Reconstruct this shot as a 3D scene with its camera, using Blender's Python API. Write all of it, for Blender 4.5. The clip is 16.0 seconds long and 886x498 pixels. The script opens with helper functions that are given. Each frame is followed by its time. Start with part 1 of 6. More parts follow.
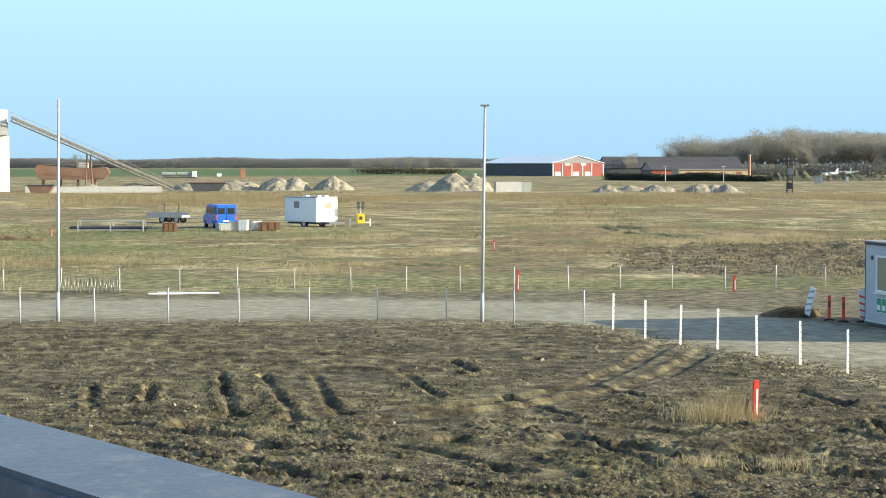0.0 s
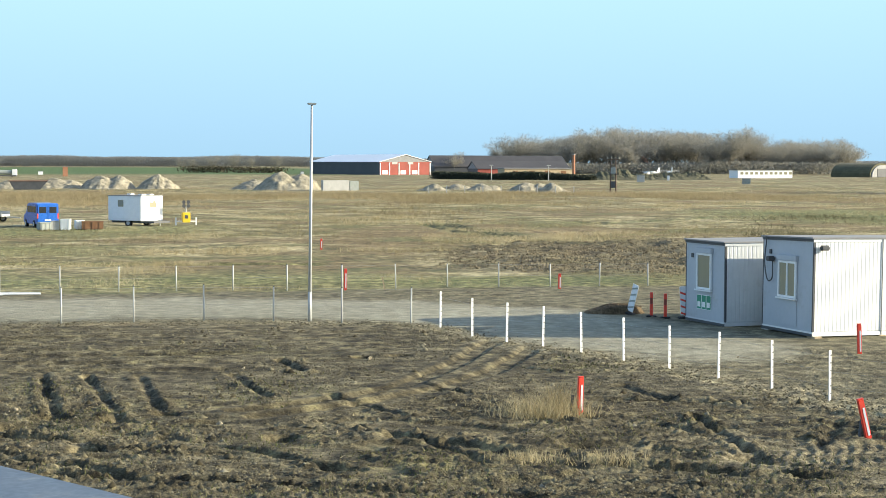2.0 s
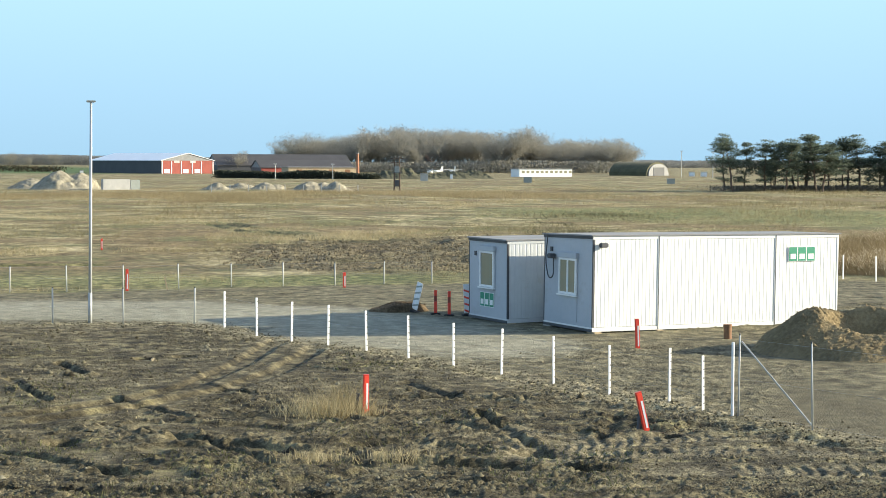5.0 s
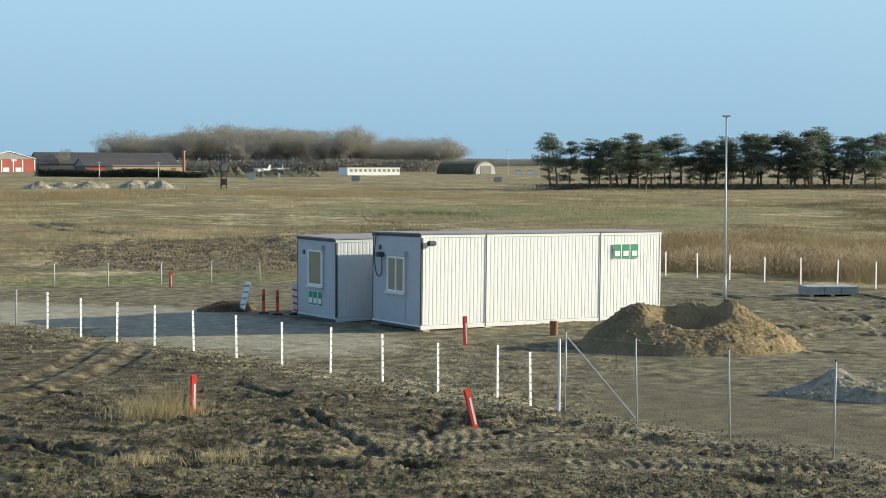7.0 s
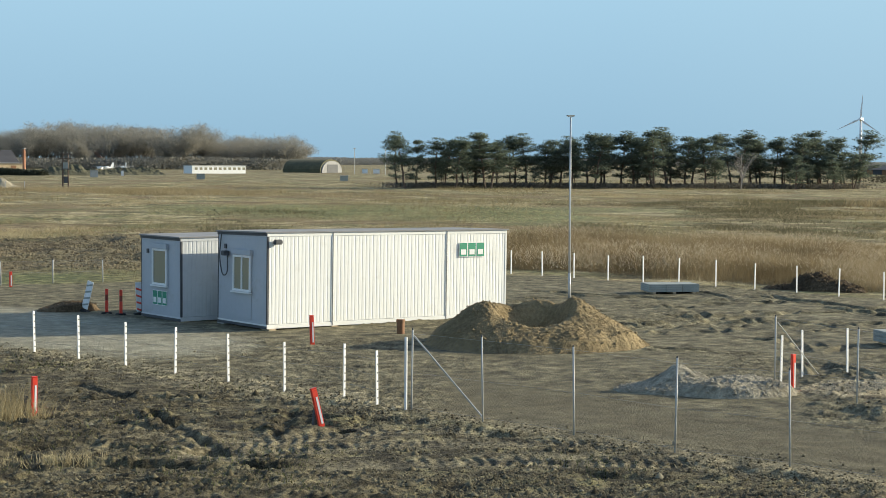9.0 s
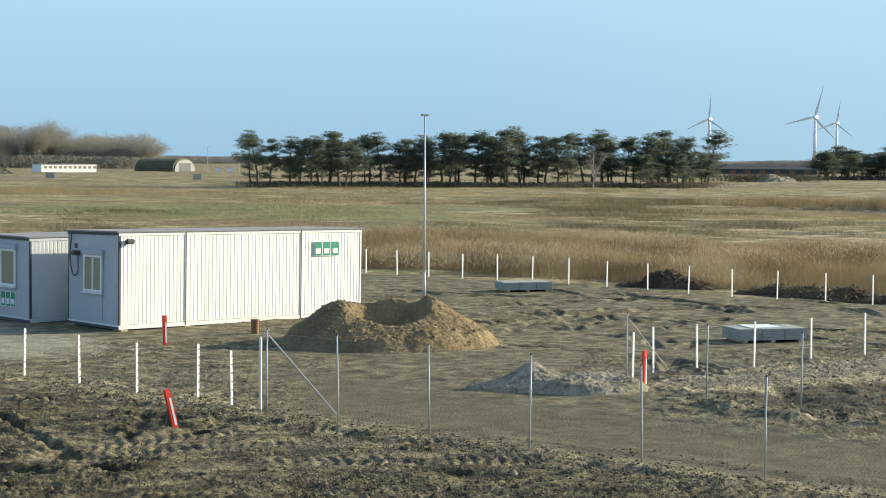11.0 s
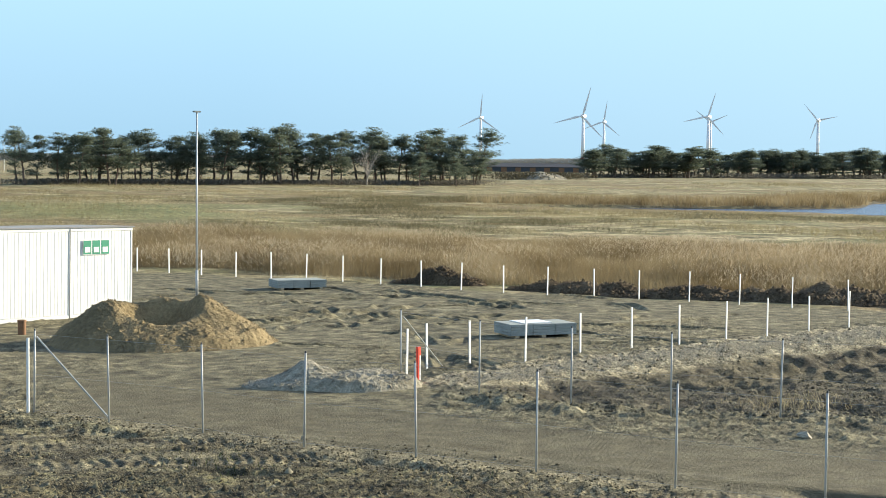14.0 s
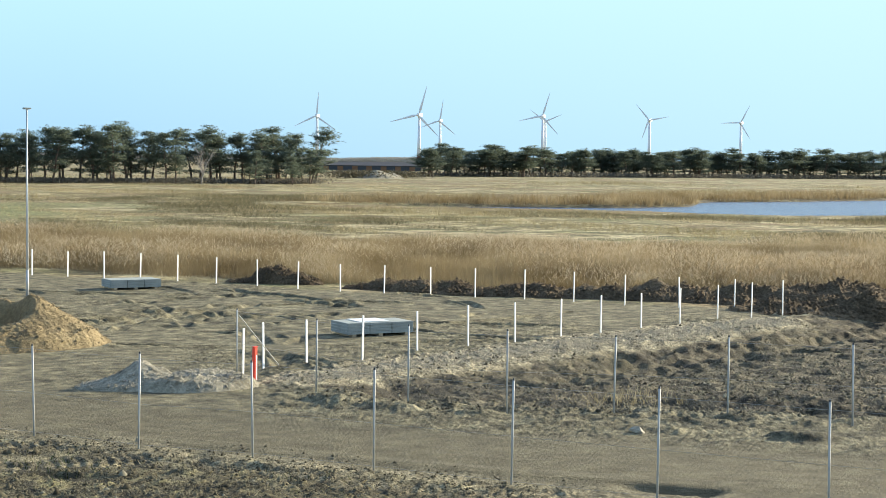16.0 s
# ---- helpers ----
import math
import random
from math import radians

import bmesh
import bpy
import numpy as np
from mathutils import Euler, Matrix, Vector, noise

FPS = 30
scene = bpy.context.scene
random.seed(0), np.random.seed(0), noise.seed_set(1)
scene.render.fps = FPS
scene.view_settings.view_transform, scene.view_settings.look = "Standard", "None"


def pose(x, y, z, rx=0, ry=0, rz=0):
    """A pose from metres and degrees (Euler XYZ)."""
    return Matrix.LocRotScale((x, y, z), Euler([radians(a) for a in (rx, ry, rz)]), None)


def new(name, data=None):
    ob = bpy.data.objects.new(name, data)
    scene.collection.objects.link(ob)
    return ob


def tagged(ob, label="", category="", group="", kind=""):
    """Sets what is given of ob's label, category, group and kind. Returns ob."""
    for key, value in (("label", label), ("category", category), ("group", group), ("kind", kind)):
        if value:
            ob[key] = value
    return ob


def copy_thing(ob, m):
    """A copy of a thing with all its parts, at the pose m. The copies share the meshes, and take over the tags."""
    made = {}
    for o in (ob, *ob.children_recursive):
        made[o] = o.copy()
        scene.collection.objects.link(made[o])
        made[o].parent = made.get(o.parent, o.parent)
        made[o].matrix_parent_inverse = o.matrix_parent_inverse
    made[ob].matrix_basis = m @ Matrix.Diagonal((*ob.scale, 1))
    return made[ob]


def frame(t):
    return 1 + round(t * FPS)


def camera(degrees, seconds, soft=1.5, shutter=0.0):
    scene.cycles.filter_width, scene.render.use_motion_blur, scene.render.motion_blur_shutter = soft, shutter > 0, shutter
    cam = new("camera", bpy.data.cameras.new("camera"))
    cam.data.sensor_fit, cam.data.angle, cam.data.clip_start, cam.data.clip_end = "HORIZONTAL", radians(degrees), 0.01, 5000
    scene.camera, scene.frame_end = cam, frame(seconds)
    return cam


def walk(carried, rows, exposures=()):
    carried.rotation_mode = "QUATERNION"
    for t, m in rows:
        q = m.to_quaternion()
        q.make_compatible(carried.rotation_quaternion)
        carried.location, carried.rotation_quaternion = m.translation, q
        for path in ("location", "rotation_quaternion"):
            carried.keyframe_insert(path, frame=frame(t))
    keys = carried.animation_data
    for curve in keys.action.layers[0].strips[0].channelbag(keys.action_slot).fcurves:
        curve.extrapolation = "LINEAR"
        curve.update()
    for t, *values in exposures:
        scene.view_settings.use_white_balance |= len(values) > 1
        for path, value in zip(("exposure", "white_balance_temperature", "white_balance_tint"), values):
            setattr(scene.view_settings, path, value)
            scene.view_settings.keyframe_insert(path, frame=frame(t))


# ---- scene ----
# ---- camera ----
EYE = 4.8
cam = camera(29.62, 16.0, soft=0.8)
ROWS = [
    (0.0, 0.000, -2.913, -0.006),
    (0.5, -1.433, -2.927, 0.006),
    (1.0, -3.008, -2.942, -0.073),
    (1.5, -4.415, -2.943, -0.108),
    (2.0, -5.894, -2.953, -0.131),
    (2.5, -7.158, -2.963, -0.169),
    (3.0, -8.588, -2.962, -0.215),
    (5.5, -14.672, -2.986, -0.163),
    (6.0, -16.291, -2.995, -0.187),
    (6.5, -17.714, -3.000, -0.172),
    (7.0, -19.131, -3.010, -0.195),
    (7.5, -20.481, -3.014, -0.281),
    (8.0, -21.971, -3.027, -0.272),
    (8.5, -23.253, -3.032, -0.332),
    (11.0, -29.332, -3.032, -0.463),
    (11.5, -31.061, -3.040, -0.503),
    (12.0, -32.564, -3.038, -0.557),
    (12.5, -33.730, -3.034, -0.568),
    (13.0, -34.865, -3.051, -0.545),
    (13.5, -36.044, -3.039, -0.619),
    (14.0, -37.056, -3.047, -0.582),
    (14.5, -38.115, -3.039, -0.638),
    (15.0, -39.472, -3.024, -0.687),
    (15.5, -40.899, -3.031, -0.692),
    (16.0, -42.635, -3.032, -0.723),
]
walk(cam, [(t, pose(0, 0, EYE, 90 + pitch, roll, yaw)) for t, yaw, pitch, roll in ROWS],
     exposures=[(0.0, 1.12), (3.0, 1.12), (5.5, 1.03), (6.5, 0.70), (8.5, 0.59), (11.0, 0.78), (12.5, 0.98), (14.5, 1.06), (16.0, 1.16)])

# ---- light: low winter sun from the side, clear sky ----
SUN_AZ, SUN_EL = 97.0, 17.0
sun = new("sun", bpy.data.lights.new("sun", "SUN"))
sun.data.energy, sun.data.angle, sun.data.color = 4.7, radians(0.53), (1.0, 0.91, 0.69)
sun_dir = Vector((math.sin(radians(SUN_AZ)) * math.cos(radians(SUN_EL)), math.cos(radians(SUN_AZ)) * math.cos(radians(SUN_EL)), math.sin(radians(SUN_EL))))
sun.matrix_world = Matrix.Translation((60, -10, 40)) @ sun_dir.to_track_quat("Z", "Y").to_matrix().to_4x4()
world = bpy.data.worlds.new("world")
scene.world = world
world.use_nodes = True
wn = world.node_tree.nodes
sky = wn.new("ShaderNodeTexSky")
sky.sky_type, sky.sun_disc = "NISHITA", False
sky.sun_elevation, sky.sun_rotation = radians(SUN_EL), radians(SUN_AZ)
sky.air_density, sky.dust_density, sky.ozone_density, sky.altitude = 1.0, 1.0, 1.2, 0
nishita = wn["Background"]
nishita.inputs["Strength"].default_value = 0.15
wl = world.node_tree.links
wl.new(sky.outputs["Color"], nishita.inputs["Color"])
# the pale blue band of clear winter air above the horizon, passing into the sky overhead
up = wn.new("ShaderNodeSeparateXYZ")
wl.new(wn.new("ShaderNodeTexCoord").outputs["Generated"], up.inputs["Vector"])
band = wn.new("ShaderNodeValToRGB")
band.color_ramp.elements[0].position, band.color_ramp.elements[0].color = 0.0, (0.268, 0.442, 0.585, 1)
band.color_ramp.elements[1].position, band.color_ramp.elements[1].color = 0.11, (0.358, 0.570, 0.722, 1)
wl.new(up.outputs["Z"], band.inputs["Fac"])
haze = wn.new("ShaderNodeBackground")
haze.inputs["Strength"].default_value = 0.75
sunward = wn.new("ShaderNodeMapRange")
sunward.inputs["From Min"].default_value, sunward.inputs["From Max"].default_value, sunward.inputs["To Max"].default_value = 0.5, 1.0, 0.6
wl.new(up.outputs["X"], sunward.inputs["Value"])
paler = wn.new("ShaderNodeMix")
paler.data_type = "RGBA"
wl.new(sunward.outputs["Result"], paler.inputs["Factor"])
wl.new(band.outputs["Color"], paler.inputs["A"])
paler.inputs["B"].default_value = (0.47, 0.645, 0.725, 1)
wl.new(paler.outputs["Result"], haze.inputs["Color"])
share = wn.new("ShaderNodeMapRange")
share.interpolation_type = "SMOOTHSTEP"
share.inputs["From Min"].default_value, share.inputs["From Max"].default_value = 0.11, 0.26
wl.new(up.outputs["Z"], share.inputs["Value"])
both = wn.new("ShaderNodeMixShader")
wl.new(share.outputs["Result"], both.inputs[0])
wl.new(haze.outputs["Background"], both.inputs[1])
wl.new(nishita.outputs["Background"], both.inputs[2])
wl.new(both.outputs["Shader"], wn["World Output"].inputs["Surface"])

# ---- small tools ----
def link_mat(ob, material):
    if material:
        ob.data.materials.append(material)
    return ob


def part(name, bm, material, parent=None, label="", smooth=False):
    """One mesh object out of a bmesh, under a thing or a part."""
    me = bpy.data.meshes.new(name)
    bm.to_mesh(me)
    bm.free()
    if smooth:
        me.shade_smooth()
    ob = link_mat(new(name, me), material)
    ob.parent = parent
    return tagged(ob, label)


def arrays(name, verts, faces, material, parent=None, smooth=False):
    """One mesh object from numpy arrays of places and of equal-sided faces."""
    me = bpy.data.meshes.new(name)
    n, k = faces.shape
    me.vertices.add(len(verts))
    me.vertices.foreach_set("co", np.ascontiguousarray(verts, dtype=np.float32).ravel())
    me.loops.add(n * k)
    me.loops.foreach_set("vertex_index", np.ascontiguousarray(faces, dtype=np.int32).ravel())
    me.polygons.add(n)
    me.polygons.foreach_set("loop_start", np.arange(0, n * k, k, dtype=np.int32))
    me.update(calc_edges=True)
    if smooth:
        me.shade_smooth()
    ob = link_mat(new(name, me), material)
    ob.parent = parent
    return ob


def thing(name, m, label, category, group="", kind=""):
    ob = new(name)
    ob.empty_display_size = 0.2
    ob.matrix_basis = m
    return tagged(ob, label, category, group, kind)


def add_box(bm, x0, y0, z0, x1, y1, z1, bevel=0.0):
    made = bmesh.ops.create_cube(bm, size=1.0, matrix=Matrix.LocRotScale(((x0 + x1) / 2, (y0 + y1) / 2, (z0 + z1) / 2), None, (x1 - x0, y1 - y0, z1 - z0)))
    if bevel:
        vs = set(made["verts"])
        bmesh.ops.bevel(bm, geom=[e for e in bm.edges if e.verts[0] in vs and e.verts[1] in vs], offset=bevel, segments=2, affect="EDGES", clamp_overlap=True)


def box(x0, y0, z0, x1, y1, z1, bevel=0.0):
    bm = bmesh.new()
    add_box(bm, x0, y0, z0, x1, y1, z1, bevel)
    return bm


def add_tube(bm, a, b, r0, r1=None, n=10):
    a, b = Vector(a), Vector(b)
    r1 = r0 if r1 is None else r1
    m = Matrix.Translation((a + b) / 2) @ (b - a).to_track_quat("Z", "Y").to_matrix().to_4x4()
    bmesh.ops.create_cone(bm, cap_ends=True, segments=n, radius1=r0, radius2=r1, depth=(b - a).length, matrix=m)


def tube(a, b, r0, r1=None, n=10):
    bm = bmesh.new()
    add_tube(bm, a, b, r0, r1, n)
    return bm


def prism(points, y0, y1):
    """A prism along y over an outline in x and z."""
    bm = bmesh.new()
    f = bm.faces.new([bm.verts.new((x, y0, z)) for x, z in points])
    out = bmesh.ops.extrude_face_region(bm, geom=[f])
    bmesh.ops.translate(bm, vec=(0, y1 - y0, 0), verts=[v for v in out["geom"] if isinstance(v, bmesh.types.BMVert)])
    bmesh.ops.recalc_face_normals(bm, faces=bm.faces)
    return bm


def bearing(az, d, z=0.0):
    return Vector((d * math.sin(radians(az)), d * math.cos(radians(az)), z))


def lattice(ix, iy, seed):
    h = (ix.astype(np.int64) * 374761393 + iy.astype(np.int64) * 668265263 + seed * 974634777) & 0xFFFFFFFF
    h = ((h ^ (h >> 13)) * 1274126177) & 0xFFFFFFFF
    return ((h ^ (h >> 16)) & 0xFFFF) / 32767.5 - 1.0


def vnoise(x, y, seed=0):
    """Smooth noise from -1 to 1 over arrays."""
    ix, iy = np.floor(x), np.floor(y)
    fx, fy = x - ix, y - iy
    fx, fy = fx * fx * (3 - 2 * fx), fy * fy * (3 - 2 * fy)
    a, b = lattice(ix, iy, seed), lattice(ix + 1, iy, seed)
    c, d = lattice(ix, iy + 1, seed), lattice(ix + 1, iy + 1, seed)
    return (a * (1 - fx) + b * fx) * (1 - fy) + (c * (1 - fx) + d * fx) * fy


def fbm(x, y, size, octaves=4, seed=0, gain=0.5):
    out, amp, total = 0.0, 1.0, 0.0
    for o in range(octaves):
        out = out + amp * vnoise(x / size * 2 ** o + 17.3 * o, y / size * 2 ** o - 9.1 * o, seed + o)
        total += amp
        amp *= gain
    return out / total


def inside(x, y, poly):
    """Signed distance to an outline, positive inside."""
    best = np.full(x.shape, 1e9)
    odd = np.zeros(x.shape, bool)
    for (ax, ay), (bx, by) in zip(poly, poly[1:] + poly[:1]):
        dx, dy = bx - ax, by - ay
        s = np.clip(((x - ax) * dx + (y - ay) * dy) / (dx * dx + dy * dy), 0, 1)
        best = np.minimum(best, np.hypot(x - ax - s * dx, y - ay - s * dy))
        if ay != by:
            odd ^= ((ay > y) != (by > y)) & (x < (bx - ax) * (y - ay) / (by - ay) + ax)
    return np.where(odd, best, -best)


def along(x, y, line):
    """Distance to a broken line."""
    best = np.full(np.shape(x), 1e9)
    for (ax, ay), (bx, by) in zip(line, line[1:]):
        dx, dy = bx - ax, by - ay
        s = np.clip(((x - ax) * dx + (y - ay) * dy) / (dx * dx + dy * dy), 0, 1)
        best = np.minimum(best, np.hypot(x - ax - s * dx, y - ay - s * dy))
    return best


def step(a, b, v):
    s = np.clip((v - a) / (b - a), 0, 1)
    return s * s * (3 - 2 * s)


# ---- materials ----
def material(name):
    m = bpy.data.materials.new(name)
    m.use_nodes = True
    return m, m.node_tree.nodes, m.node_tree.links, m.node_tree.nodes["Principled BSDF"]


def noise_node(n, l, size, detail=6.0, rough=0.6, vector=None):
    """Noise at a real size in metres."""
    t = n.new("ShaderNodeTexNoise")
    t.inputs["Scale"].default_value = 1.0 / size
    t.inputs["Detail"].default_value = detail
    t.inputs["Roughness"].default_value = rough
    if vector is None:
        vector = n.new("ShaderNodeNewGeometry").outputs["Position"]
    l.new(vector, t.inputs["Vector"])
    return t.outputs["Fac"]


def ramp(n, l, fac, stops):
    r = n.new("ShaderNodeValToRGB")
    while len(r.color_ramp.elements) < len(stops):
        r.color_ramp.elements.new(0.5)
    for e, (p, c) in zip(r.color_ramp.elements, stops):
        e.position = p
        e.color = (*c, 1.0) if len(c) == 3 else c
    l.new(fac, r.inputs["Fac"])
    return r.outputs["Color"]


def mix(n, l, fac, a, b, blend="MIX"):
    m = n.new("ShaderNodeMix")
    m.data_type, m.blend_type = "RGBA", blend
    for socket, v in ((m.inputs["Factor"], fac), (m.inputs["A"], a), (m.inputs["B"], b)):
        if isinstance(v, (int, float)):
            socket.default_value = v
        elif isinstance(v, tuple):
            socket.default_value = (*v, 1.0)
        else:
            l.new(v, socket)
    return m.outputs["Result"]


def maths(n, l, op, a, b=0.0):
    m = n.new("ShaderNodeMath")
    m.operation = op
    for socket, v in zip(m.inputs, (a, b)):
        if isinstance(v, (int, float)):
            socket.default_value = v
        else:
            l.new(v, socket)
    return m.outputs["Value"]


def add_bump(n, l, bsdf, height, strength, distance):
    b = n.new("ShaderNodeBump")
    b.inputs["Strength"].default_value, b.inputs["Distance"].default_value = strength, distance
    l.new(height, b.inputs["Height"])
    l.new(b.outputs["Normal"], bsdf.inputs["Normal"])


def surface(name, dark, light, size, rough=0.7, metal=0.0, bump=0.0, fine=None, stains=None):
    """A plain surface with grain at two scales, and dirt of its own shape."""
    m, n, l, p = material(name)
    big = noise_node(n, l, size, 5)
    small = noise_node(n, l, fine or size * 0.12, 4)
    v = maths(n, l, "ADD", maths(n, l, "MULTIPLY", big, 0.6), maths(n, l, "MULTIPLY", small, 0.4))
    c = ramp(n, l, v, [(0.32, dark), (0.68, light)])
    if stains:
        c = mix(n, l, ramp(n, l, noise_node(n, l, size * 0.5, 8, 0.7), [(0.56, (0, 0, 0)), (0.74, (1, 1, 1))]), c, stains)
    l.new(c, p.inputs["Base Color"])
    l.new(ramp(n, l, small, [(0.3, (rough - 0.08,) * 3), (0.7, (rough + 0.08,) * 3)]), p.inputs["Roughness"])
    p.inputs["Metallic"].default_value = metal
    if bump:
        add_bump(n, l, p, small, 0.6, bump)
    return m


def leafage(name, stops, rough=0.75, size=6.0, vary=0.5, glow_through=0.0):
    """Leaves, blades and twigs: colour by patch and from blade to blade."""
    m, n, l, p = material(name)
    geo = n.new("ShaderNodeNewGeometry")
    v = maths(n, l, "ADD", maths(n, l, "MULTIPLY", noise_node(n, l, size, 4), 1.0 - vary), maths(n, l, "MULTIPLY", geo.outputs["Random Per Island"], vary))
    c = ramp(n, l, v, stops)
    l.new(c, p.inputs["Base Color"])
    p.inputs["Roughness"].default_value = rough
    p.inputs["Specular IOR Level"].default_value = 0.2
    # thin leaves let light through
    thin = n.new("ShaderNodeBsdfTranslucent")
    l.new(c, thin.inputs["Color"])
    both_ = n.new("ShaderNodeMixShader")
    both_.inputs[0].default_value = glow_through
    l.new(p.outputs["BSDF"], both_.inputs[1])
    l.new(thin.outputs["BSDF"], both_.inputs[2])
    l.new(both_.outputs["Shader"], n["Material Output"].inputs["Surface"])
    return m


white_panel = surface("white_panel", (0.74, 0.74, 0.70), (0.84, 0.84, 0.80), 1.5, 0.55, stains=(0.66, 0.65, 0.60))
# white cabin ends darkened to bluish grey, with their shade in the colour
shaded_grey_panel = surface("shaded_grey_panel", (0.40, 0.43, 0.46), (0.48, 0.50, 0.53), 1.2, 0.55, stains=(0.36, 0.37, 0.37))
# cabin white toned down: the long cabin's shade is in this colour
shade_panel = surface("shaded_white_panel", (0.50, 0.52, 0.53), (0.60, 0.62, 0.62), 1.5, 0.55, stains=(0.46, 0.46, 0.44))
dark_trim = surface("dark_trim", (0.05, 0.055, 0.06), (0.09, 0.09, 0.095), 0.6, 0.6)
felt = surface("roof_felt", (0.20, 0.20, 0.20), (0.30, 0.30, 0.295), 0.8, 0.85)
white_paint = surface("white_paint", (0.76, 0.76, 0.74), (0.86, 0.86, 0.84), 0.3, 0.45)
galvanised = surface("galvanised_steel", (0.38, 0.38, 0.36), (0.54, 0.54, 0.51), 0.25, 0.6, 0.05)
rust = surface("rusty_steel", (0.16, 0.088, 0.060), (0.28, 0.17, 0.12), 2.0, 0.85)
red_plastic = surface("red_plastic", (0.72, 0.055, 0.03), (0.88, 0.09, 0.05), 0.4, 0.4)
reflector = surface("white_reflector", (0.75, 0.75, 0.75), (0.85, 0.85, 0.85), 0.2, 0.3)
timber = surface("raw_timber", (0.36, 0.27, 0.16), (0.55, 0.43, 0.28), 0.5, 0.8, bump=0.004)
brown_board = surface("brown_board", (0.16, 0.075, 0.035), (0.28, 0.145, 0.07), 0.5, 0.75)
green_print = surface("green_print", (0.02, 0.23, 0.13), (0.03, 0.29, 0.17), 0.5, 0.5)
blue_paint = surface("blue_car_paint", (0.02, 0.11, 0.44), (0.03, 0.15, 0.55), 0.8, 0.3)
black_rubber = surface("black_rubber", (0.012, 0.012, 0.012), (0.03, 0.03, 0.03), 0.2, 0.85)
yellow_paint = surface("yellow_paint", (0.72, 0.48, 0.02), (0.85, 0.60, 0.04), 0.5, 0.45)
concrete = surface("concrete", (0.36, 0.35, 0.33), (0.52, 0.51, 0.48), 0.8, 0.85, bump=0.003)
slab_grey = surface("grey_slabs", (0.25, 0.27, 0.245), (0.36, 0.38, 0.35), 0.4, 0.8, bump=0.004)
brick_red = surface("red_boards", (0.26, 0.060, 0.045), (0.36, 0.090, 0.065), 3.0, 0.8)
works_steel = surface("works_steel", (0.17, 0.16, 0.14), (0.30, 0.285, 0.25), 1.0, 0.7)
chimney_brick = surface("chimney_brick", (0.34, 0.15, 0.08), (0.46, 0.22, 0.13), 2.0, 0.85)
tower_white = surface("tower_white", (0.74, 0.75, 0.76), (0.82, 0.83, 0.84), 6.0, 0.45)
coping_grey = surface("coping_paint", (0.06, 0.075, 0.10), (0.11, 0.125, 0.15), 0.12, 0.42, stains=(0.20, 0.20, 0.19))
pane_m, pn, pl_, pp = material("window_glass")
pp.inputs["Base Color"].default_value = (0.30, 0.28, 0.20, 1)
pp.inputs["Roughness"].default_value = 0.06
pp.inputs["IOR"].default_value = 1.5
pane = pane_m
lamp_steel = surface("pale_lamp_steel", (0.40, 0.41, 0.40), (0.54, 0.55, 0.54), 0.4, 0.45, 0.1)
dark_glass = surface("dark_glass", (0.02, 0.022, 0.025), (0.035, 0.038, 0.04), 0.5, 0.15)
bark = surface("pine_bark", (0.085, 0.062, 0.046), (0.20, 0.14, 0.10), 0.6, 0.9)
pale_bark = surface("dead_wood", (0.30, 0.26, 0.22), (0.45, 0.40, 0.34), 0.6, 0.9)
# needle greens raised paler, standing in for haze over the pines
needles = leafage("pine_needles", [(0.2, (0.072, 0.094, 0.072)), (0.55, (0.132, 0.160, 0.115)), (0.85, (0.200, 0.228, 0.155))], size=3.0, glow_through=0.55)
scrub = leafage("brown_scrub", [(0.2, (0.045, 0.042, 0.028)), (0.55, (0.085, 0.075, 0.046)), (0.85, (0.16, 0.13, 0.08))], size=4.0, glow_through=0.3)
grove_scrub = leafage("grove_scrub", [(0.2, (0.11, 0.100, 0.080)), (0.8, (0.20, 0.182, 0.145))], size=8.0, glow_through=0.4)
twig_bark = surface("grey_tree_bark", (0.16, 0.145, 0.12), (0.27, 0.25, 0.21), 1.0, 0.9)
dark_hedge = leafage("dark_hedge", [(0.2, (0.035, 0.040, 0.028)), (0.8, (0.080, 0.085, 0.056))], size=3.0)
# distance haze is mixed into this pale grey of the horizon woods
hazed_twigs = leafage("hazed_far_wood", [(0.2, (0.19, 0.195, 0.19)), (0.8, (0.25, 0.255, 0.245))], size=60.0, vary=0.08, glow_through=0.5)
# grove twigs greyed and lightened towards the look of distance haze
twigs = leafage("bare_twigs", [(0.2, (0.235, 0.222, 0.186)), (0.55, (0.32, 0.304, 0.258)), (0.9, (0.41, 0.390, 0.328))], size=14.0, vary=0.25, glow_through=0.5)
straw = leafage("dry_grass", [(0.32, (0.095, 0.080, 0.039)), (0.5, (0.255, 0.212, 0.111)), (0.68, (0.44, 0.378, 0.222))], size=4.0, vary=0.12, glow_through=0.4)
reed = leafage("reeds", [(0.36, (0.120, 0.085, 0.041)), (0.5, (0.245, 0.185, 0.098)), (0.64, (0.375, 0.302, 0.180))], size=4.5, vary=0.10, glow_through=0.4)
brown_grass = leafage("brown_grass", [(0.3, (0.20, 0.158, 0.084)), (0.7, (0.41, 0.335, 0.195))], size=14.0, vary=0.3, glow_through=0.35)
rank_grass = leafage("rank_grass", [(0.3, (0.070, 0.066, 0.036)), (0.5, (0.135, 0.118, 0.066)), (0.7, (0.215, 0.185, 0.108))], size=9.0, vary=0.25, glow_through=0.35)
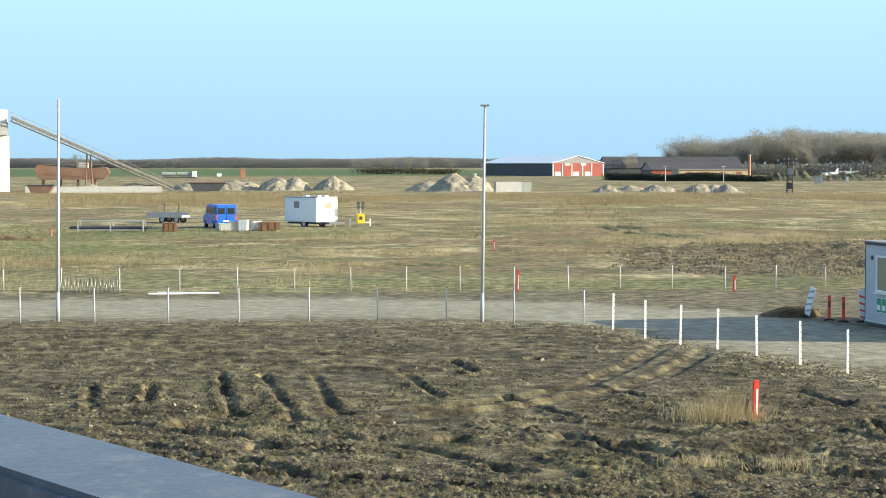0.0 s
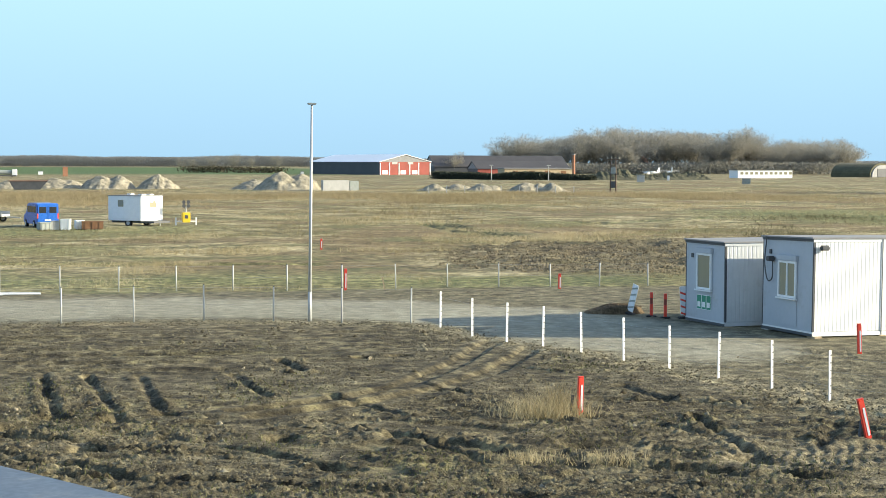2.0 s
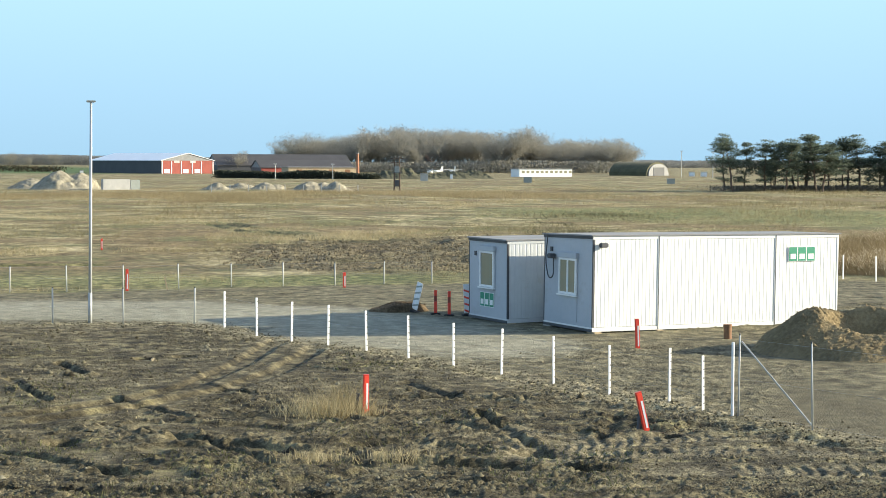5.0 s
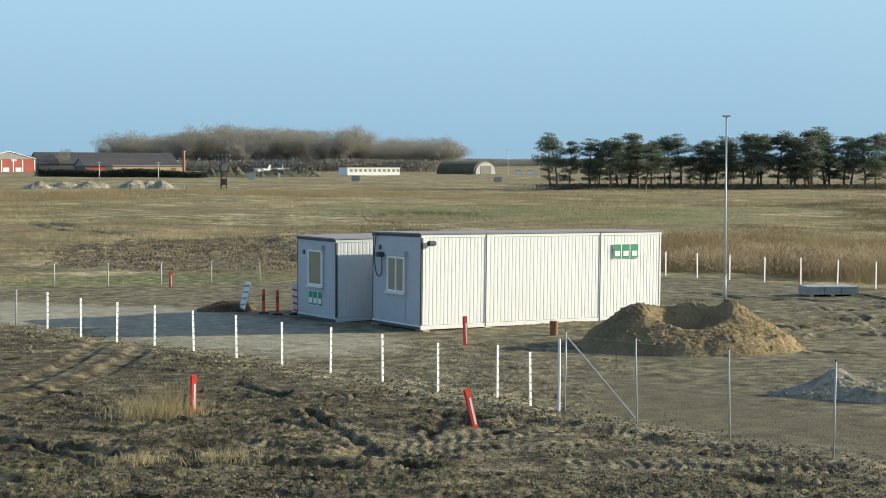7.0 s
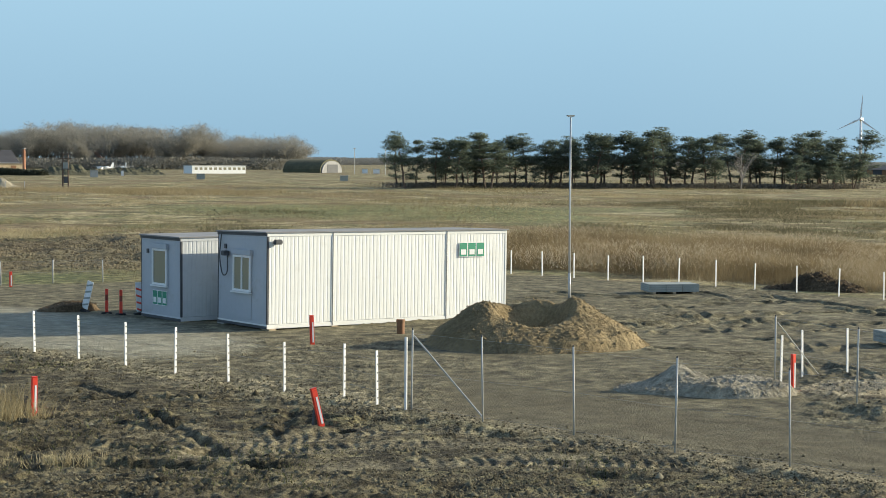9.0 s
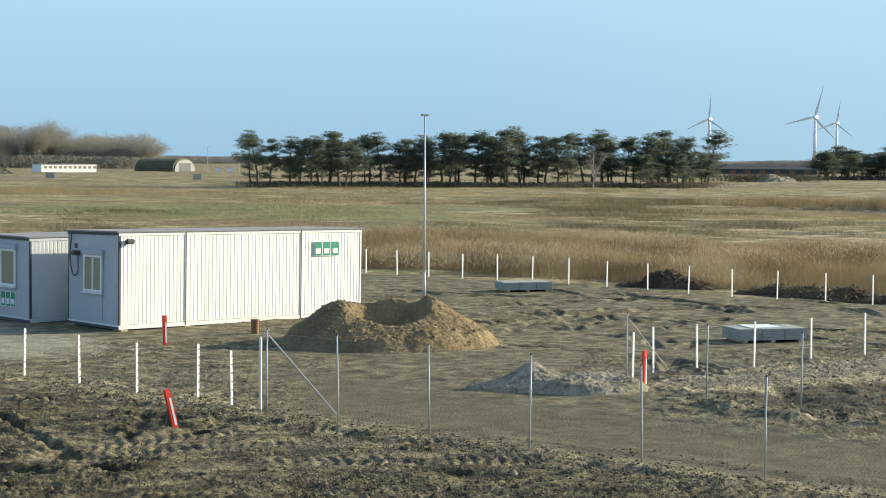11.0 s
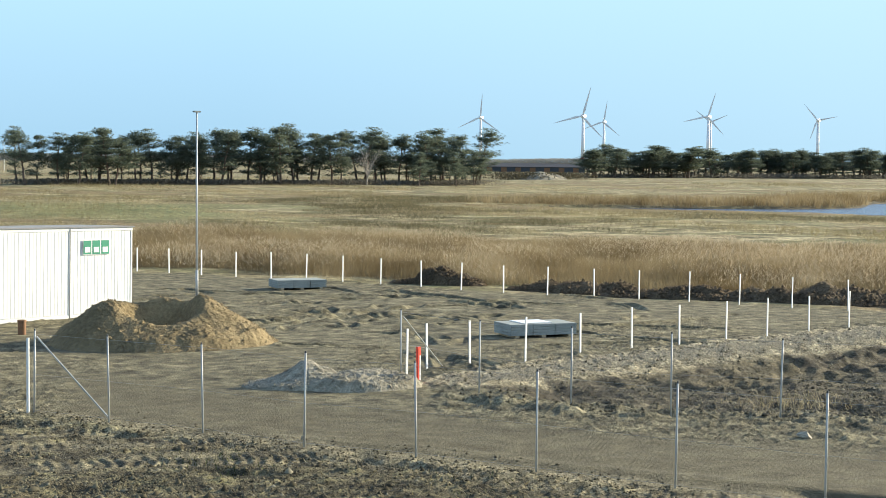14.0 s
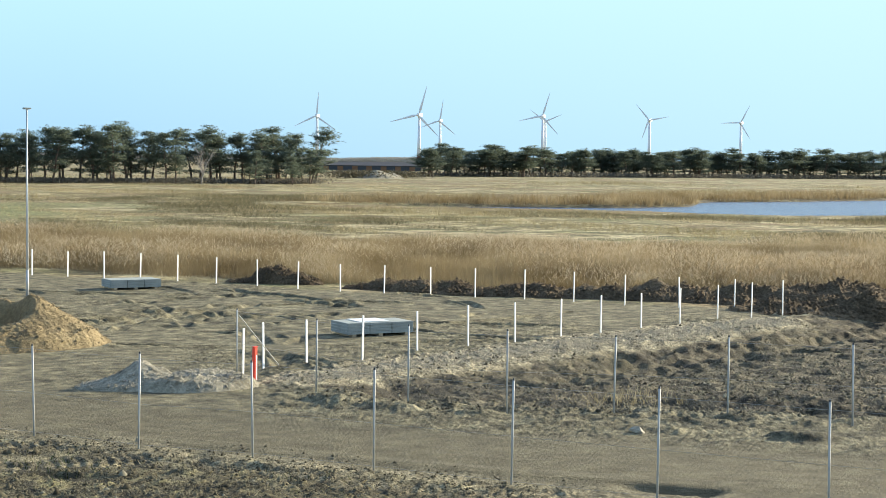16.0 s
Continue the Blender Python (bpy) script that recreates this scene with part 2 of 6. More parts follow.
bleached = leafage("bleached_grass", [(0.3, (0.25, 0.200, 0.105)), (0.5, (0.42, 0.350, 0.200)), (0.7, (0.60, 0.515, 0.325))], size=5.0, vary=0.25, glow_through=0.4)
plume = leafage("reed_plumes", [(0.25, (0.36, 0.27, 0.16)), (0.75, (0.66, 0.56, 0.40))], size=5.0, vary=0.3, glow_through=0.4)
net_wire = surface("weathered_wire", (0.13, 0.135, 0.13), (0.22, 0.225, 0.22), 0.3, 0.5, 0.5)
grass_green = leafage("green_grass", [(0.2, (0.06, 0.075, 0.02)), (0.6, (0.13, 0.14, 0.045)), (0.9, (0.26, 0.22, 0.09))], size=5.0)

# ---- ground ----
MUD = [(-60, 49.2), (-12.7, 49.7), (-4, 50.2), (0, 50.3), (3.9, 49.0), (5.2, 45.6), (8.6, 39.1), (11.0, 32.5), (12.4, 28.5), (14.0, 24.8), (17.3, 16.4), (21.5, 6), (21.5, -30), (-60, -30)]
PALE = [(-90, 51.2), (-12, 51.6), (0, 51.4), (4.4, 49.6), (6.0, 46.2), (8.6, 41.2), (11.4, 38.7), (13.6, 43.0), (12.2, 49.0), (10.5, 53.4), (4.2, 58.4), (-5.6, 60.0), (-15, 59.2), (-90, 56)]
YARD = [(-90, 49.2), (-12.7, 49.7), (0, 50.3), (3.9, 49.0), (5.2, 45.6), (8.6, 39.1), (12.4, 28.5), (17.3, 16.4), (21.5, 6), (34, 6), (28.8, 16.4), (24.8, 22.0), (22.4, 25.4), (21.7, 27.6), (22.8, 29.5), (33, 30.9), (45.4, 31.4),
        (45.0, 34.0), (42.0, 40.4), (38.8, 46.9), (37.4, 51.4), (33.0, 61.6), (28, 65), (17, 64.4), (-11, 61.6), (-90, 58)]
TRACK = [(13.0, 28.9), (17.5, 17.4), (22.2, 7), (28.4, 7), (23.8, 16.2), (20.1, 21.7), (18.6, 25.8), (15.8, 34)]
BERM = [(22.0, 29.2), (26, 30.0), (33, 30.8), (40, 31.3), (42.8, 31.4)]
LOW = [(21.2, 25.8), (23.4, 28.9), (33, 30.4), (46.2, 31.0), (56, 28), (58, 14), (35, 10), (26.9, 18.7), (23.4, 22.6)]
PLOUGH = [(6.4, 75), (9.3, 94), (16, 100), (28, 106), (40, 98), (26, 76), (16, 70)]
GREENS = [[(-60, 63), (-11, 63.4), (15, 65.0), (16, 69), (-2, 71), (-14, 74), (-60, 72)],
          [(-60, 102), (-26, 106), (-6, 114), (-4, 124), (-28, 128), (-60, 126)],
          [(40, 140), (62, 116), (86, 142), (68, 170), (44, 165)],
          [(-50, 86), (-20, 85), (-8, 95), (-24, 101), (-60, 99)]]
REED = [(25, 76), (31.6, 65.0), (36.0, 57.0), (38.6, 51.6), (40.8, 48.6), (43.4, 43.6), (45.8, 39.6), (49, 36), (58, 29.5), (80, 34), (84, 46), (66, 66), (52, 84), (34, 96)]
CROP = [(-400, 560), (-20, 660), (24, 640), (60, 1000), (0, 1500), (-700, 1400)]
LAKE_RIM = [(40.2, 178), (41.5, 175), (44, 173), (47, 172), (49.5, 169), (51.5, 164), (54, 162), (58.6, 171), (72, 210), (86, 300), (82, 440), (70, 345), (64, 290), (58, 262), (55, 240), (53, 230), (51.5, 225), (51.0, 200), (49, 191), (46, 187), (43, 186), (41, 184)]
LAKE = [(d_ * math.sin(radians(a_)), d_ * math.cos(radians(a_))) for a_, d_ in LAKE_RIM]
WHEELS = [[(6.2, 45.0), (5.48, 43.02), (4.35, 39.42), (2.87, 35.9), (1.69, 34.16), (-0.6, 32.4)], [(7.4, 44.4), (6.62, 42.38), (5.12, 38.14), (3.66, 35.27), (1.99, 33.35), (-0.2, 31.6)]]
RUTS = [[(-5.12, 38.34), (-4.6, 35.0), (-3.99, 31.83)], [(-4.09, 37.82), (-3.5, 35.0), (-2.78, 31.62)], [(-2.94, 37.82), (-2.5, 35.0), (-2.01, 32.2)], [(-2.92, 28.3), (-0.79, 27.75), (1.39, 26.19)], [(-5.5, 27.74), (-3.12, 26.69), (-1.38, 24.8)],
        [(-0.82, 37.82), (-0.1, 34.16)], [(0.22, 40.55), (0.73, 38.34)], [(1.18, 34.58), (2.52, 31.48)], [(5.74, 38.87), (6.49, 37.83)], [(7.53, 35.45), (8.01, 32.96)], [(-5.75, 26.69), (-4.59, 24.37)], [(7.95, 30.91), (7.9, 28.6), (8.04, 26.38)], [(7.42, 35.24), (8.08, 33.28)],
        [(3.0, 28.4), (5.4, 26.2), (9.0, 24.6)], [(-9, 31.5), (-6.6, 29.8)], [(10.6, 30.4), (9.4, 27.6)],
        [(-1.9, 29.4), (-0.2, 27.9), (1.1, 26.0)], [(-4.6, 29.8), (-2.0, 28.9)], [(1.6, 30.4), (2.9, 28.2), (3.4, 26.4)], [(-6.4, 36.4), (-5.9, 33.4)], [(-7.6, 36.0), (-6.9, 32.6)], [(4.2, 33.6), (5.4, 30.4)], [(3.2, 36.2), (4.1, 34.4)], [(6.6, 33.4), (9.3, 32.4)],
        [(7.0, 29.9), (7.9, 28.2)], [(-3.4, 25.9), (-0.6, 25.1), (2.2, 24.0)], [(4.4, 25.2), (7.4, 23.6)], [(6.4, 27.4), (9.0, 25.2)]]
TREADS = [[(7.66, 26.75), (10.48, 27.3), (13.4, 27.0)], [(7.5, 25.96), (10.99, 26.1), (14.2, 25.0)], [(9.34, 24.5), (11.4, 24.0), (14.3, 22.8)]]
YARD_RUTS = [[(31.3, 50.0), (28.7, 43.27), (25.6, 37.47)], [(29.14, 42.06), (30.7, 40.46), (30.2, 38.2), (28.52, 36.92)], [(24.42, 39.65), (28.06, 43.56), (32.6, 44.79)], [(24.0, 46.5), (27.6, 43.0), (29.4, 39.0)], [(26.2, 47.2), (28.2, 44.2), (30.2, 41.8)], [(25.0, 42.4), (28.6, 40.6), (31.6, 41.4)], [(27, 52), (33, 47), (37, 42)], [(24.4, 44.2), (26.2, 40.4), (26.6, 37.4)]]
FIELD_TRACK = [[(11.85, 134.0), (13.4, 112), (16.5, 100.4), (18.6, 95)], [(13.3, 134.0), (15.0, 112), (18.1, 100.4), (20.2, 95)], [(-40, 128), (-12, 130), (8, 131), (40, 134)], [(-30, 84), (-8, 80), (2, 79)], [(60, 150), (40, 146), (26, 132)]]


def low_ground(x, y):
    """The broad shape of the land, without clods."""
    d = inside(x, y, LOW)
    # the 0.18 dip is added to bring shade to the gravel bank's foot
    z = -0.30 * step(-0.2, 1.5, d) - 0.18 * step(1.5, 2.1, d) * step(4.6, 3.2, d) * step(27.0, 29.5, x)
    z = z - 1.1 * step(-1.5, 3.0, inside(x, y, LAKE) + 1.2 * fbm(x, y, 7.0, 3, 5))
    return z


def ground_at(x, y):
    return float(low_ground(np.array([float(x)]), np.array([float(y)]))[0])


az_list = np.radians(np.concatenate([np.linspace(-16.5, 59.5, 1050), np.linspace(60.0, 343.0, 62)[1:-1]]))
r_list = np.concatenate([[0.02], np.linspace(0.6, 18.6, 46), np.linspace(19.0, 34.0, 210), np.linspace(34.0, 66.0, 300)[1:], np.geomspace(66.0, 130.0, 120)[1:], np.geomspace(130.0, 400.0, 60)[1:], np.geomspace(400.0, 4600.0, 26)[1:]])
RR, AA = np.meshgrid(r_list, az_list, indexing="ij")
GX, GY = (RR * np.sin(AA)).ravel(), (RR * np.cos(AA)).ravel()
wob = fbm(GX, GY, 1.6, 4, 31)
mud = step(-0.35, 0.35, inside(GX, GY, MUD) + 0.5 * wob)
yard = step(-0.4, 0.4, inside(GX, GY, YARD) + 0.7 * wob) * (1 - mud)
pale = step(-1.0, 1.4, inside(GX, GY, PALE) + 1.1 * wob) * (1 - mud)
track = step(-0.6, 0.8, inside(GX, GY, TRACK) + 0.5 * wob) * (1 - mud)
low = step(-2.2, -1.0, inside(GX, GY, LOW) + 0.8 * wob)
for r_ in FIELD_TRACK[:2]:
    low = np.maximum(low, 0.85 * np.exp(-(along(GX + 0.6 * wob, GY, r_) / 0.55) ** 2) * step(-0.5, 0.1, fbm(GX, GY, 6.0, 2, 48)))
gravel = step(1.15, 0.75, along(GX, GY + 0.55, BERM) + 0.35 * wob)
crop = step(-30, 30, inside(GX, GY, CROP))
shoulder = step(1.3, 0.2, np.abs(inside(GX, GY, MUD) + 0.1) + 0.6 * wob) * step(-20, 5, GX)
gravel = np.maximum(gravel, 0.40 * shoulder)
plough = step(-2.5, 2.5, inside(GX, GY, PLOUGH) + 3.0 * wob + 3 * fbm(GX, GY, 9, 3, 3))
green = np.zeros_like(GX)
for g_ in GREENS:
    green = np.maximum(green, step(-5, 5, inside(GX, GY, g_) + 7 * fbm(GX, GY, 11, 4, 8)))
for r_ in FIELD_TRACK:
    green = np.maximum(green, np.exp(-(along(GX + 0.6 * wob, GY, r_) / 0.9) ** 2))
lake_bed = step(-2.5, 0.5, inside(GX, GY, LAKE) + 1.2 * wob)
pressed = np.zeros_like(GX)
for r_ in TREADS + [[(8.2, 28.4), (9.6, 27.0)]]:
    pressed = np.maximum(pressed, step(0.85, 0.3, along(GX, GY, r_) + 0.4 * wob))
gravel = np.maximum(gravel, 0.30 * pressed)
near = step(75, 30, np.hypot(GX, GY))
# clods, ruts and wheel marks
clods = fbm(GX, GY, 0.55, 4, 11, 0.6)
lumps = fbm(GX, GY, 2.3, 3, 12)
GZ = low_ground(GX, GY)
rough_mask = step(-0.25, 0.45, fbm(GX, GY, 4.0, 3, 71) + 0.55 * step(40, 29, GY) - 0.45 * step(34, 42, GY) * step(4, 0, GX))
calm = np.ones_like(GX)
for r_ in TREADS + WHEELS:
    calm *= 1 - 0.7 * step(0.75, 0.45, along(GX + 0.08 * lumps, GY + 0.08 * wob, r_))
rough_mask = rough_mask * calm
crumb = calm * np.abs(fbm(GX * 0.9 + 0.2 * GY, GY, 0.115, 2, 13, 0.7))
GZ += mud * (0.026 * clods * (0.2 + rough_mask) + 0.015 * lumps * rough_mask + 0.058 * (0.30 + rough_mask) * crumb)
# torn furrows in the near part, left by a machine
fur = fbm(GX * 0.35 + 0.2 * GY + 3, GY * 1.0 - 0.1 * GX, 0.9, 3, 21)
torn = step(0.12, 0.30, fbm(GX * 0.55 + 0.1 * GY, GY * 0.8 + 0.25 * GX, 0.85, 3, 23, 0.6)) * step(36, 30, GY) * step(19, 21, GY)
GZ += mud * (0.025 * fur * step(40, 30, GY) * rough_mask - 0.085 * torn * (0.4 + 0.6 * rough_mask) * (0.6 + 0.8 * crumb))
# long shallow wheel tracks along the far side of the plot
for y0_, bow in ((46.9, 0.6), (45.3, 0.7), (43.6, 0.3), (42.1, 0.2), (40.2, -0.5), (38.7, -0.6)):
    d = np.abs(GY - y0_ - bow * np.sin(GX / 9.0) - 0.04 * GX + 0.25 * lumps)
    lug = np.sin((GX * 0.8 + GY * 0.5) * 2 * np.pi / 0.34)
    GZ += mud * step(4.5, 1.5, GX) * (-0.035 * step(0.42, 0.25, d) * (1 - 0.4 * lug) + 0.03 * np.exp(-((d - 0.5) / 0.12) ** 2)) * (0.4 + 0.6 * step(-0.3, 0.2, fbm(GX, GY, 2.5, 2, 46)))
sel = np.flatnonzero((mud > 0.02) & (GY > 18) & (GY < 52) & (GX > -14) & (GX < 18))
hit = mud[sel] * (0.35 + 0.65 * step(-0.15, 0.15, fbm(GX[sel], GY[sel], 0.9, 2, 44)))
d = np.full(len(sel), 9.0)
for r_ in RUTS:
    d = np.minimum(d, along(GX[sel] + 0.10 * lumps[sel] + 0.05 * clods[sel], GY[sel] + 0.10 * wob[sel], r_))
GZ[sel] += hit * (-0.12 * np.exp(-(d / 0.10) ** 4) + 0.05 * np.exp(-((d - 0.24) / 0.10) ** 2) * (0.4 + 1.2 * crumb[sel]))
for r_ in WHEELS:
    d = along(GX + 0.06 * lumps, GY + 0.06 * wob, r_)
    lug = np.sin((GX * 0.5 + GY * 0.85) * 2 * np.pi / 0.3)
    GZ += mud * (step(0.32, 0.2, d) * (-0.060 + 0.008 * lug) + 0.018 * np.exp(-((d - 0.42) / 0.12) ** 2))
for r_ in TREADS:
    d = along(GX, GY, r_)
    lug = np.sin((GX * 0.9 - GY * 0.35 + 0.16 * lumps + 0.05 * clods) * 2 * np.pi / 0.21 + 6 * d)
    GZ += mud * step(0.50, 0.35, d) * (0.015 * np.clip(lug * 1.4, -1, 1) * step(-0.45, 0.3, fbm(GX, GY, 1.2, 3, 45)) + 0.012 * clods - 0.03)
for cx, cy, s in [(-4.0, 31.7, .36), (-2.8, 31.5, .34), (-2.0, 32.1, .30), (-4.7, 30.6, .46), (-1.2, 31.1, .42), (2.2, 41.0, .34), (3.2, 41.4, .28), (0.2, 29.2, .34), (-3.1, 28.4, .34), (5.2, 28.0, .36), (2.2, 29.0, .3), (8.1, 29.4, .36), (7.8, 26.6, .4), (-5.8, 27.3, .36), (10.6, 27.7, .24), (6.1, 31.2, .22)]:
    d = np.hypot((GX - cx) * 0.8, GY - cy) + 0.08 * clods
    GZ += mud * (-0.24 * np.exp(-(d / (0.62 * s)) ** 4) + 0.06 * np.exp(-(np.hypot((GX - cx + 0.5) * 0.8, GY - cy - 0.1) / (s * 0.9)) ** 2))
soil = yard * (1 - pale) * (1 - track)
GZ += soil * (0.014 * lumps + 0.014 * np.abs(clods) + 0.05 * crumb * rough_mask) * (0.35 + rough_mask)
rr_ = random.Random(12)
turning = []
for k in range(36):
    ax_, ay_, a0_, rad_ = rr_.uniform(22.5, 36.5), rr_.uniform(36.0, 55), rr_.uniform(0, 6.28), rr_.uniform(5, 16)
    if inside(np.array([ax_]), np.array([ay_]), YARD)[0] < 1.5:
        continue
    sweep = rr_.uniform(4, 9) / rad_
    for off in (0.0, 1.5):
        turning.append([(ax_ + (rad_ + off) * (math.cos(a0_ + sweep * q / 5) - math.cos(a0_)), ay_ + (rad_ + off) * (math.sin(a0_ + sweep * q / 5) - math.sin(a0_))) for q in range(6)])
sel = np.flatnonzero((soil > 0.02) & (GX > 15) & (GX < 45) & (GY > 26) & (GY < 68))
hit = step(-0.25, 0.2, fbm(GX[sel], GY[sel], 1.7, 2, 47)) * soil[sel]
d = np.full(len(sel), 9.0)
for r_ in turning + YARD_RUTS:
    d = np.minimum(d, along(GX[sel] + 0.06 * lumps[sel] + 0.05 * clods[sel], GY[sel] + 0.08 * wob[sel], r_))
GZ[sel] += hit * (-0.080 * np.exp(-(d / 0.14) ** 4) + 0.05 * np.exp(-((d - 0.25) / 0.07) ** 2))
stir = step(-0.35, 0.2, fbm(GX, GY, 3.0, 3, 52) + 0.1) * np.exp(-(((GX - 28.5) / 6.0) ** 2 + ((GY - 43.5) / 7.5) ** 2) ** 2)
across, deep = 0.83 * GX - 0.56 * GY + 1.2 * fbm(GX, GY, 3.0, 2, 54), 0.56 * GX + 0.83 * GY + 0.9 * fbm(GX, GY, 2.4, 2, 55)
GZ += stir * (0.07 * (0.3 - np.abs(fbm(across * 0.42, deep, 1.2, 2, 53, 0.6)) * 1.5) + 0.05 * clods)
GZ += track * 0.02 * fbm(GX * 0.2 + GY * 0.1, GY * 0.45 + GX * 0.9, 0.5, 3, 61)
GZ += gravel * 0.05 * np.abs(fbm(GX, GY, 0.22, 3, 14)) * 2
# foot: added dip, roughened so that it shades itself below the bank
foot = step(0.9, 1.6, inside(GX, GY, LOW)) * step(5.0, 3.4, inside(GX, GY, LOW)) * step(25.5, 28.5, GX)
GZ += low * (1 - gravel) * (0.12 * clods + 0.08 * lumps) + foot * (0.28 * fbm(GX * 0.9 + GY * 0.5, GY - 0.4 * GX, 1.1, 4, 63, 0.6))
# scraped edges of the track: a low bank beyond it and a ditch before it
d = along(GX + 0.10 * lumps, GY + 0.1 * wob, [(20.4, 27.2), (20.75, 24.6), (21.6, 22.4), (23.0, 19.3), (25.0, 16.0), (28.6, 9.0)])
GZ += (1 - mud) * step(-0.15, 0.25, fbm(GX, GY, 1.9, 2, 65) + 0.10) * 0.13 * np.exp(-(d / 0.30) ** 2)
d = along(GX + 0.10 * lumps, GY + 0.1 * wob, [(15.4, 22.4), (16.6, 19.7), (17.5, 17.8), (19.6, 14.6), (22.0, 9.0)])
GZ += -0.17 * np.exp(-(d / 0.30) ** 2) * step(-0.2, 0.3, fbm(GX, GY, 1.8, 2, 66))
d = along(GX + 0.05 * lumps, GY, [(14.6, 26.4), (16.1, 22.9), (17.3, 20.0), (18.2, 18.1), (20.4, 14.6), (22.9, 9.0)])
GZ += step(0.40, 0.20, d) * (0.02)
GZ += plough * 0.30 * fbm(GX, GY, 1.5, 4, 15) * (1 - yard)
for r_ in FIELD_TRACK:
    GZ -= 0.26 * np.exp(-(along(GX + lumps, GY, r_) / 0.5) ** 2) * (1 - yard)
rest = (1 - mud) * (1 - yard) * (1 - low)
GZ += rest * (0.10 * fbm(GX, GY, 7.0, 3, 16) + 0.05 * clods * near + 0.04 * lumps) * (1 - lake_bed)
GZ = np.where(np.hypot(GX, GY) < 19.0, np.minimum(GZ, 0.0) * 0.2, GZ)
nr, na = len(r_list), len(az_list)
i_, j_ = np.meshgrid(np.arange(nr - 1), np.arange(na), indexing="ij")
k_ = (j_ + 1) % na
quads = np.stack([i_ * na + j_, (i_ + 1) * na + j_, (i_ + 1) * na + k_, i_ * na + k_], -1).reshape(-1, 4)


def surface_at(x, y):
    """Height of the finished ground, clods and ruts included, over arrays."""
    r, a = np.hypot(x, y), np.arctan2(x, y)
    i = np.clip(np.searchsorted(r_list, r) - 1, 0, nr - 2)
    j = np.clip(np.searchsorted(az_list, a) - 1, 0, na - 2)
    u = np.clip((r - r_list[i]) / (r_list[i + 1] - r_list[i]), 0, 1)
    w = np.clip((a - az_list[j]) / (az_list[j + 1] - az_list[j]), 0, 1)
    return (GZ[i * na + j] * (1 - u) + GZ[(i + 1) * na + j] * u) * (1 - w) + (GZ[i * na + j + 1] * (1 - u) + GZ[(i + 1) * na + j + 1] * u) * w


gm, n, l, p = material("ground")
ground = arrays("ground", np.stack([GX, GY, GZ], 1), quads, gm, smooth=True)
tagged(ground, "flat muddy building plot, gravel yard and winter grassland", "ground", kind="structure")
for nm, cols in (("zone_a", (mud, yard, gravel)), ("zone_b", (green, plough, np.maximum(low, lake_bed))), ("zone_c", (pale, track, crop))):
    a = ground.data.color_attributes.new(nm, "FLOAT_COLOR", "POINT")
    a.data.foreach_set("color", np.stack([*cols, np.ones_like(GX)], 1).astype(np.float32).ravel())


def zone(nm):
    a = n.new("ShaderNodeAttribute")
    a.attribute_name = nm
    s = n.new("ShaderNodeSeparateColor")
    l.new(a.outputs["Color"], s.inputs["Color"])
    return s.outputs["Red"], s.outputs["Green"], s.outputs["Blue"]


z_mud, z_yard, z_gravel = zone("zone_a")
z_green, z_plough, z_low = zone("zone_b")
z_pale, z_track, z_crop = zone("zone_c")
geo_pos = n.new("ShaderNodeNewGeometry").outputs["Position"]
n40, n9, n2, n05, n01 = (noise_node(n, l, s, 6, 0.66, geo_pos) for s in (40.0, 9.0, 2.2, 0.5, 0.07))
shift = n.new("ShaderNodeVectorMath")
shift.inputs[1].default_value = (37.0, 11.0, 5.0)
l.new(geo_pos, shift.inputs[0])
n17 = noise_node(n, l, 17.0, 5, 0.6, shift.outputs["Vector"])
n5 = noise_node(n, l, 5.0, 5, 0.65, shift.outputs["Vector"])
n03 = noise_node(n, l, 0.028, 3, 0.6, geo_pos)
grain = ramp(n, l, mix(n, l, 0.42, n05, mix(n, l, 0.5, n01, n03)), [(0.40, (0.42, 0.42, 0.42)), (0.5, (0.95, 0.95, 0.95)), (0.60, (1.75, 1.72, 1.66))])
dry = ramp(n, l, mix(n, l, 0.5, n5, n2), [(0.42, (0.100, 0.088, 0.042)), (0.48, (0.200, 0.170, 0.086)), (0.53, (0.325, 0.272, 0.146)), (0.59, (0.48, 0.412, 0.240))])
grn = ramp(n, l, mix(n, l, 0.5, n9, n05), [(0.38, (0.085, 0.100, 0.036)), (0.5, (0.155, 0.163, 0.064)), (0.62, (0.29, 0.262, 0.122))])
dry = mix(n, l, ramp(n, l, n17, [(0.48, (0, 0, 0)), (0.56, (0.75, 0.75, 0.75))]), dry, mix(n, l, n2, (0.10, 0.072, 0.036), (0.26, 0.180, 0.090)))
dry = mix(n, l, ramp(n, l, n9, [(0.52, (0, 0, 0)), (0.59, (0.8, 0.8, 0.8))]), dry, mix(n, l, n2, (0.07, 0.078, 0.028), (0.20, 0.195, 0.085)))
c = mix(n, l, z_green, dry, grn)
c = mix(n, l, z_crop, c, ramp(n, l, n9, [(0.3, (0.06, 0.10, 0.03)), (0.7, (0.09, 0.14, 0.045))]))
soil_c = ramp(n, l, mix(n, l, 0.5, n2, n05), [(0.36, (0.030, 0.024, 0.014)), (0.5, (0.066, 0.054, 0.033)), (0.64, (0.135, 0.114, 0.070))])
c = mix(n, l, maths(n, l, "MULTIPLY", z_plough, 0.75), c, mix(n, l, 0.4, soil_c, (0.17, 0.14, 0.08)))
c = mix(n, l, z_low, c, mix(n, l, ramp(n, l, n5, [(0.47, (0, 0, 0)), (0.58, (1, 1, 1))]), soil_c, (0.095, 0.080, 0.047)))
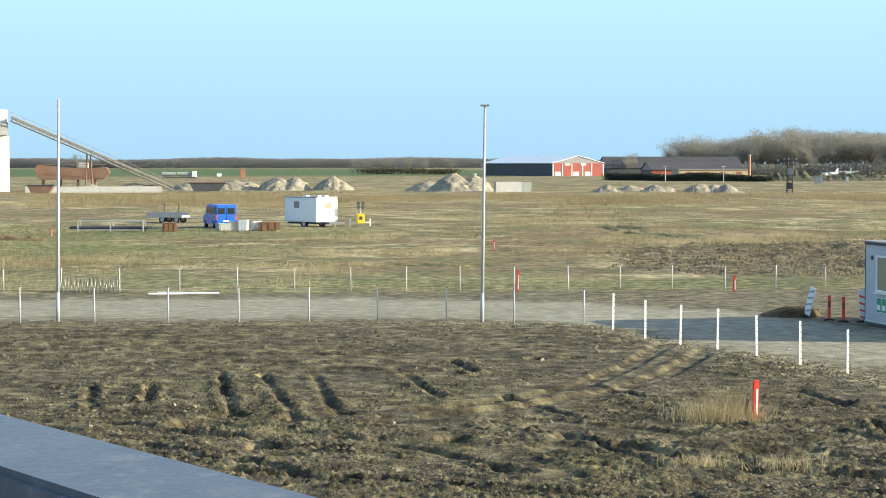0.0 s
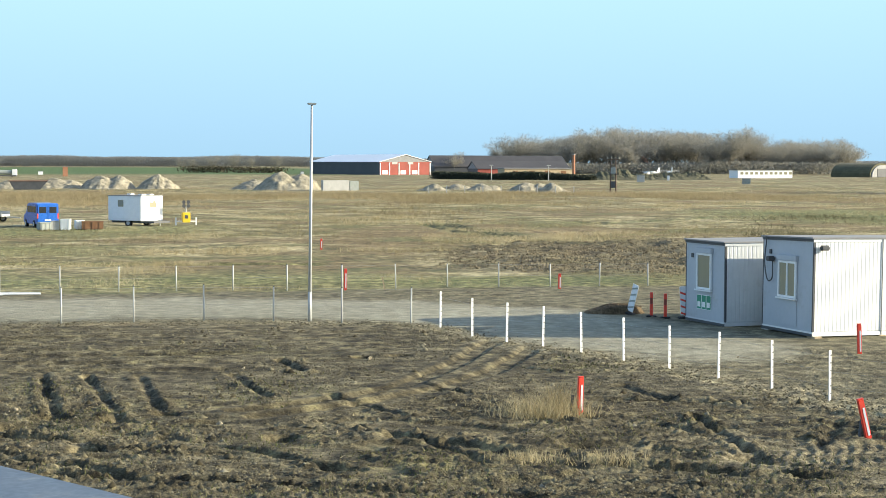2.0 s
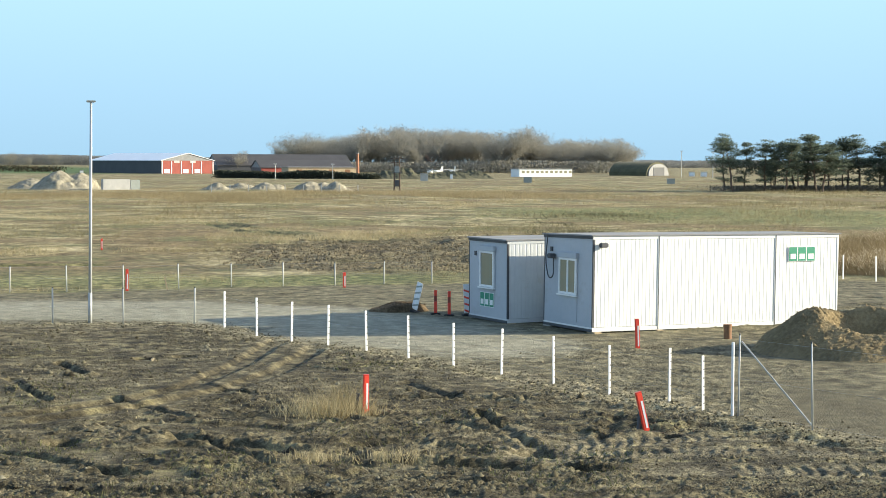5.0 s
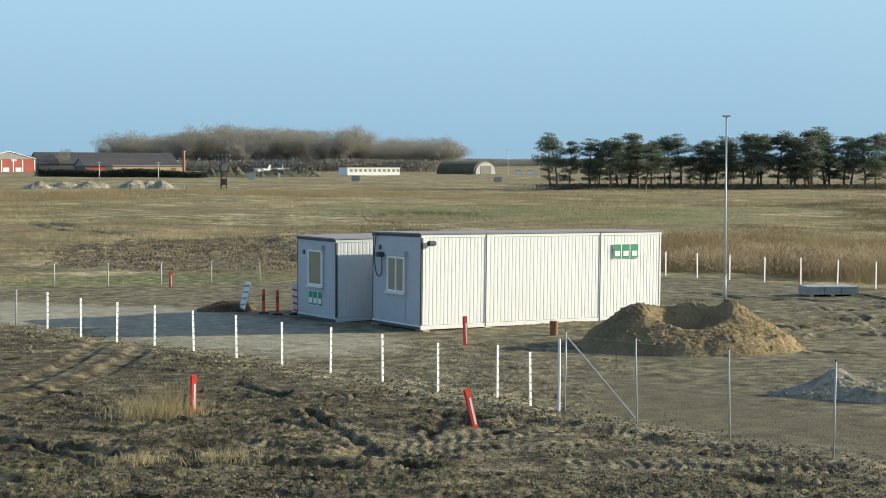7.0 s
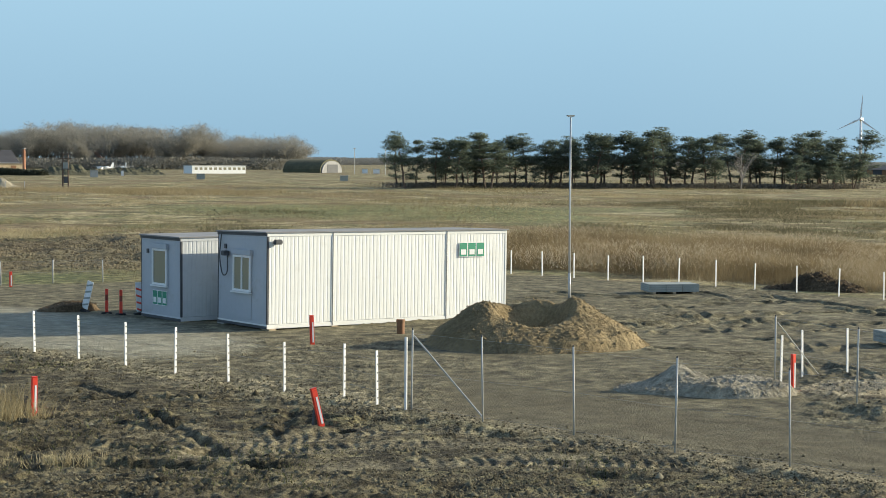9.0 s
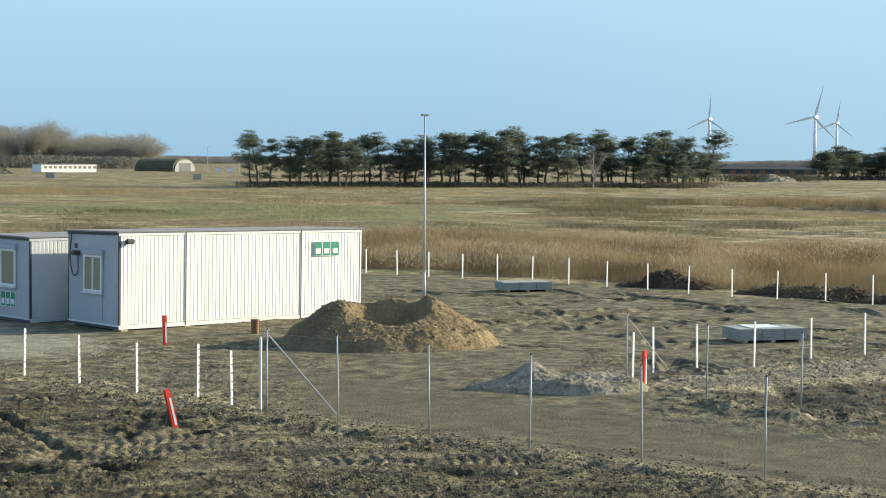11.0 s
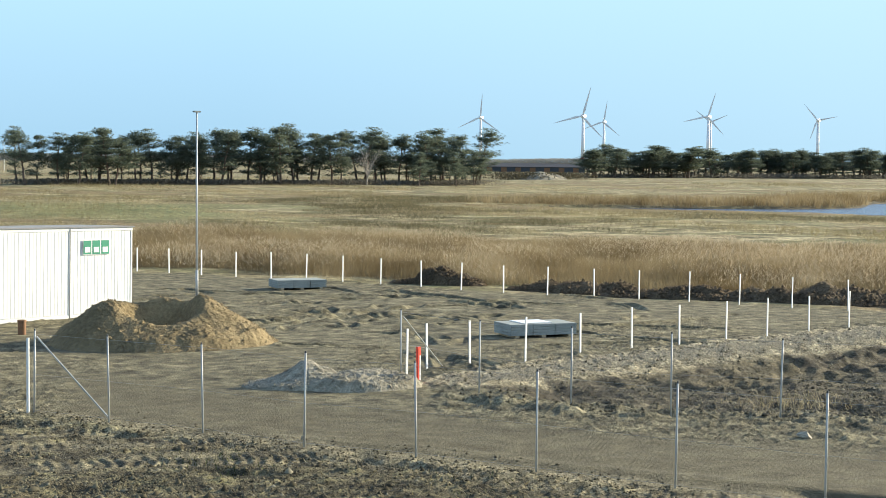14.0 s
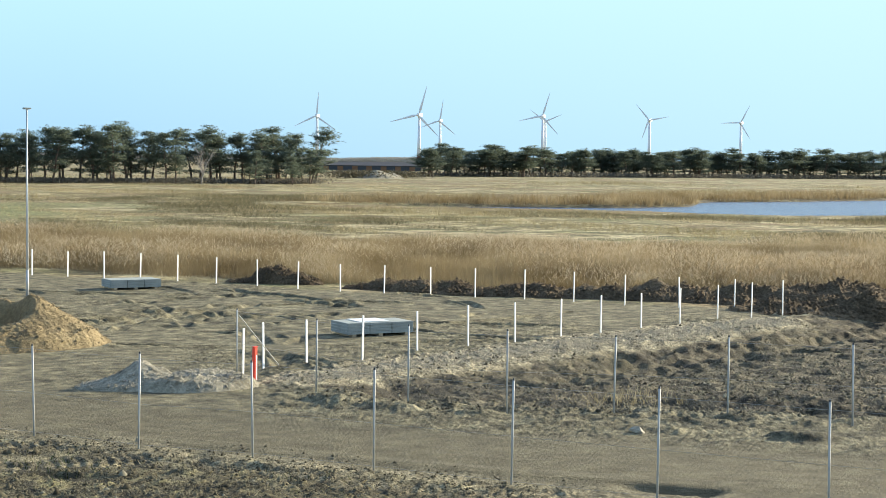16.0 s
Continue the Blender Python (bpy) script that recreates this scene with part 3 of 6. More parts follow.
yard_c = ramp(n, l, mix(n, l, 0.45, n2, n05), [(0.36, (0.100, 0.087, 0.051)), (0.5, (0.146, 0.128, 0.077)), (0.64, (0.194, 0.173, 0.108))])
c = mix(n, l, z_yard, c, yard_c)
c = mix(n, l, z_track, c, ramp(n, l, mix(n, l, 0.5, n2, n05), [(0.35, (0.104, 0.088, 0.050)), (0.65, (0.152, 0.131, 0.079))]))
c = mix(n, l, z_pale, c, ramp(n, l, mix(n, l, 0.5, n9, n05), [(0.35, (0.22, 0.205, 0.145)), (0.65, (0.35, 0.33, 0.245))]))
mud_c = ramp(n, l, mix(n, l, 0.5, n2, n05), [(0.39, (0.034, 0.028, 0.015)), (0.5, (0.094, 0.079, 0.045)), (0.61, (0.168, 0.144, 0.086))])
weed = ramp(n, l, mix(n, l, 0.5, n9, n05), [(0.53, (0, 0, 0)), (0.62, (0.45, 0.45, 0.45))])
mud_c = mix(n, l, weed, mud_c, (0.135, 0.125, 0.048))
c = mix(n, l, z_mud, c, mud_c)
stone_c = ramp(n, l, n01, [(0.36, (0.13, 0.110, 0.067)), (0.50, (0.275, 0.236, 0.150)), (0.66, (0.45, 0.395, 0.270))])
c = mix(n, l, maths(n, l, "MULTIPLY", z_gravel, ramp(n, l, n05, [(0.30, (0.5,) * 3), (0.55, (1, 1, 1))])), c, stone_c)
worn = maths(n, l, "MULTIPLY", maths(n, l, "MAXIMUM", z_track, z_pale), 0.72)
c = mix(n, l, maths(n, l, "SUBTRACT", 1.0, worn), c, grain, "MULTIPLY")
l.new(c, p.inputs["Base Color"])
p.inputs["Roughness"].default_value = 0.92
p.inputs["Specular IOR Level"].default_value = 0.25
add_bump(n, l, p, mix(n, l, 0.7, n05, n01), 1.0, 0.07)

# ---- water ----
wm, n, l, p = material("lake_water")
p.inputs["Base Color"].default_value = (0.03, 0.06, 0.12, 1)
p.inputs["Roughness"].default_value = 0.24
p.inputs["IOR"].default_value = 1.33
add_bump(n, l, p, noise_node(n, l, 0.9, 4), 1.0, 0.6)
bm = bmesh.new()
bm.faces.new([bm.verts.new((x, y, -0.32)) for x, y in LAKE])
bmesh.ops.triangulate(bm, faces=bm.faces[:])
tagged(part("water", bm, wm), "calm blue lake between reed banks", "lake", kind="structure")

# ---- site cabins ----
def ribbed(length, height, pitch=0.125, depth=0.0045):
    """Upright-ribbed sheet in the plane y = 0, ribs towards -y."""
    bm = bmesh.new()
    count = int(length / pitch)
    pitch = length / count
    xs = [(0.0, 0.0)]
    for i in range(count):
        x = i * pitch
        xs += [(x + pitch * 0.62, 0.0), (x + pitch * 0.72, depth), (x + pitch * 0.90, depth), (x + pitch, 0.0)]
    low = [bm.verts.new((x, y, 0)) for x, y in xs]
    top = [bm.verts.new((x, y, height)) for x, y in xs]
    for i in range(len(xs) - 1):
        bm.faces.new((low[i], low[i + 1], top[i + 1], top[i]))
    return bm


def window(parent, x, z, w, h, mullion):
    """A window in the plane x = const, facing -x."""
    win = part("window", box(-0.03, -w / 2, -h / 2, 0.0, w / 2, h / 2), shaded_grey_panel, parent)
    win.location = (x, 0, z)
    f = 0.06
    bm = bmesh.new()
    for y0, z0, y1, z1 in ((-w / 2, -h / 2, w / 2, -h / 2 + f), (-w / 2, h / 2 - f, w / 2, h / 2), (-w / 2, -h / 2 + f, -w / 2 + f, h / 2 - f), (w / 2 - f, -h / 2 + f, w / 2, h / 2 - f)):
        add_box(bm, -0.075, y0, z0, -0.031, y1, z1)
    if mullion:
        add_box(bm, -0.072, -0.03, -h / 2 + f, -0.031, 0.03, h / 2 - f)
    part("window_frame", bm, white_paint, win)
    gaps = [(-w / 2 + f, -0.03), (0.03, w / 2 - f)] if mullion else [(-w / 2 + f, w / 2 - f)]
    for y0, y1 in gaps:
        part("pane", box(-0.046, y0, -h / 2 + f, -0.034, y1, h / 2 - f), pane, win)
    part("window_sill", box(-0.12, -w / 2 - 0.05, -h / 2 - 0.05, -0.031, w / 2 + 0.05, -h / 2 - 0.01, 0.006), white_paint, win)
    part("shutter_box", box(-0.10, -w / 2 - 0.05, h / 2 + 0.005, -0.002, w / 2 + 0.05, h / 2 + 0.16, 0.01), shaded_grey_panel, win)
    return win


def logo(parent, m, w, h):
    """Three green tiles in a row with plain pale shapes on them."""
    s = part("sign_board", box(-w / 2, -0.006, -h / 2, w / 2, 0.0, h / 2), white_paint, parent, "company sign of three green tiles")
    s.matrix_local = m
    t = w / 3
    for i in range(3):
        x = -w / 2 + i * t
        tile = part("tile", box(x + 0.02, -0.011, -h / 2 + 0.015, x + t - 0.02, -0.007, h / 2 - 0.015), green_print, s)
        bm = box(x + t * 0.2, -0.016, -h * 0.34, x + t * 0.8, -0.012, h * 0.02)
        part("mark", bm, white_paint, tile)
    return s


def site_cabin(m, length, width, height, label, seams, win, z0, fall, panel):
    """A cabin with its front corner at the origin: length along x, width along y, the long face towards -y."""
    cab = thing("site_cabin", m, label, "site cabin", "site cabins")
    h = height - z0
    part("base_frame", box(0.0, 0.0, z0, length, width, z0 + 0.12, 0.01), panel, cab)
    part("core", box(0.06, 0.06, z0 + 0.121, length - 0.06, width - 0.06, z0 + h - 0.13), shaded_grey_panel, cab)
    cuts = [0.0, *seams, length]
    for x0, x1 in zip(cuts, cuts[1:]):
        pan = part("side_panel", ribbed(x1 - x0 - 0.07, h - 0.26), panel, cab)
        pan.location = (x0 + 0.035, 0.012, z0 + 0.13)
        pan = part("side_panel", ribbed(x1 - x0 - 0.07, h - 0.26), panel, cab)
        pan.matrix_local = pose(x1 - 0.035, width - 0.012, z0 + 0.13, 0, 0, 180)
    for x in seams:
        part("joint_post", box(x - 0.034, -0.004, z0 + 0.125, x + 0.034, 0.05, z0 + h - 0.13), panel, cab)
        part("joint_strip", box(x - 0.012, -0.010, z0 + 0.02, x + 0.012, -0.0045, z0 + h - 0.04), dark_trim, cab)
    for x in (0.0, length):
        sx = 1 if x == 0 else -1
        for y in (0.0, width):
            sy = 1 if y == 0 else -1
            part("corner_post", box(min(x, x + sx * 0.07), min(y, y + sy * 0.05), z0 + 0.121, max(x, x + sx * 0.07), max(y, y + sy * 0.05), z0 + h - 0.12, 0.008), panel if x else dark_trim, cab)
    # ends take the grey that holds their shade, not the side panel colour
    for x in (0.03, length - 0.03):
        part("end_panel", box(x - 0.025, 0.052, z0 + 0.122, x + 0.025, width - 0.052, z0 + h - 0.13), shaded_grey_panel, cab)
    pose_side = pose(0, 0, 0, 0, 0, 90)
    part("end_sill", box(-0.012, 0.0, z0 - 0.002, -0.002, width, z0 + 0.075), dark_trim, cab)
    part("roof_beam", prism([(0, z0 + h - 0.125), (width, z0 + h - 0.125), (width, z0 + h - 0.035 - fall + 0.004), (0, z0 + h - 0.035)], -length, 0), panel, cab).matrix_local = pose_side
    part("end_trim", prism([(-0.004, z0 + h - 0.11), (width + 0.004, z0 + h - 0.11 - fall), (width + 0.004, z0 + h - 0.032 - fall), (-0.004, z0 + h - 0.032)], 0.002, 0.02), dark_trim, cab).matrix_local = pose_side
    part("roof", prism([(-0.03, z0 + h - 0.030), (width + 0.03, z0 + h - 0.030 - fall), (width + 0.03, z0 + h + 0.008 - fall), (-0.03, z0 + h + 0.008)], -length - 0.06, 0.06), felt, cab).matrix_local = pose_side
    y, z, w, hh, mull = win
    wn_ = window(cab, 0.003, z, w, hh, mull)
    wn_.location.y = y
    for bx in np.linspace(0.15, length - 0.15, 5):
        for by in (0.12, width - 0.12):
            part("block", box(bx - 0.12, by - 0.2, -0.03, bx + 0.12, by + 0.2, z0 - 0.002, 0.008), timber if by < 1 else concrete, cab)
    part("vent", box(-0.03, width - 0.5, height - 0.55, 0.004, width - 0.4, height - 0.42), dark_trim, cab)
    return cab


CAB = 13.6
C2 = Vector((14.78, 44.50, 0))
big = site_cabin(pose(*C2, 0, 0.6, CAB), 8.73, 2.70, 2.77, "long white ribbed metal site cabin on timber blocks", [2.21, 6.36], (1.28, 1.55, 0.95, 1.03, True), 0.05, 0.05, white_panel)
logo(big, pose(7.32, -0.012, 2.16), 1.0, 0.44)
part("door_panel", box(-0.012, 0.82, 0.26, 0.004, 1.75, 0.98, 0.004), shaded_grey_panel, big)
cable = bpy.data.curves.new("cable", "CURVE")
cable.dimensions, cable.bevel_depth = "3D", 0.018
sp = cable.splines.new("BEZIER")
sp.bezier_points.add(3)
for b_, co in zip(sp.bezier_points, ((-0.05, 2.42, 2.72), (-0.09, 2.40, 1.75), (-0.09, 2.15, 1.45), (-0.06, 2.05, 2.05))):
    b_.co, b_.handle_left_type, b_.handle_right_type = co, "AUTO", "AUTO"
cb = link_mat(new("cable", cable), dark_trim)
cb.parent = big
part("floodlight", box(-0.22, 1.98, 2.02, -0.03, 2.18, 2.16, 0.02), dark_trim, big)
part("corner_lamp", box(0.16, -0.16, 2.42, 0.42, -0.02, 2.56, 0.03), dark_trim, big)
C1 = Vector((13.22, 47.75, 0))
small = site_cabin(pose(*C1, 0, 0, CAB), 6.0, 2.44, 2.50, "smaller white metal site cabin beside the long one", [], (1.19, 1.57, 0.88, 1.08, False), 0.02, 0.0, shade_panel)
logo(small, pose(-0.004, 1.25, 0.64, 0, 0, -90), 0.88, 0.44)

# ---- lamp posts ----
def lamp_post(x, y, h, thick, lean, head_w=0.14):
    lp = thing("lamp_post", pose(x, y, 0, 0, lean, 0), "tall slim galvanised steel yard lamp post", "lamp post", "yard lamps")
    part("pole", tube((0, 0, -0.1), (0, 0, h - 0.05), thick, thick * 0.62, 12), lamp_steel, lp, smooth=True)
    part("foot", tube((0, 0, -0.05), (0, 0, 0.9), thick * 1.08, thick * 1.05, 12), lamp_steel, lp, smooth=True)
    if head_w:
        head = part("lamp_head", box(-head_w, -0.07, h - 0.05, head_w, 0.07, h, 0.015), slab_grey, lp)
        part("lens", box(-head_w + 0.03, -0.05, h - 0.062, head_w - 0.03, 0.05, h - 0.051), reflector, head)
    else:
        part("cap", tube((0, 0, h - 0.05), (0, 0, h), thick * 0.7, thick * 0.5, 12), galvanised, lp)
    return lp


lamp_post(-11.70, 50.7, 6.74, 0.055, 0.9, 0.0)
lamp_post(1.18, 50.55, 6.58, 0.055, 0.7)
lamp_post(28.13, 51.33, 6.4, 0.045, -0.2)

# ---- fences ----
def netting(a, b, h, cell=0.075, r=0.0006):
    """Chain link between two posts: crossing wires, in the frame of its fence."""
    a, b = np.array(a, float), np.array(b, float)
    length = np.hypot(*(b - a))
    ux, uy = (b - a) / length
    segs = []
    for s in np.arange(-h, length, cell):
        for up in (1, -1):
            s0, s1 = max(s, 0.0), min(s + h, length)
            if s1 - s0 > 0.02:
                z0, z1 = (s0 - s, s1 - s) if up > 0 else (h - (s0 - s), h - (s1 - s))
                segs.append((s0, z0, s1, z1))
    q = np.array(segs)
    k = len(q)
    p0 = np.stack([a[0] + ux * q[:, 0], a[1] + uy * q[:, 0], q[:, 1]], 1)
    p1 = np.stack([a[0] + ux * q[:, 2], a[1] + uy * q[:, 2], q[:, 3]], 1)
    side = np.array([-uy, ux, 0]) * r
    up_ = np.array([0, 0, r * 1.4])
    v = np.concatenate([p0 + up_, p0 - up_ + side, p0 - up_ - side, p1 + up_, p1 - up_ + side, p1 - up_ - side])
    i = np.arange(k)
    f = np.concatenate([np.stack([i + s_ * k, i + ((s_ + 1) % 3) * k, i + (3 + (s_ + 1) % 3) * k, i + (3 + s_) * k], 1) for s_ in range(3)])
    return v, f


def fence(name, posts, h, label, post_mat, radius, net=0.0, wires=(), group="fences", face=None):
    """Posts at even places along a line, with wires and netting between them."""
    fe = thing(name, pose(posts[0][0], posts[0][1], 0), label, "fence", group)
    ox, oy = posts[0][:2]
    rnd = random.Random(len(posts) * 7 + int(ox * 10))
    pts = [(x - ox, y - oy, ground_at(x, y)) for x, y in posts]
    for x, y, z in pts:
        hh = h * rnd.uniform(0.97, 1.03)
        if post_mat is white_paint:
            po = part("post", box(-radius * 1.5, -radius * 0.45, -0.15, radius * 1.5, radius * 0.45, hh, 0.006), post_mat, fe)
        else:
            po = part("post", tube((0, 0, -0.15), (0, 0, hh), radius, radius, 12), post_mat, fe, smooth=True)
        po.matrix_local = pose(x, y, z, rnd.uniform(-1, 1), rnd.uniform(-1, 1), face if face is not None else 0)
        if post_mat is white_paint:
            for k in range(6 if wires else 0):
                part("wire_clip", box(-radius * 0.2, -radius * 0.62, hh * (0.14 + 0.15 * k), radius * 1.62, radius * 0.62, hh * (0.14 + 0.15 * k) + 0.026), net_wire, po)
        else:
            part("cap", tube((0, 0, hh - 0.005), (0, 0, hh + 0.03), radius * 1.15, radius * 0.7, 8), dark_trim, po)
    for w in wires:
        for a, b in zip(pts, pts[1:]):
            part("wire", tube((a[0], a[1], a[2] + w), (b[0], b[1], b[2] + w), 0.0017, n=4), galvanised, fe)
    if net:
        vs, fs, off = [], [], 0
        for a, b in zip(pts, pts[1:]):
            v, f = netting(a[:2], b[:2], net)
            v[:, 2] += (a[2] + b[2]) / 2 + 0.04
            vs.append(v)
            fs.append(f + off)
            off += len(v)
        tagged(arrays("netting", np.concatenate(vs), np.concatenate(fs), net_wire, fe), kind="stuff")
    return fe


def line(a, b, count, bend=0.0):
    """Evenly spaced places from a to b, bowed sideways by bend."""
    out = []
    for i in range(count):
        s = i / (count - 1)
        k = bend * 4 * s * (1 - s)
        out.append((a[0] + (b[0] - a[0]) * s + k * (b[1] - a[1]) / math.dist(a, b), a[1] + (b[1] - a[1]) * s - k * (b[0] - a[0]) / math.dist(a, b)))
    return out


road_line = [(-21.6, 50.0), (-19.4, 50.05), (-17.2, 50.1), (-14.95, 50.15), (-12.72, 50.19), (-10.48, 50.22), (-8.3, 50.34), (-6.17, 50.45), (-4.07, 50.7), (-1.99, 50.95), (0.1, 50.7), (2.13, 50.05), (4.16, 49.5)]
fence("road_fence", road_line, 1.08, "low wire mesh fence along the gravel road", galvanised, 0.023, net=1.0, wires=(1.02, 0.5))
white_line = [(4.92, 48.3), (5.53, 45.64), (6.29, 44.25), (7.07, 43.0), (7.80, 41.48), (8.52, 39.77), (9.20, 37.92), (9.93, 36.32), (10.62, 34.57), (11.25, 32.7), (12.1, 31.48), (12.26, 30.1)]
fence("white_post_fence", white_line, 1.06, "curved row of white fence posts with thin wires", white_paint, 0.022, wires=(0.3, 0.6, 0.9), face=22)
near_line = [(12.61, 29.22), (13.32, 27.55), (14.16, 25.61), (14.84, 23.4), (15.82, 21.59), (16.6, 19.52), (17.39, 17.31)] + line((18.2, 15.2), (21.8, 6.2), 5)
nf = fence("mesh_fence", near_line, 1.58, "tall galvanised chain link fence beside the track", galvanised, 0.0165, net=1.45, wires=(1.5, 0.75, 0.08))
part("brace", tube((0.05, 0.0, 1.45), (0.70, -1.66, 0.1), 0.016, n=8), galvanised, nf)
part("post", tube((-0.07, 0.12, -0.1), (-0.07, 0.12, 1.42), 0.028, n=10), white_paint, nf)
far_line = [(-20.7, 61.6), (-18.5, 61.8), (-16.3, 62.0), (-14.2, 62.2), (-12.06, 62.36), (-9.87, 62.64), (-7.74, 62.92), (-5.62, 63.21), (-3.5, 63.4), (-1.4, 63.5), (0.64, 63.5), (2.71, 63.55), (4.77, 63.7), (6.77, 63.8), (8.76, 63.85), (10.79, 63.95), (12.74, 64.05), (14.67, 64.1)]
fence("field_fence", far_line, 0.92, "low wire fence between the yard and the field", galvanised, 0.024, net=0.85, wires=(0.88, 0.45))
second_line = [(21.42, 29.82), (21.37, 26.98), (21.66, 24.45), (22.67, 22.72), (23.99, 21.15), (25.22, 19.39), (26.24, 17.32)] + line((27.4, 15.4), (32.4, 6.6), 5)
sf = fence("mesh_fence", second_line, 1.52, "tall galvanised chain link fence on the dug side of the track", galvanised, 0.017, net=1.3, wires=(1.45, 0.75))
part("brace", tube((0.05, 0.0, 1.35), (1.55, 0.55, 0.1), 0.012, n=6), galvanised, sf)
berm_line = [(21.52, 29.75), (22.53, 30.36), (23.95, 30.6), (25.65, 30.62), (27.62, 30.86), (29.59, 31.1), (31.44, 31.24), (33.27, 31.3), (34.89, 31.3), (36.79, 31.45), (38.76, 31.64), (40.82, 31.85), (42.63, 31.93), (44.33, 31.98)]
fence("white_post_fence", berm_line, 1.08, "row of white fence posts along the top of the gravel bank", white_paint, 0.024, face=14)
back_line = line((24.0, 74.4), (30.8, 64.2), 7) + [(31.7, 62.95), (32.5, 61.66), (33.25, 60.3), (34.02, 58.85), (34.86, 57.5), (35.57, 56.0), (36.13, 54.25), (36.71, 52.5), (37.31, 50.7), (37.75, 48.8), (38.3, 47.0), (39.06, 45.45), (39.9, 43.9), (40.65, 42.4), (41.5, 40.8), (42.13, 39.06), (42.65, 37.2), (43.44, 35.5), (44.33, 33.9)]
fence("white_post_fence", back_line, 1.03, "long row of white fence posts in front of the reeds", white_paint, 0.024, face=14)

# ---- earth heaps ----
def pebbles(x, y, z, size, seed):
    """Rough lumps of many sizes, sitting in the ground: places and faces."""
    rg = np.random.default_rng(seed)
    k = len(x)
    base = np.array([(0, 0, 0.9), (1, 0, 0.1), (0.3, 0.95, 0), (-0.8, 0.6, 0.1), (-0.8, -0.6, 0), (0.3, -0.95, 0.1)])
    v = base[None] * (1 + rg.uniform(-0.35, 0.35, (k, 6, 3)))
    a = rg.uniform(0, 6.283, k)
    ca, sa = np.cos(a)[:, None], np.sin(a)[:, None]
    v = np.stack([v[:, :, 0] * ca - v[:, :, 1] * sa * 0.8, v[:, :, 0] * sa + v[:, :, 1] * ca * 0.8, v[:, :, 2]], 2) * np.asarray(size)[:, None, None]
    v += np.stack([x, y, z], 1)[:, None, :]
    f = np.array([(0, 1, 2), (0, 2, 3), (0, 3, 4), (0, 4, 5), (0, 5, 1)])
    return v.reshape(-1, 3), (f[None] + 6 * np.arange(k)[:, None, None]).reshape(-1, 3)


def heap(name, cx, cy, rx, ry, peaks, label, category, mat, rough, turn=0.0, res=110, seed=3, clods=0):
    """A heap on the ground: rounded peaks (x, y, height, spread) in its own frame, with clods."""
    u = np.linspace(-1, 1, res)
    X, Y = np.meshgrid(u * rx, u * ry, indexing="ij")
    Z = np.full(X.shape, -0.12)
    warp = 0.12 * fbm(X, Y, 1.2, 4, seed + 9)
    for px, py, h, s in peaks:
        d = np.hypot(X - px, Y - py) / s + warp
        if h > 0:
            zz = h * (1.12 - np.sqrt(d * d + 0.045)) - 0.02
            Z = np.logaddexp(7.0 * Z, 7.0 * zz) / 7.0
        else:
            Z = Z + h * np.exp(-d ** 4) * (Z > 0)
    edge = np.clip(1.0 - np.hypot(X / rx, Y / ry), 0, 0.2) * 5
    Z = (Z + rough * fbm(X, Y, 0.7, 4, seed, 0.6) + rough * 0.75 * np.abs(fbm(X, Y, 0.17, 3, seed + 4, 0.65))) * edge - 0.1 * (1 - edge)
    i, j = np.meshgrid(np.arange(res - 1), np.arange(res - 1), indexing="ij")
    q = np.stack([i * res + j, (i + 1) * res + j, (i + 1) * res + j + 1, i * res + j + 1], -1).reshape(-1, 4)
    ob = arrays(name, np.stack([X.ravel(), Y.ravel(), Z.ravel()], 1), q, mat, smooth=True)
    ob.matrix_basis = pose(cx, cy, ground_at(cx, cy), 0, 0, turn)
    if clods:
        rg = np.random.default_rng(seed + 50)
        a, b = rg.integers(4, res - 4, clods), rg.integers(4, res - 4, clods)
        ok = Z[a, b] > 0.0
        a, b = a[ok], b[ok]
        v_, f_ = pebbles(X[a, b], Y[a, b], Z[a, b], rg.uniform(0.008, 0.03, len(a)) * rg.uniform(0.5, 1.3, len(a)) * np.where(rg.random(len(a)) < 0.06, 2.4, 1.0), seed)
        tagged(arrays("loose_soil", v_, f_, mat, ob), kind="stuff")
    return tagged(ob, label, category)


def earth(name, stops, coarse, bump):
    m, n, l, p = material(name)
    a, b = noise_node(n, l, coarse, 5), noise_node(n, l, 0.1, 6, 0.7)
    l.new(ramp(n, l, mix(n, l, 0.5, a, b), stops), p.inputs["Base Color"])
    p.inputs["Roughness"].default_value = 0.95
    p.inputs["Specular IOR Level"].default_value = 0.2
    add_bump(n, l, p, b, 0.9, bump)
    return m


sand = earth("sandy_soil", [(0.36, (0.125, 0.094, 0.050)), (0.5, (0.225, 0.170, 0.090)), (0.64, (0.34, 0.262, 0.142))], 1.1, 0.05)
grit = earth("grey_gravel", [(0.36, (0.15, 0.132, 0.092)), (0.5, (0.29, 0.260, 0.190)), (0.64, (0.45, 0.405, 0.305))], 0.8, 0.05)
dark_soil = earth("dark_soil", [(0.36, (0.036, 0.026, 0.014)), (0.5, (0.105, 0.074, 0.043)), (0.64, (0.21, 0.155, 0.094))], 1.6, 0.08)
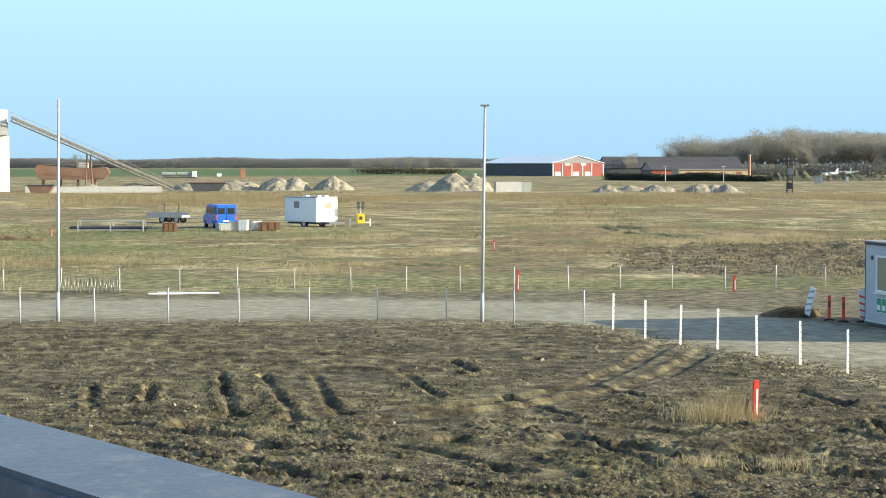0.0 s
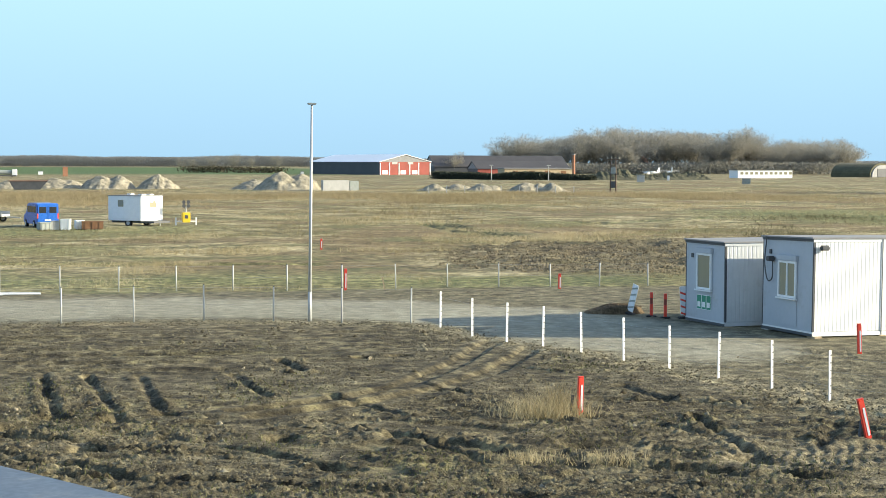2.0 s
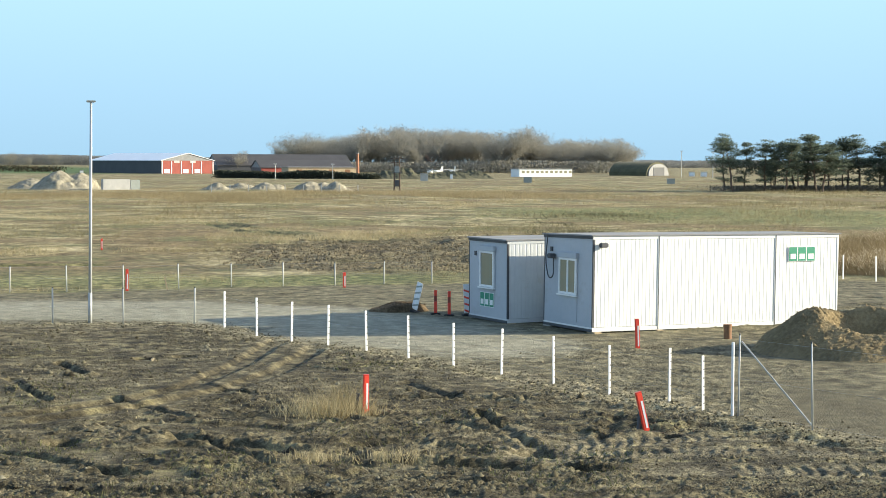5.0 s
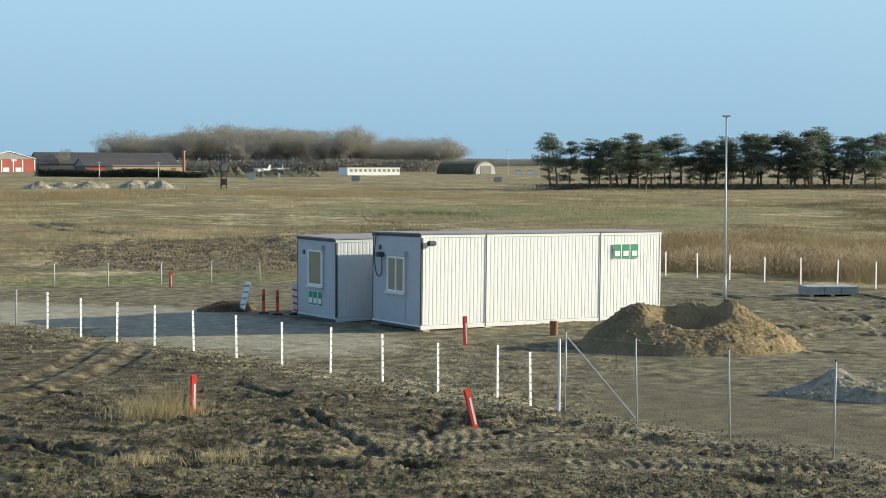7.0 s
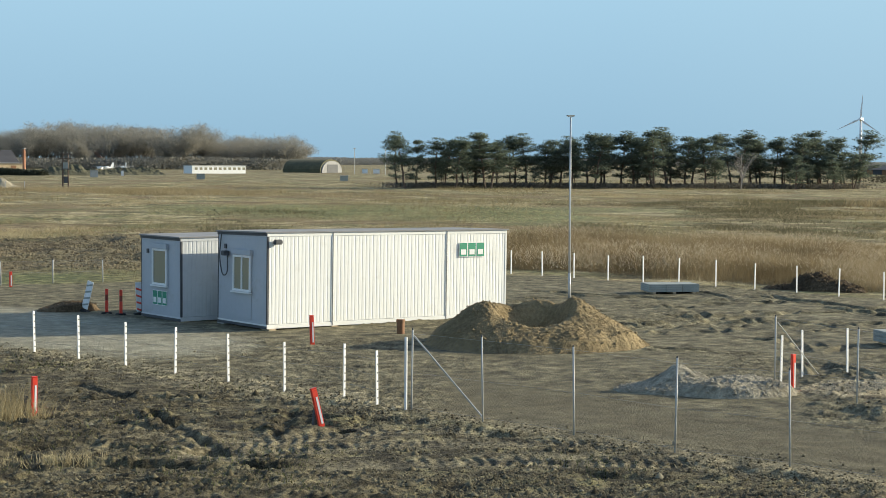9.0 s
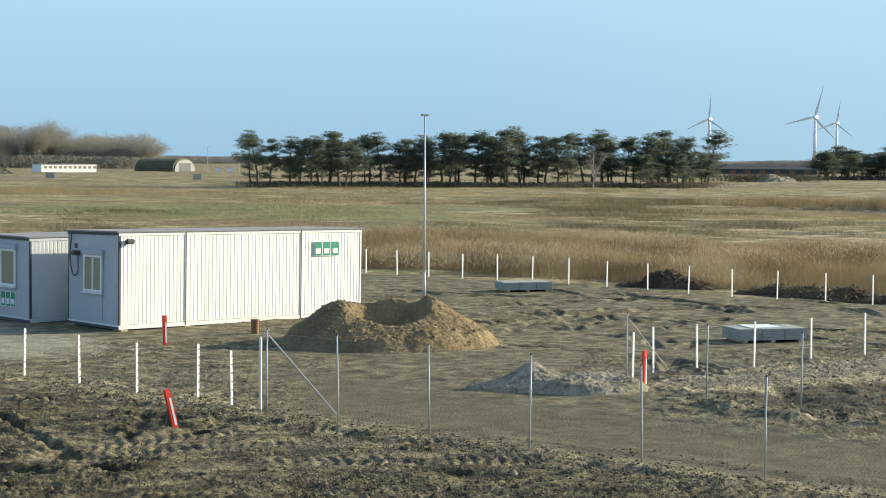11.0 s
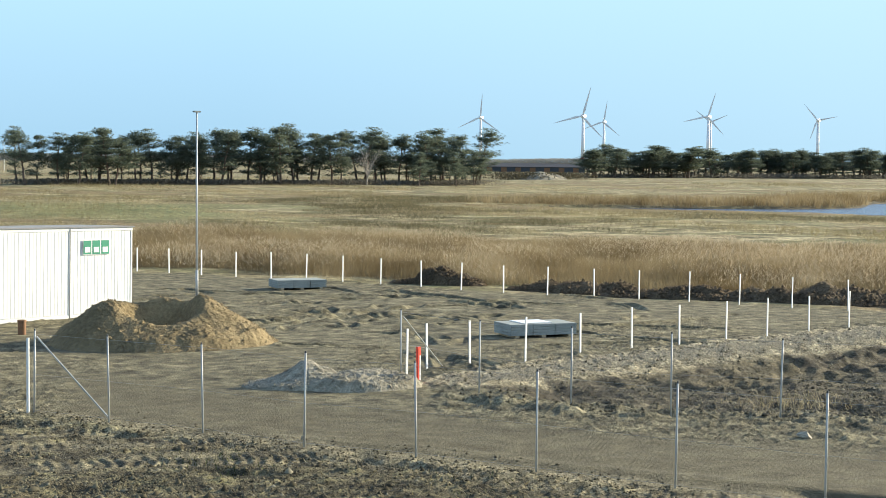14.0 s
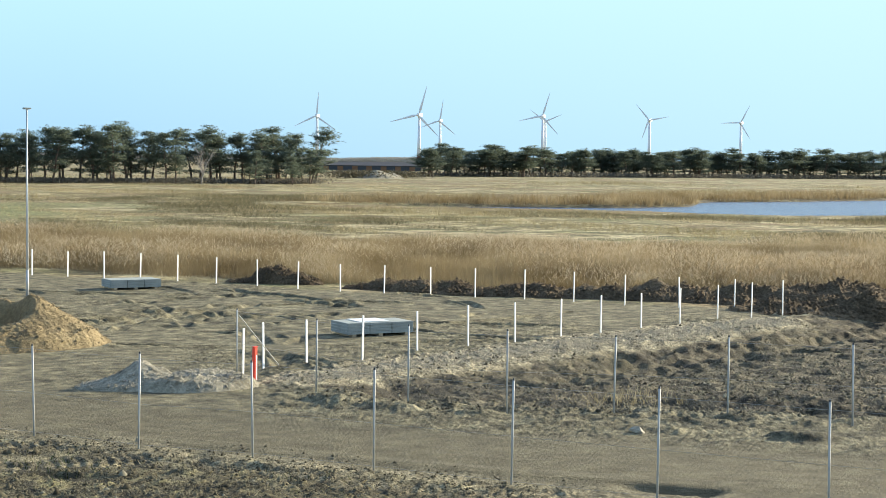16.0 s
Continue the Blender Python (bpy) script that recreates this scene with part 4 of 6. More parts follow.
heap("sand_mound", 20.3, 38.9, 3.3, 2.6, [(-1.30, 0.0, 1.28, 1.62), (-0.7, 0.75, 1.26, 1.6), (0.2, 1.0, 1.26, 1.6), (0.95, 0.1, 1.46, 1.62), (0.3, -1.0, 0.70, 1.5), (-0.7, -0.9, 0.70, 1.4), (1.7, -0.3, 0.72, 1.3), (-0.12, 0.05, -1.05, 0.92), (0.1, -0.95, 0.50, 1.2)], "heap of dug sandy earth with a hollow top", "earth heap", sand, 0.075, -14, 190, clods=8000)
heap("gravel_mound", 18.75, 30.0, 1.3, 1.0, [(0.25, 0.1, 0.62, 0.66), (-0.35, 0.0, 0.12, 0.6), (0.7, 0.0, 0.26, 0.6)], "small heap of pale grey gravel", "gravel heap", grit, 0.06, -30, 80, 13, 900)
heap("gravel_mound", 19.9, 29.3, 1.6, 1.2, [(0.2, 0.2, 0.18, 0.9), (-0.6, -0.2, 0.22, 0.8), (0.6, 0.2, 0.13, 0.8), (-0.2, -0.5, 0.12, 0.8)], "low spread heap of grey gravel and earth", "gravel heap", grit, 0.10, -14, 90, 23, 1200)


heap("earth_mound", 10.95, 52.7, 1.1, 0.6, [(0.0, 0.0, 0.3, 0.9), (0.5, 0.0, 0.22, 0.7)], "small dark heap of dug soil by the warning boards", "earth heap", dark_soil, 0.06, 0, 50, 27, 300)


def earth_bank(name, path, width, height, label, mat, seed):
    """A long uneven bank of earth along a line."""
    pts = np.array(path, float)
    d = np.concatenate([[0], np.cumsum(np.hypot(*np.diff(pts, axis=0).T))])
    nu, nv = int(d[-1] / 0.16), 44
    s = np.linspace(0, d[-1], nu)
    cx, cy = np.interp(s, d, pts[:, 0]), np.interp(s, d, pts[:, 1])
    tx, ty = np.gradient(cx), np.gradient(cy)
    ln = np.hypot(tx, ty)
    v = np.linspace(-1, 1, nv)
    S, V = np.meshgrid(s, v, indexing="ij")
    X = cx[:, None] - (ty / ln)[:, None] * V * width
    Y = cy[:, None] + (tx / ln)[:, None] * V * width
    ends = np.clip(np.minimum(S, d[-1] - S) / 1.2, 0, 1)
    Z = (1 - np.abs(V) ** 1.6) * height * ends * (0.75 + 0.55 * fbm(S, V, 2.4, 3, seed)) + ((0.22 + 0.25 * height) * fbm(X, Y, 0.75, 4, seed + 1, 0.65) + 0.12 * np.abs(fbm(X, Y, 0.3, 3, seed + 2, 0.7))) * (1 - V * V) - 0.06 - 0.12 * np.abs(V) ** 6 + low_ground(X, Y)
    i, j = np.meshgrid(np.arange(nu - 1), np.arange(nv - 1), indexing="ij")
    q = np.stack([i * nv + j, (i + 1) * nv + j, (i + 1) * nv + j + 1, i * nv + j + 1], -1).reshape(-1, 4)
    ob = arrays(name, np.stack([X.ravel(), Y.ravel(), Z.ravel()], 1), q, mat, smooth=True)
    rg = np.random.default_rng(seed + 60)
    k = int(d[-1] * 190)
    a, b = rg.integers(2, nu - 2, k), rg.integers(4, nv - 4, k)
    v_, f_ = pebbles(X[a, b], Y[a, b], Z[a, b] + 0.01, rg.uniform(0.02, 0.10, k) * rg.uniform(0.5, 1.2, k), seed)
    tagged(arrays("loose_soil", v_, f_, mat, ob), kind="stuff")
    return tagged(ob, label, "earth bank")


earth_bank("earth_bank", [(38.0, 53.4), (39.9, 50.0)], 0.9, 0.55, "short bank of dark turned earth behind the fence", dark_soil, 5)
earth_bank("earth_bank", [(40.0, 48.6), (42.6, 43.2), (45.0, 38.2), (47.0, 34.6)], 1.25, 0.36, "bank of dark turned earth behind the fence", dark_soil, 6)
earth_bank("earth_bank", [(45.0, 39.8), (47.8, 35.4), (51.4, 32.0), (57, 27)], 1.9, 0.72, "high bank of dark wet turned earth at the yard corner", dark_soil, 7)

earth_bank("earth_bank", [(44.4, 34.2), (46.0, 32.2), (49.0, 30.0), (55.0, 26.0)], 1.7, 0.5, "bank of dark turned earth beyond the end of the gravel bank", dark_soil, 8)
earth_bank("earth_bank", [(-31.0, 105.5), (-27.5, 105.0), (-24.6, 104.6)], 0.7, 0.35, "low pale ridge of spread soil on the grass", sand, 9)

# ---- markers ----
def marker(x, y, h, lean, turn, name_label, band=True):
    mk = thing("marker_post", pose(x, y, ground_at(x, y) - 0.02, 0, lean, turn), name_label, "marker post", "red marker posts")
    part("body", box(-0.055, -0.035, -0.1, 0.055, 0.035, h, 0.012), red_plastic, mk)
    if band:
        part("reflector", box(-0.004, -0.039, h * 0.12, 0.036, -0.0355, h * 0.8), reflector, mk)
    part("cap", box(-0.058, -0.038, h + 0.001, 0.058, 0.038, h + 0.02, 0.006), red_plastic, mk)
    return mk


for x, y, h, lean, turn in ((5.9, 31.48, 0.72, 1, 10), (10.38, 28.1, 0.74, -14, 5), (2.81, 62.94, 0.81, 1, 0), (10.98, 62.95, 0.58, 0, 0), (2.83, 93.1, 0.57, 0, 0), (-25.6, 109.5, 0.63, 0, 0), (14.76, 40.7, 0.78, -2, 0), (21.11, 28.76, 0.80, 0, 15)):
    marker(x, y, h, lean, turn, "red plastic marker post with pale reflector stuck in the soil")

# ---- pallets of slabs ----
def slab_stack(x, y, lx, ly, h, turn, label):
    st = thing("slab_stack", pose(x, y, 0, 0, 0, turn), label, "slab stack", "stacks of slabs")
    for k in (-0.4, 0, 0.4):
        part("bearer", box(k * lx - 0.06, -ly / 2, -0.03, k * lx + 0.06, ly / 2, 0.07), timber, st)
    count = 4
    t = (h - 0.07) / count
    for i in range(count):
        for j in range(3):
            x0 = -lx / 2 + j * lx / 3
            part("slab", box(x0 + 0.006, -ly / 2, 0.072 + i * t, x0 + lx / 3 - 0.006, ly / 2, 0.072 + (i + 1) * t - 0.006, 0.006), slab_grey, st)
    return st


slab_stack(32.9, 52.4, 1.9, 1.1, 0.36, -14, "low stack of dark grey slabs on bearers")
wrapped = slab_stack(29.7, 35.05, 2.0, 1.1, 0.38, -14, "low stack of grey slabs with a torn wrapper")

wr = part("wrapper", box(-0.55, -0.35, 0.381, 0.35, 0.52, 0.395), white_paint, wrapped, "torn white plastic wrapper")

# ---- parapet beside the camera, and the landing that it closes ----
deck = part("floor_landing", box(-4.2, -7.0, 0.0, -0.04, 2.2, 3.2), concrete)
deck.matrix_basis = pose(-0.129, 2.211, 0, 0, 0, 39.67) @ pose(-0.25, 1.2, 0)
tagged(deck, "plain concrete landing behind the parapet", "landing", kind="structure")
# the shade on the inner face is put into the wall's dark colour
wall = part("wall_parapet", box(-0.035, -7.0, 0.0, 0.215, 2.2, 4.26), dark_trim)
wall.matrix_basis = pose(-0.129, 2.211, 0, 0, 0, 39.67) @ pose(-0.25, 1.2, 0)
tagged(wall, "parapet wall coloured dark for its shaded inner face", "wall", kind="structure")
cop = part("trim_coping", box(-0.0, -7.0, 4.262, 0.25, 2.2, 4.35, 0.012), coping_grey)
cop.matrix_basis = wall.matrix_basis.copy()
tagged(cop, "grey painted metal coping of the parapet", "coping", kind="structure")

# ---- parked trailers, van and clutter on the field ----
def wheel(parent, x, y, r, w):
    wh = part("wheel", tube((0, -w / 2, 0), (0, w / 2, 0), r, n=20), black_rubber, parent, smooth=False)
    wh.location = (x, y, r)
    part("rim", tube((0, -w / 2 - 0.005, 0), (0, w / 2 + 0.005, 0), r * 0.58, n=16), galvanised, wh)
    return wh


def van(m):
    """A boxy delivery van: length along x, nose towards -x, back doors at +x."""
    v = thing("van", m, "bright blue delivery van parked on the grass", "van")
    bm = prism([(0.05, 0.30), (0.0, 0.85), (0.15, 1.05), (0.95, 1.30), (1.45, 1.98), (1.7, 2.12), (4.95, 2.12), (5.05, 2.0), (5.08, 0.32)], -0.92, 0.92)
    bmesh.ops.bevel(bm, geom=bm.edges[:], offset=0.06, segments=2, affect="EDGES", clamp_overlap=True)
    part("body", bm, blue_paint, v)
    for y in (-0.93, 0.93):
        for x in (0.95, 4.05):
            wheel(v, x, y * 0.92, 0.33, 0.22)
        for x0, x1 in ((1.55, 2.35), (2.45, 3.55), (3.65, 4.75)):
            s = 1 if y > 0 else -1
            part("side_window", box(x0, min(y, y + s * 0.012), 1.32, x1, max(y, y + s * 0.012), 1.86), dark_glass, v)
    for y in (-0.43, 0.43):
        d = part("back_door", box(5.085, y - 0.40, 0.45, 5.105, y + 0.40, 2.0, 0.008), blue_paint, v)
        part("door_window", box(5.106, y - 0.30, 1.30, 5.115, y + 0.30, 1.82), dark_glass, d)
    part("number_plate", box(5.106, -0.26, 0.62, 5.116, 0.26, 0.74), reflector, v)
    for y in (-0.86, 0.86):
        part("tail_light", box(5.07, y - 0.05, 0.8, 5.11, y + 0.05, 1.25), red_plastic, v)
    part("bumper", box(5.0, -0.9, 0.30, 5.18, 0.9, 0.50, 0.03), dark_trim, v)
    return v


van(pose(-16.75, 125.5, 0, 0, 0, -69) @ Matrix.Diagonal((0.82, 0.86, 0.84, 1)) @ pose(-2.5, 0, 0))


def crew_trailer(m):
    t = thing("site_trailer", m, "white box trailer cabin on wheels with a broken end window", "trailer")
    part("body", box(0, -1.2, 0.45, 3.3, 1.2, 2.30, 0.03), white_paint, t)
    part("roof", box(-0.05, -1.25, 2.302, 3.35, 1.25, 2.36, 0.02), felt, t)
    part("chassis", box(0.1, -0.9, 0.30, 4.3, 0.9, 0.447), dark_trim, t)
    part("side_window", box(1.0, -1.215, 1.5, 1.55, -1.202, 2.0), pane, t)
    part("end_window", prism([(-0.5, 1.35), (0.25, 1.35), (0.25, 1.75), (-0.05, 1.70), (-0.25, 1.9), (-0.5, 1.6)], 0, 0.012), pane, t).matrix_local = pose(3.302, 0.0, 0.1, 0, 0, -90)
    for y in (-1.0, 1.0):
        wheel(t, 1.9, y, 0.3, 0.18)
    part("jockey_leg", tube((4.1, 0, 0), (4.1, 0, 0.5), 0.04), galvanised, t)
    for x, y in ((0.9, 0.3), (2.6, -0.3), (2.9, 0.2)):
        part("roof_vent", box(x - 0.22, y - 0.22, 2.362, x + 0.22, y + 0.22, 2.45, 0.03), white_paint, t)
    return t


crew_trailer(pose(-10.9, 127.4, -0.05, 0, 0, -38) @ pose(-1.4, 1.0, 0))


def light_tower(m):
    t = thing("light_tower", m, "small yellow mobile lighting tower on outriggers", "light tower")
    part("housing", box(-0.3, -0.3, 0.25, 0.3, 0.3, 1.0, 0.05), yellow_paint, t)
    part("panel", box(-0.12, -0.315, 0.55, 0.12, -0.302, 0.8), dark_trim, t)
    part("mast", tube((0, 0, 1.0), (0, 0, 1.45), 0.05), galvanised, t)
    for x, z in ((-0.17, 1.5), (0.17, 1.5), (-0.17, 1.78), (0.17, 1.78)):
        part("lamp", tube((x, -0.1, z), (x, 0.1, z), 0.14, 0.10, 12), dark_trim, t)
    part("outrigger", box(-0.8, -0.05, 0.3, 0.8, 0.05, 0.38), white_paint, t)
    for x in (-0.77, 0.77):
        part("leg", box(x - 0.05, -0.05, -0.02, x + 0.05, 0.05, 0.62), white_paint, t)
    return t


light_tower(pose(-6.3, 127.6, 0, 0, 0, 12))


def flat_trailer(m):
    t = thing("flat_trailer", m, "low empty flatbed trailer with a front frame", "trailer")
    part("bed", box(0, -0.9, 0.45, 3.0, 0.9, 0.62, 0.01), galvanised, t)
    part("side_board", box(0, -0.93, 0.625, 3.0, -0.9, 0.85), concrete, t)
    part("side_board", box(0, 0.9, 0.625, 3.0, 0.93, 0.85), concrete, t)
    for x in (1.0, 2.2):
        part("stake", tube((x, 0.5, 0.62), (x, 0.5, 1.55), 0.03), dark_trim, t)
        wheel(t, x + 0.3, -0.75, 0.28, 0.16)
        wheel(t, x + 0.3, 0.75, 0.28, 0.16)
    part("drawbar", tube((3.0, 0, 0.42), (4.2, 0, 0.35), 0.05), galvanised, t)
    return t


flat_trailer(pose(-23.8, 136.5, 0, 0, 0, -12))


def pipe_rack(m):
    t = thing("pipe_rack", m, "low long white steel rack holding dark pipes", "rack")
    for x in np.linspace(0, 4.6, 3):
        for y in (0.0, 0.9):
            part("leg", box(x - 0.04, y - 0.04, -0.02, x + 0.04, y + 0.04, 0.78), galvanised, t)
    for y in (0.0, 0.9):
        for z in (0.12, 0.75):
            part("rail", box(0.06, y - 0.03, z, 4.54, y + 0.03, z + 0.06), galvanised, t)
    for k in range(4):
        part("pipe", tube((-0.6, 0.15 + 0.2 * k, 0.30), (5.0, 0.15 + 0.2 * k, 0.30), 0.09), dark_trim, t)
    return t


pipe_rack(pose(-25.7, 117.8, 0))


def crate(x, y, lx, ly, h, turn, mat, label, name="crate"):
    c_ = thing(name, pose(x, y, 0, 0, 0, turn), label, name.replace("_", " "))
    part("body", box(-lx / 2, -ly / 2, 0.02, lx / 2, ly / 2, h, 0.03), mat, c_)
    for k in (-0.33, 0, 0.33):
        part("batten", box(k * lx - 0.04, -ly / 2 - 0.025, -0.02, k * lx + 0.04, -ly / 2 - 0.001, h - 0.03), mat, c_)
    part("lid", box(-lx / 2 - 0.02, -ly / 2 - 0.03, h + 0.001, lx / 2 + 0.02, ly / 2 + 0.02, h + 0.04), mat, c_)
    return c_


crate(-19.35, 118.6, 1.0, 0.9, 0.62, 8, brown_board, "brown wooden crate on the grass")
crate(-12.55, 121.0, 1.5, 0.8, 0.55, 6, brown_board, "long brown wooden box on the grass", "wooden_box")
crate(-14.35, 120.4, 0.7, 0.6, 0.72, 0, white_paint, "white plastic tank beside the van", "plastic_tank")
crate(-13.55, 121.6, 0.6, 0.6, 0.6, 20, white_paint, "second white plastic tank beside the van", "plastic_tank")
crate(-15.8, 120.2, 0.9, 0.7, 0.5, 30, slab_grey, "grey bundle of site gear on the grass", "gear_bundle")
crate(-15.1, 120.4, 0.6, 0.5, 0.6, 10, concrete, "pale sack of site gear on the grass", "gear_bundle")

# pipes lying by the road
for k, (x, y, ln, tn) in enumerate(((-9.5, 61.2, 2.6, 3), (-9.4, 61.6, 2.3, -4), (-10.1, 60.95, 1.2, 6))):
    pi_ = part("white_pipe", tube((-ln / 2, 0, 0.05), (ln / 2, 0, 0.05), 0.032, n=12), white_paint)
    pi_.matrix_basis = pose(x, y, 0.0, 0, 0, tn)
    tagged(pi_, "white plastic pipe lying on the ground", "pipe", "loose pipes")


# ---- road works barriers beside the cabins ----
def delineator(x, y):
    d = thing("delineator", pose(x, y, 0), "red and white traffic delineator on a rubber foot", "delineator", "traffic delineators")
    part("foot", box(-0.15, -0.1, -0.02, 0.15, 0.1, 0.06, 0.02), black_rubber, d)
    for k in range(4):
        part("stripe", box(-0.045, -0.02, 0.062 + k * 0.18, 0.045, 0.02, 0.24 + k * 0.18), red_plastic if k != 2 else brick_red, d)
    return d


delineator(11.82, 51.13)
delineator(12.13, 50.58)


def board(x, y, turn, lean, flip):
    """A leaning warning board with slanted red stripes."""
    b = thing("warning_board", pose(x, y, 0, 0, lean, turn), "red and white striped warning board on a foot", "warning board", "warning boards")
    part("foot", box(-0.2, -0.12, -0.02, 0.2, 0.12, 0.07, 0.02), black_rubber, b)
    pl = part("plate", box(-0.125, -0.012, 0.10, 0.125, 0.012, 1.0, 0.006), reflector, b)
    for k in range(4):
        z = 0.16 + k * 0.21
        bm = bmesh.new()
        s = 0.1 if flip else -0.1
        bm.faces.new([bm.verts.new(v) for v in ((-0.12, -0.015, z), (0.12, -0.015, z + s), (0.12, -0.015, z + s + 0.06), (-0.12, -0.015, z + 0.06))])
        part("stripe", bm, red_plastic if not flip else slab_grey, pl)
    return b


board(11.35, 52.2, -55, 17, True)
board(12.75, 50.6, 5, -3, False)
stick = part("survey_peg", box(-0.025, -0.025, -0.1, 0.025, 0.025, 0.5), timber)
stick.matrix_basis = pose(4.3, 62.9, 0, 0, -12, 0)
tagged(stick, "short leaning blue-grey survey peg in the grass", "peg")
manhole = thing("drain_pipe", pose(18.0, 42.5, 0), "short upright brown drain pipe in the ground", "pipe")
part("pipe", tube((0, 0, -0.1), (0, 0, 0.34), 0.11, n=18), brown_board, manhole)
part("lid", tube((0, 0, 0.341), (0, 0, 0.40), 0.125, 0.12, 18), brown_board, manhole)
for x, y in ((5.72, 31.5), (10.22, 28.15)):
    pg = part("cable_stub", tube((0, 0, -0.1), (0.02, 0, 0.36), 0.03, n=10), dark_trim)
    pg.matrix_basis = pose(x, y, 0, 0, 4, 0)
    tagged(pg, "dark cable duct standing out of the soil", "cable duct", "cable ducts")

roll = thing("netting_roll", pose(-13.0, 61.9, 0.0, 0, 0, 4), "loose roll of dark wire netting on the ground", "netting roll")
for k in range(14):
    bm = bmesh.new()
    ring = [(-1.1 + 0.16 * k + 0.02 * math.sin(k * 2.3), 0.34 * math.cos(q * math.pi / 7), 0.30 + (0.30 + 0.05 * math.sin(k)) * math.sin(q * math.pi / 7)) for q in range(15)]
    for a, b in zip(ring, ring[1:]):
        add_tube(bm, a, b, 0.012, n=4)
    part("coil", bm, net_wire, roll)

# ---- stones ----
rs = random.Random(31)
stone_m = surface("pale_stone", (0.24, 0.202, 0.130), (0.42, 0.36, 0.245), 0.1, 0.85)
white_rock = surface("white_rock", (0.27, 0.235, 0.17), (0.40, 0.355, 0.27), 0.1, 0.85)
clod_m = leafage("soil_clod", [(0.12, (0.038, 0.031, 0.017)), (0.45, (0.100, 0.084, 0.049)), (0.8, (0.180, 0.156, 0.095)), (0.95, (0.36, 0.33, 0.24))], 0.95, 1.2, 0.7)
turned_m = leafage("turned_field_soil", [(0.15, (0.075, 0.060, 0.034)), (0.5, (0.165, 0.132, 0.076)), (0.9, (0.27, 0.222, 0.134))], 0.95, 2.0, 0.6)
bm = bmesh.new()
bmesh.ops.create_icosphere(bm, subdivisions=2, radius=1.0)
for v in bm.verts:
    v.co *= 0.85 + 0.3 * noise.noise(v.co * 1.7)
stone_mesh = bpy.data.meshes.new("stone")
bm.to_mesh(stone_mesh)
bm.free()
stone_mesh.materials.append(stone_m)
spots = [(-6.4, 30.2, .05), (-0.95, 31.2, .07), (-5.3, 32.9, .05), (-4.85, 32.6, .045), (-2.2, 31.0, .035), (-8.6, 42.5, .06), (2.4, 40.6, .06), (15.2, 24.0, .06)]
spots += [(rs.uniform(-14, 14), rs.uniform(24, 46), rs.uniform(.012, .03)) for _ in range(110)]
for x, y, s in spots:
    st = new("stone", stone_mesh)
    st.matrix_basis = pose(x, y, float(surface_at(np.array([x]), np.array([y]))[0]) + s * 0.35, rs.uniform(0, 360), rs.uniform(0, 360), 0) @ Matrix.Diagonal((s * 1.3, s, s * 0.7, 1))
    tagged(st, "pale stone lying on the soil", "stone", "loose stones")
bm = bmesh.new()
bmesh.ops.create_icosphere(bm, subdivisions=1, radius=1.0)
for v in bm.verts:
    v.co *= 0.75 + rs.uniform(-0.3, 0.35)
rock = part("stone", bm, white_rock)
rock.matrix_basis = pose(22.55, 19.3, ground_at(22.55, 19.3) + 0.06, 6, 14, -50) @ Matrix.Diagonal((0.22, 0.13, 0.085, 1))
tagged(rock, "pale flat broken rock at the edge of the track", "stone", "loose stones")
# gravel and clods lying on the bank, the road shoulder, the mud and the turned field
def strewn(name, x, y, lift, size, mat, label, category, seed):
    v, f = pebbles(x, y, surface_at(x, y) + lift, size, seed)
    return tagged(arrays(name, v, f, mat), label, category, kind="stuff")


rng = np.random.default_rng(91)
for path, spread, count, mat, top in (([(x_, y_ - 0.55) for x_, y_ in BERM], 0.32, 13000, stone_m, 0.030), ([(-14, 50.0), (0, 50.6), (4, 49.2), (5.3, 45.7), (8.6, 39.3), (11.2, 32.6), (12.6, 28.4), (17.4, 16.8)], 0.55, 6000, clod_m, 0.036)):
    q = np.array(path, float)
    d = np.concatenate([[0], np.cumsum(np.hypot(*np.diff(q, axis=0).T))])
    s = rng.random(count) * d[-1]
    strewn("gravel_stones", np.interp(s, d, q[:, 0]) + rng.normal(0, spread, count), np.interp(s, d, q[:, 1]) + rng.normal(-0.1, spread, count), 0.0, rng.uniform(0.012, top, count) * rng.uniform(0.6, 1.3, count), mat, "loose stones on the bank and road shoulder", "gravel", 92)


def on_mud(count, seed):
    rg = np.random.default_rng(seed)
    r = 20.0 + 30.0 * rg.random(count) ** 1.3
    a = np.radians(rg.uniform(-17, 46, count))
    x, y = r * np.sin(a), r * np.cos(a)
    for r_ in TREADS + WHEELS:
        x = np.where((along(x, y, r_) < 0.6) & (rg.random(count) < 0.85), 0.0, x)
    keep = (np.abs(x) > 0) & (inside(x, y, MUD) > 0.1) & (rg.random(count) < 0.45 + 0.9 * fbm(x, y, 2.2, 3, 95))
    return x[keep], y[keep], rg


x, y, rg = on_mud(260000, 93)
strewn("soil_clods", x, y, -0.003, rg.uniform(0.007, 0.026, len(x)) * rg.uniform(0.5, 1.6, len(x)), clod_m, "crumbled clods of soil strewn over the mud", "soil", 94)
x, y, rg = on_mud(9000, 98)
strewn("soil_lumps", x, y, -0.006, rg.uniform(0.03, 0.08, len(x)) * rg.uniform(0.5, 1.3, len(x)), clod_m, "larger lumps of soil on the mud", "soil", 99)
x, y = 30 + 14 * rng.normal(0, 1, 16000), 22 + 4 * rng.normal(0, 1, 16000)
ok = inside(x, y, LOW) > -1.0
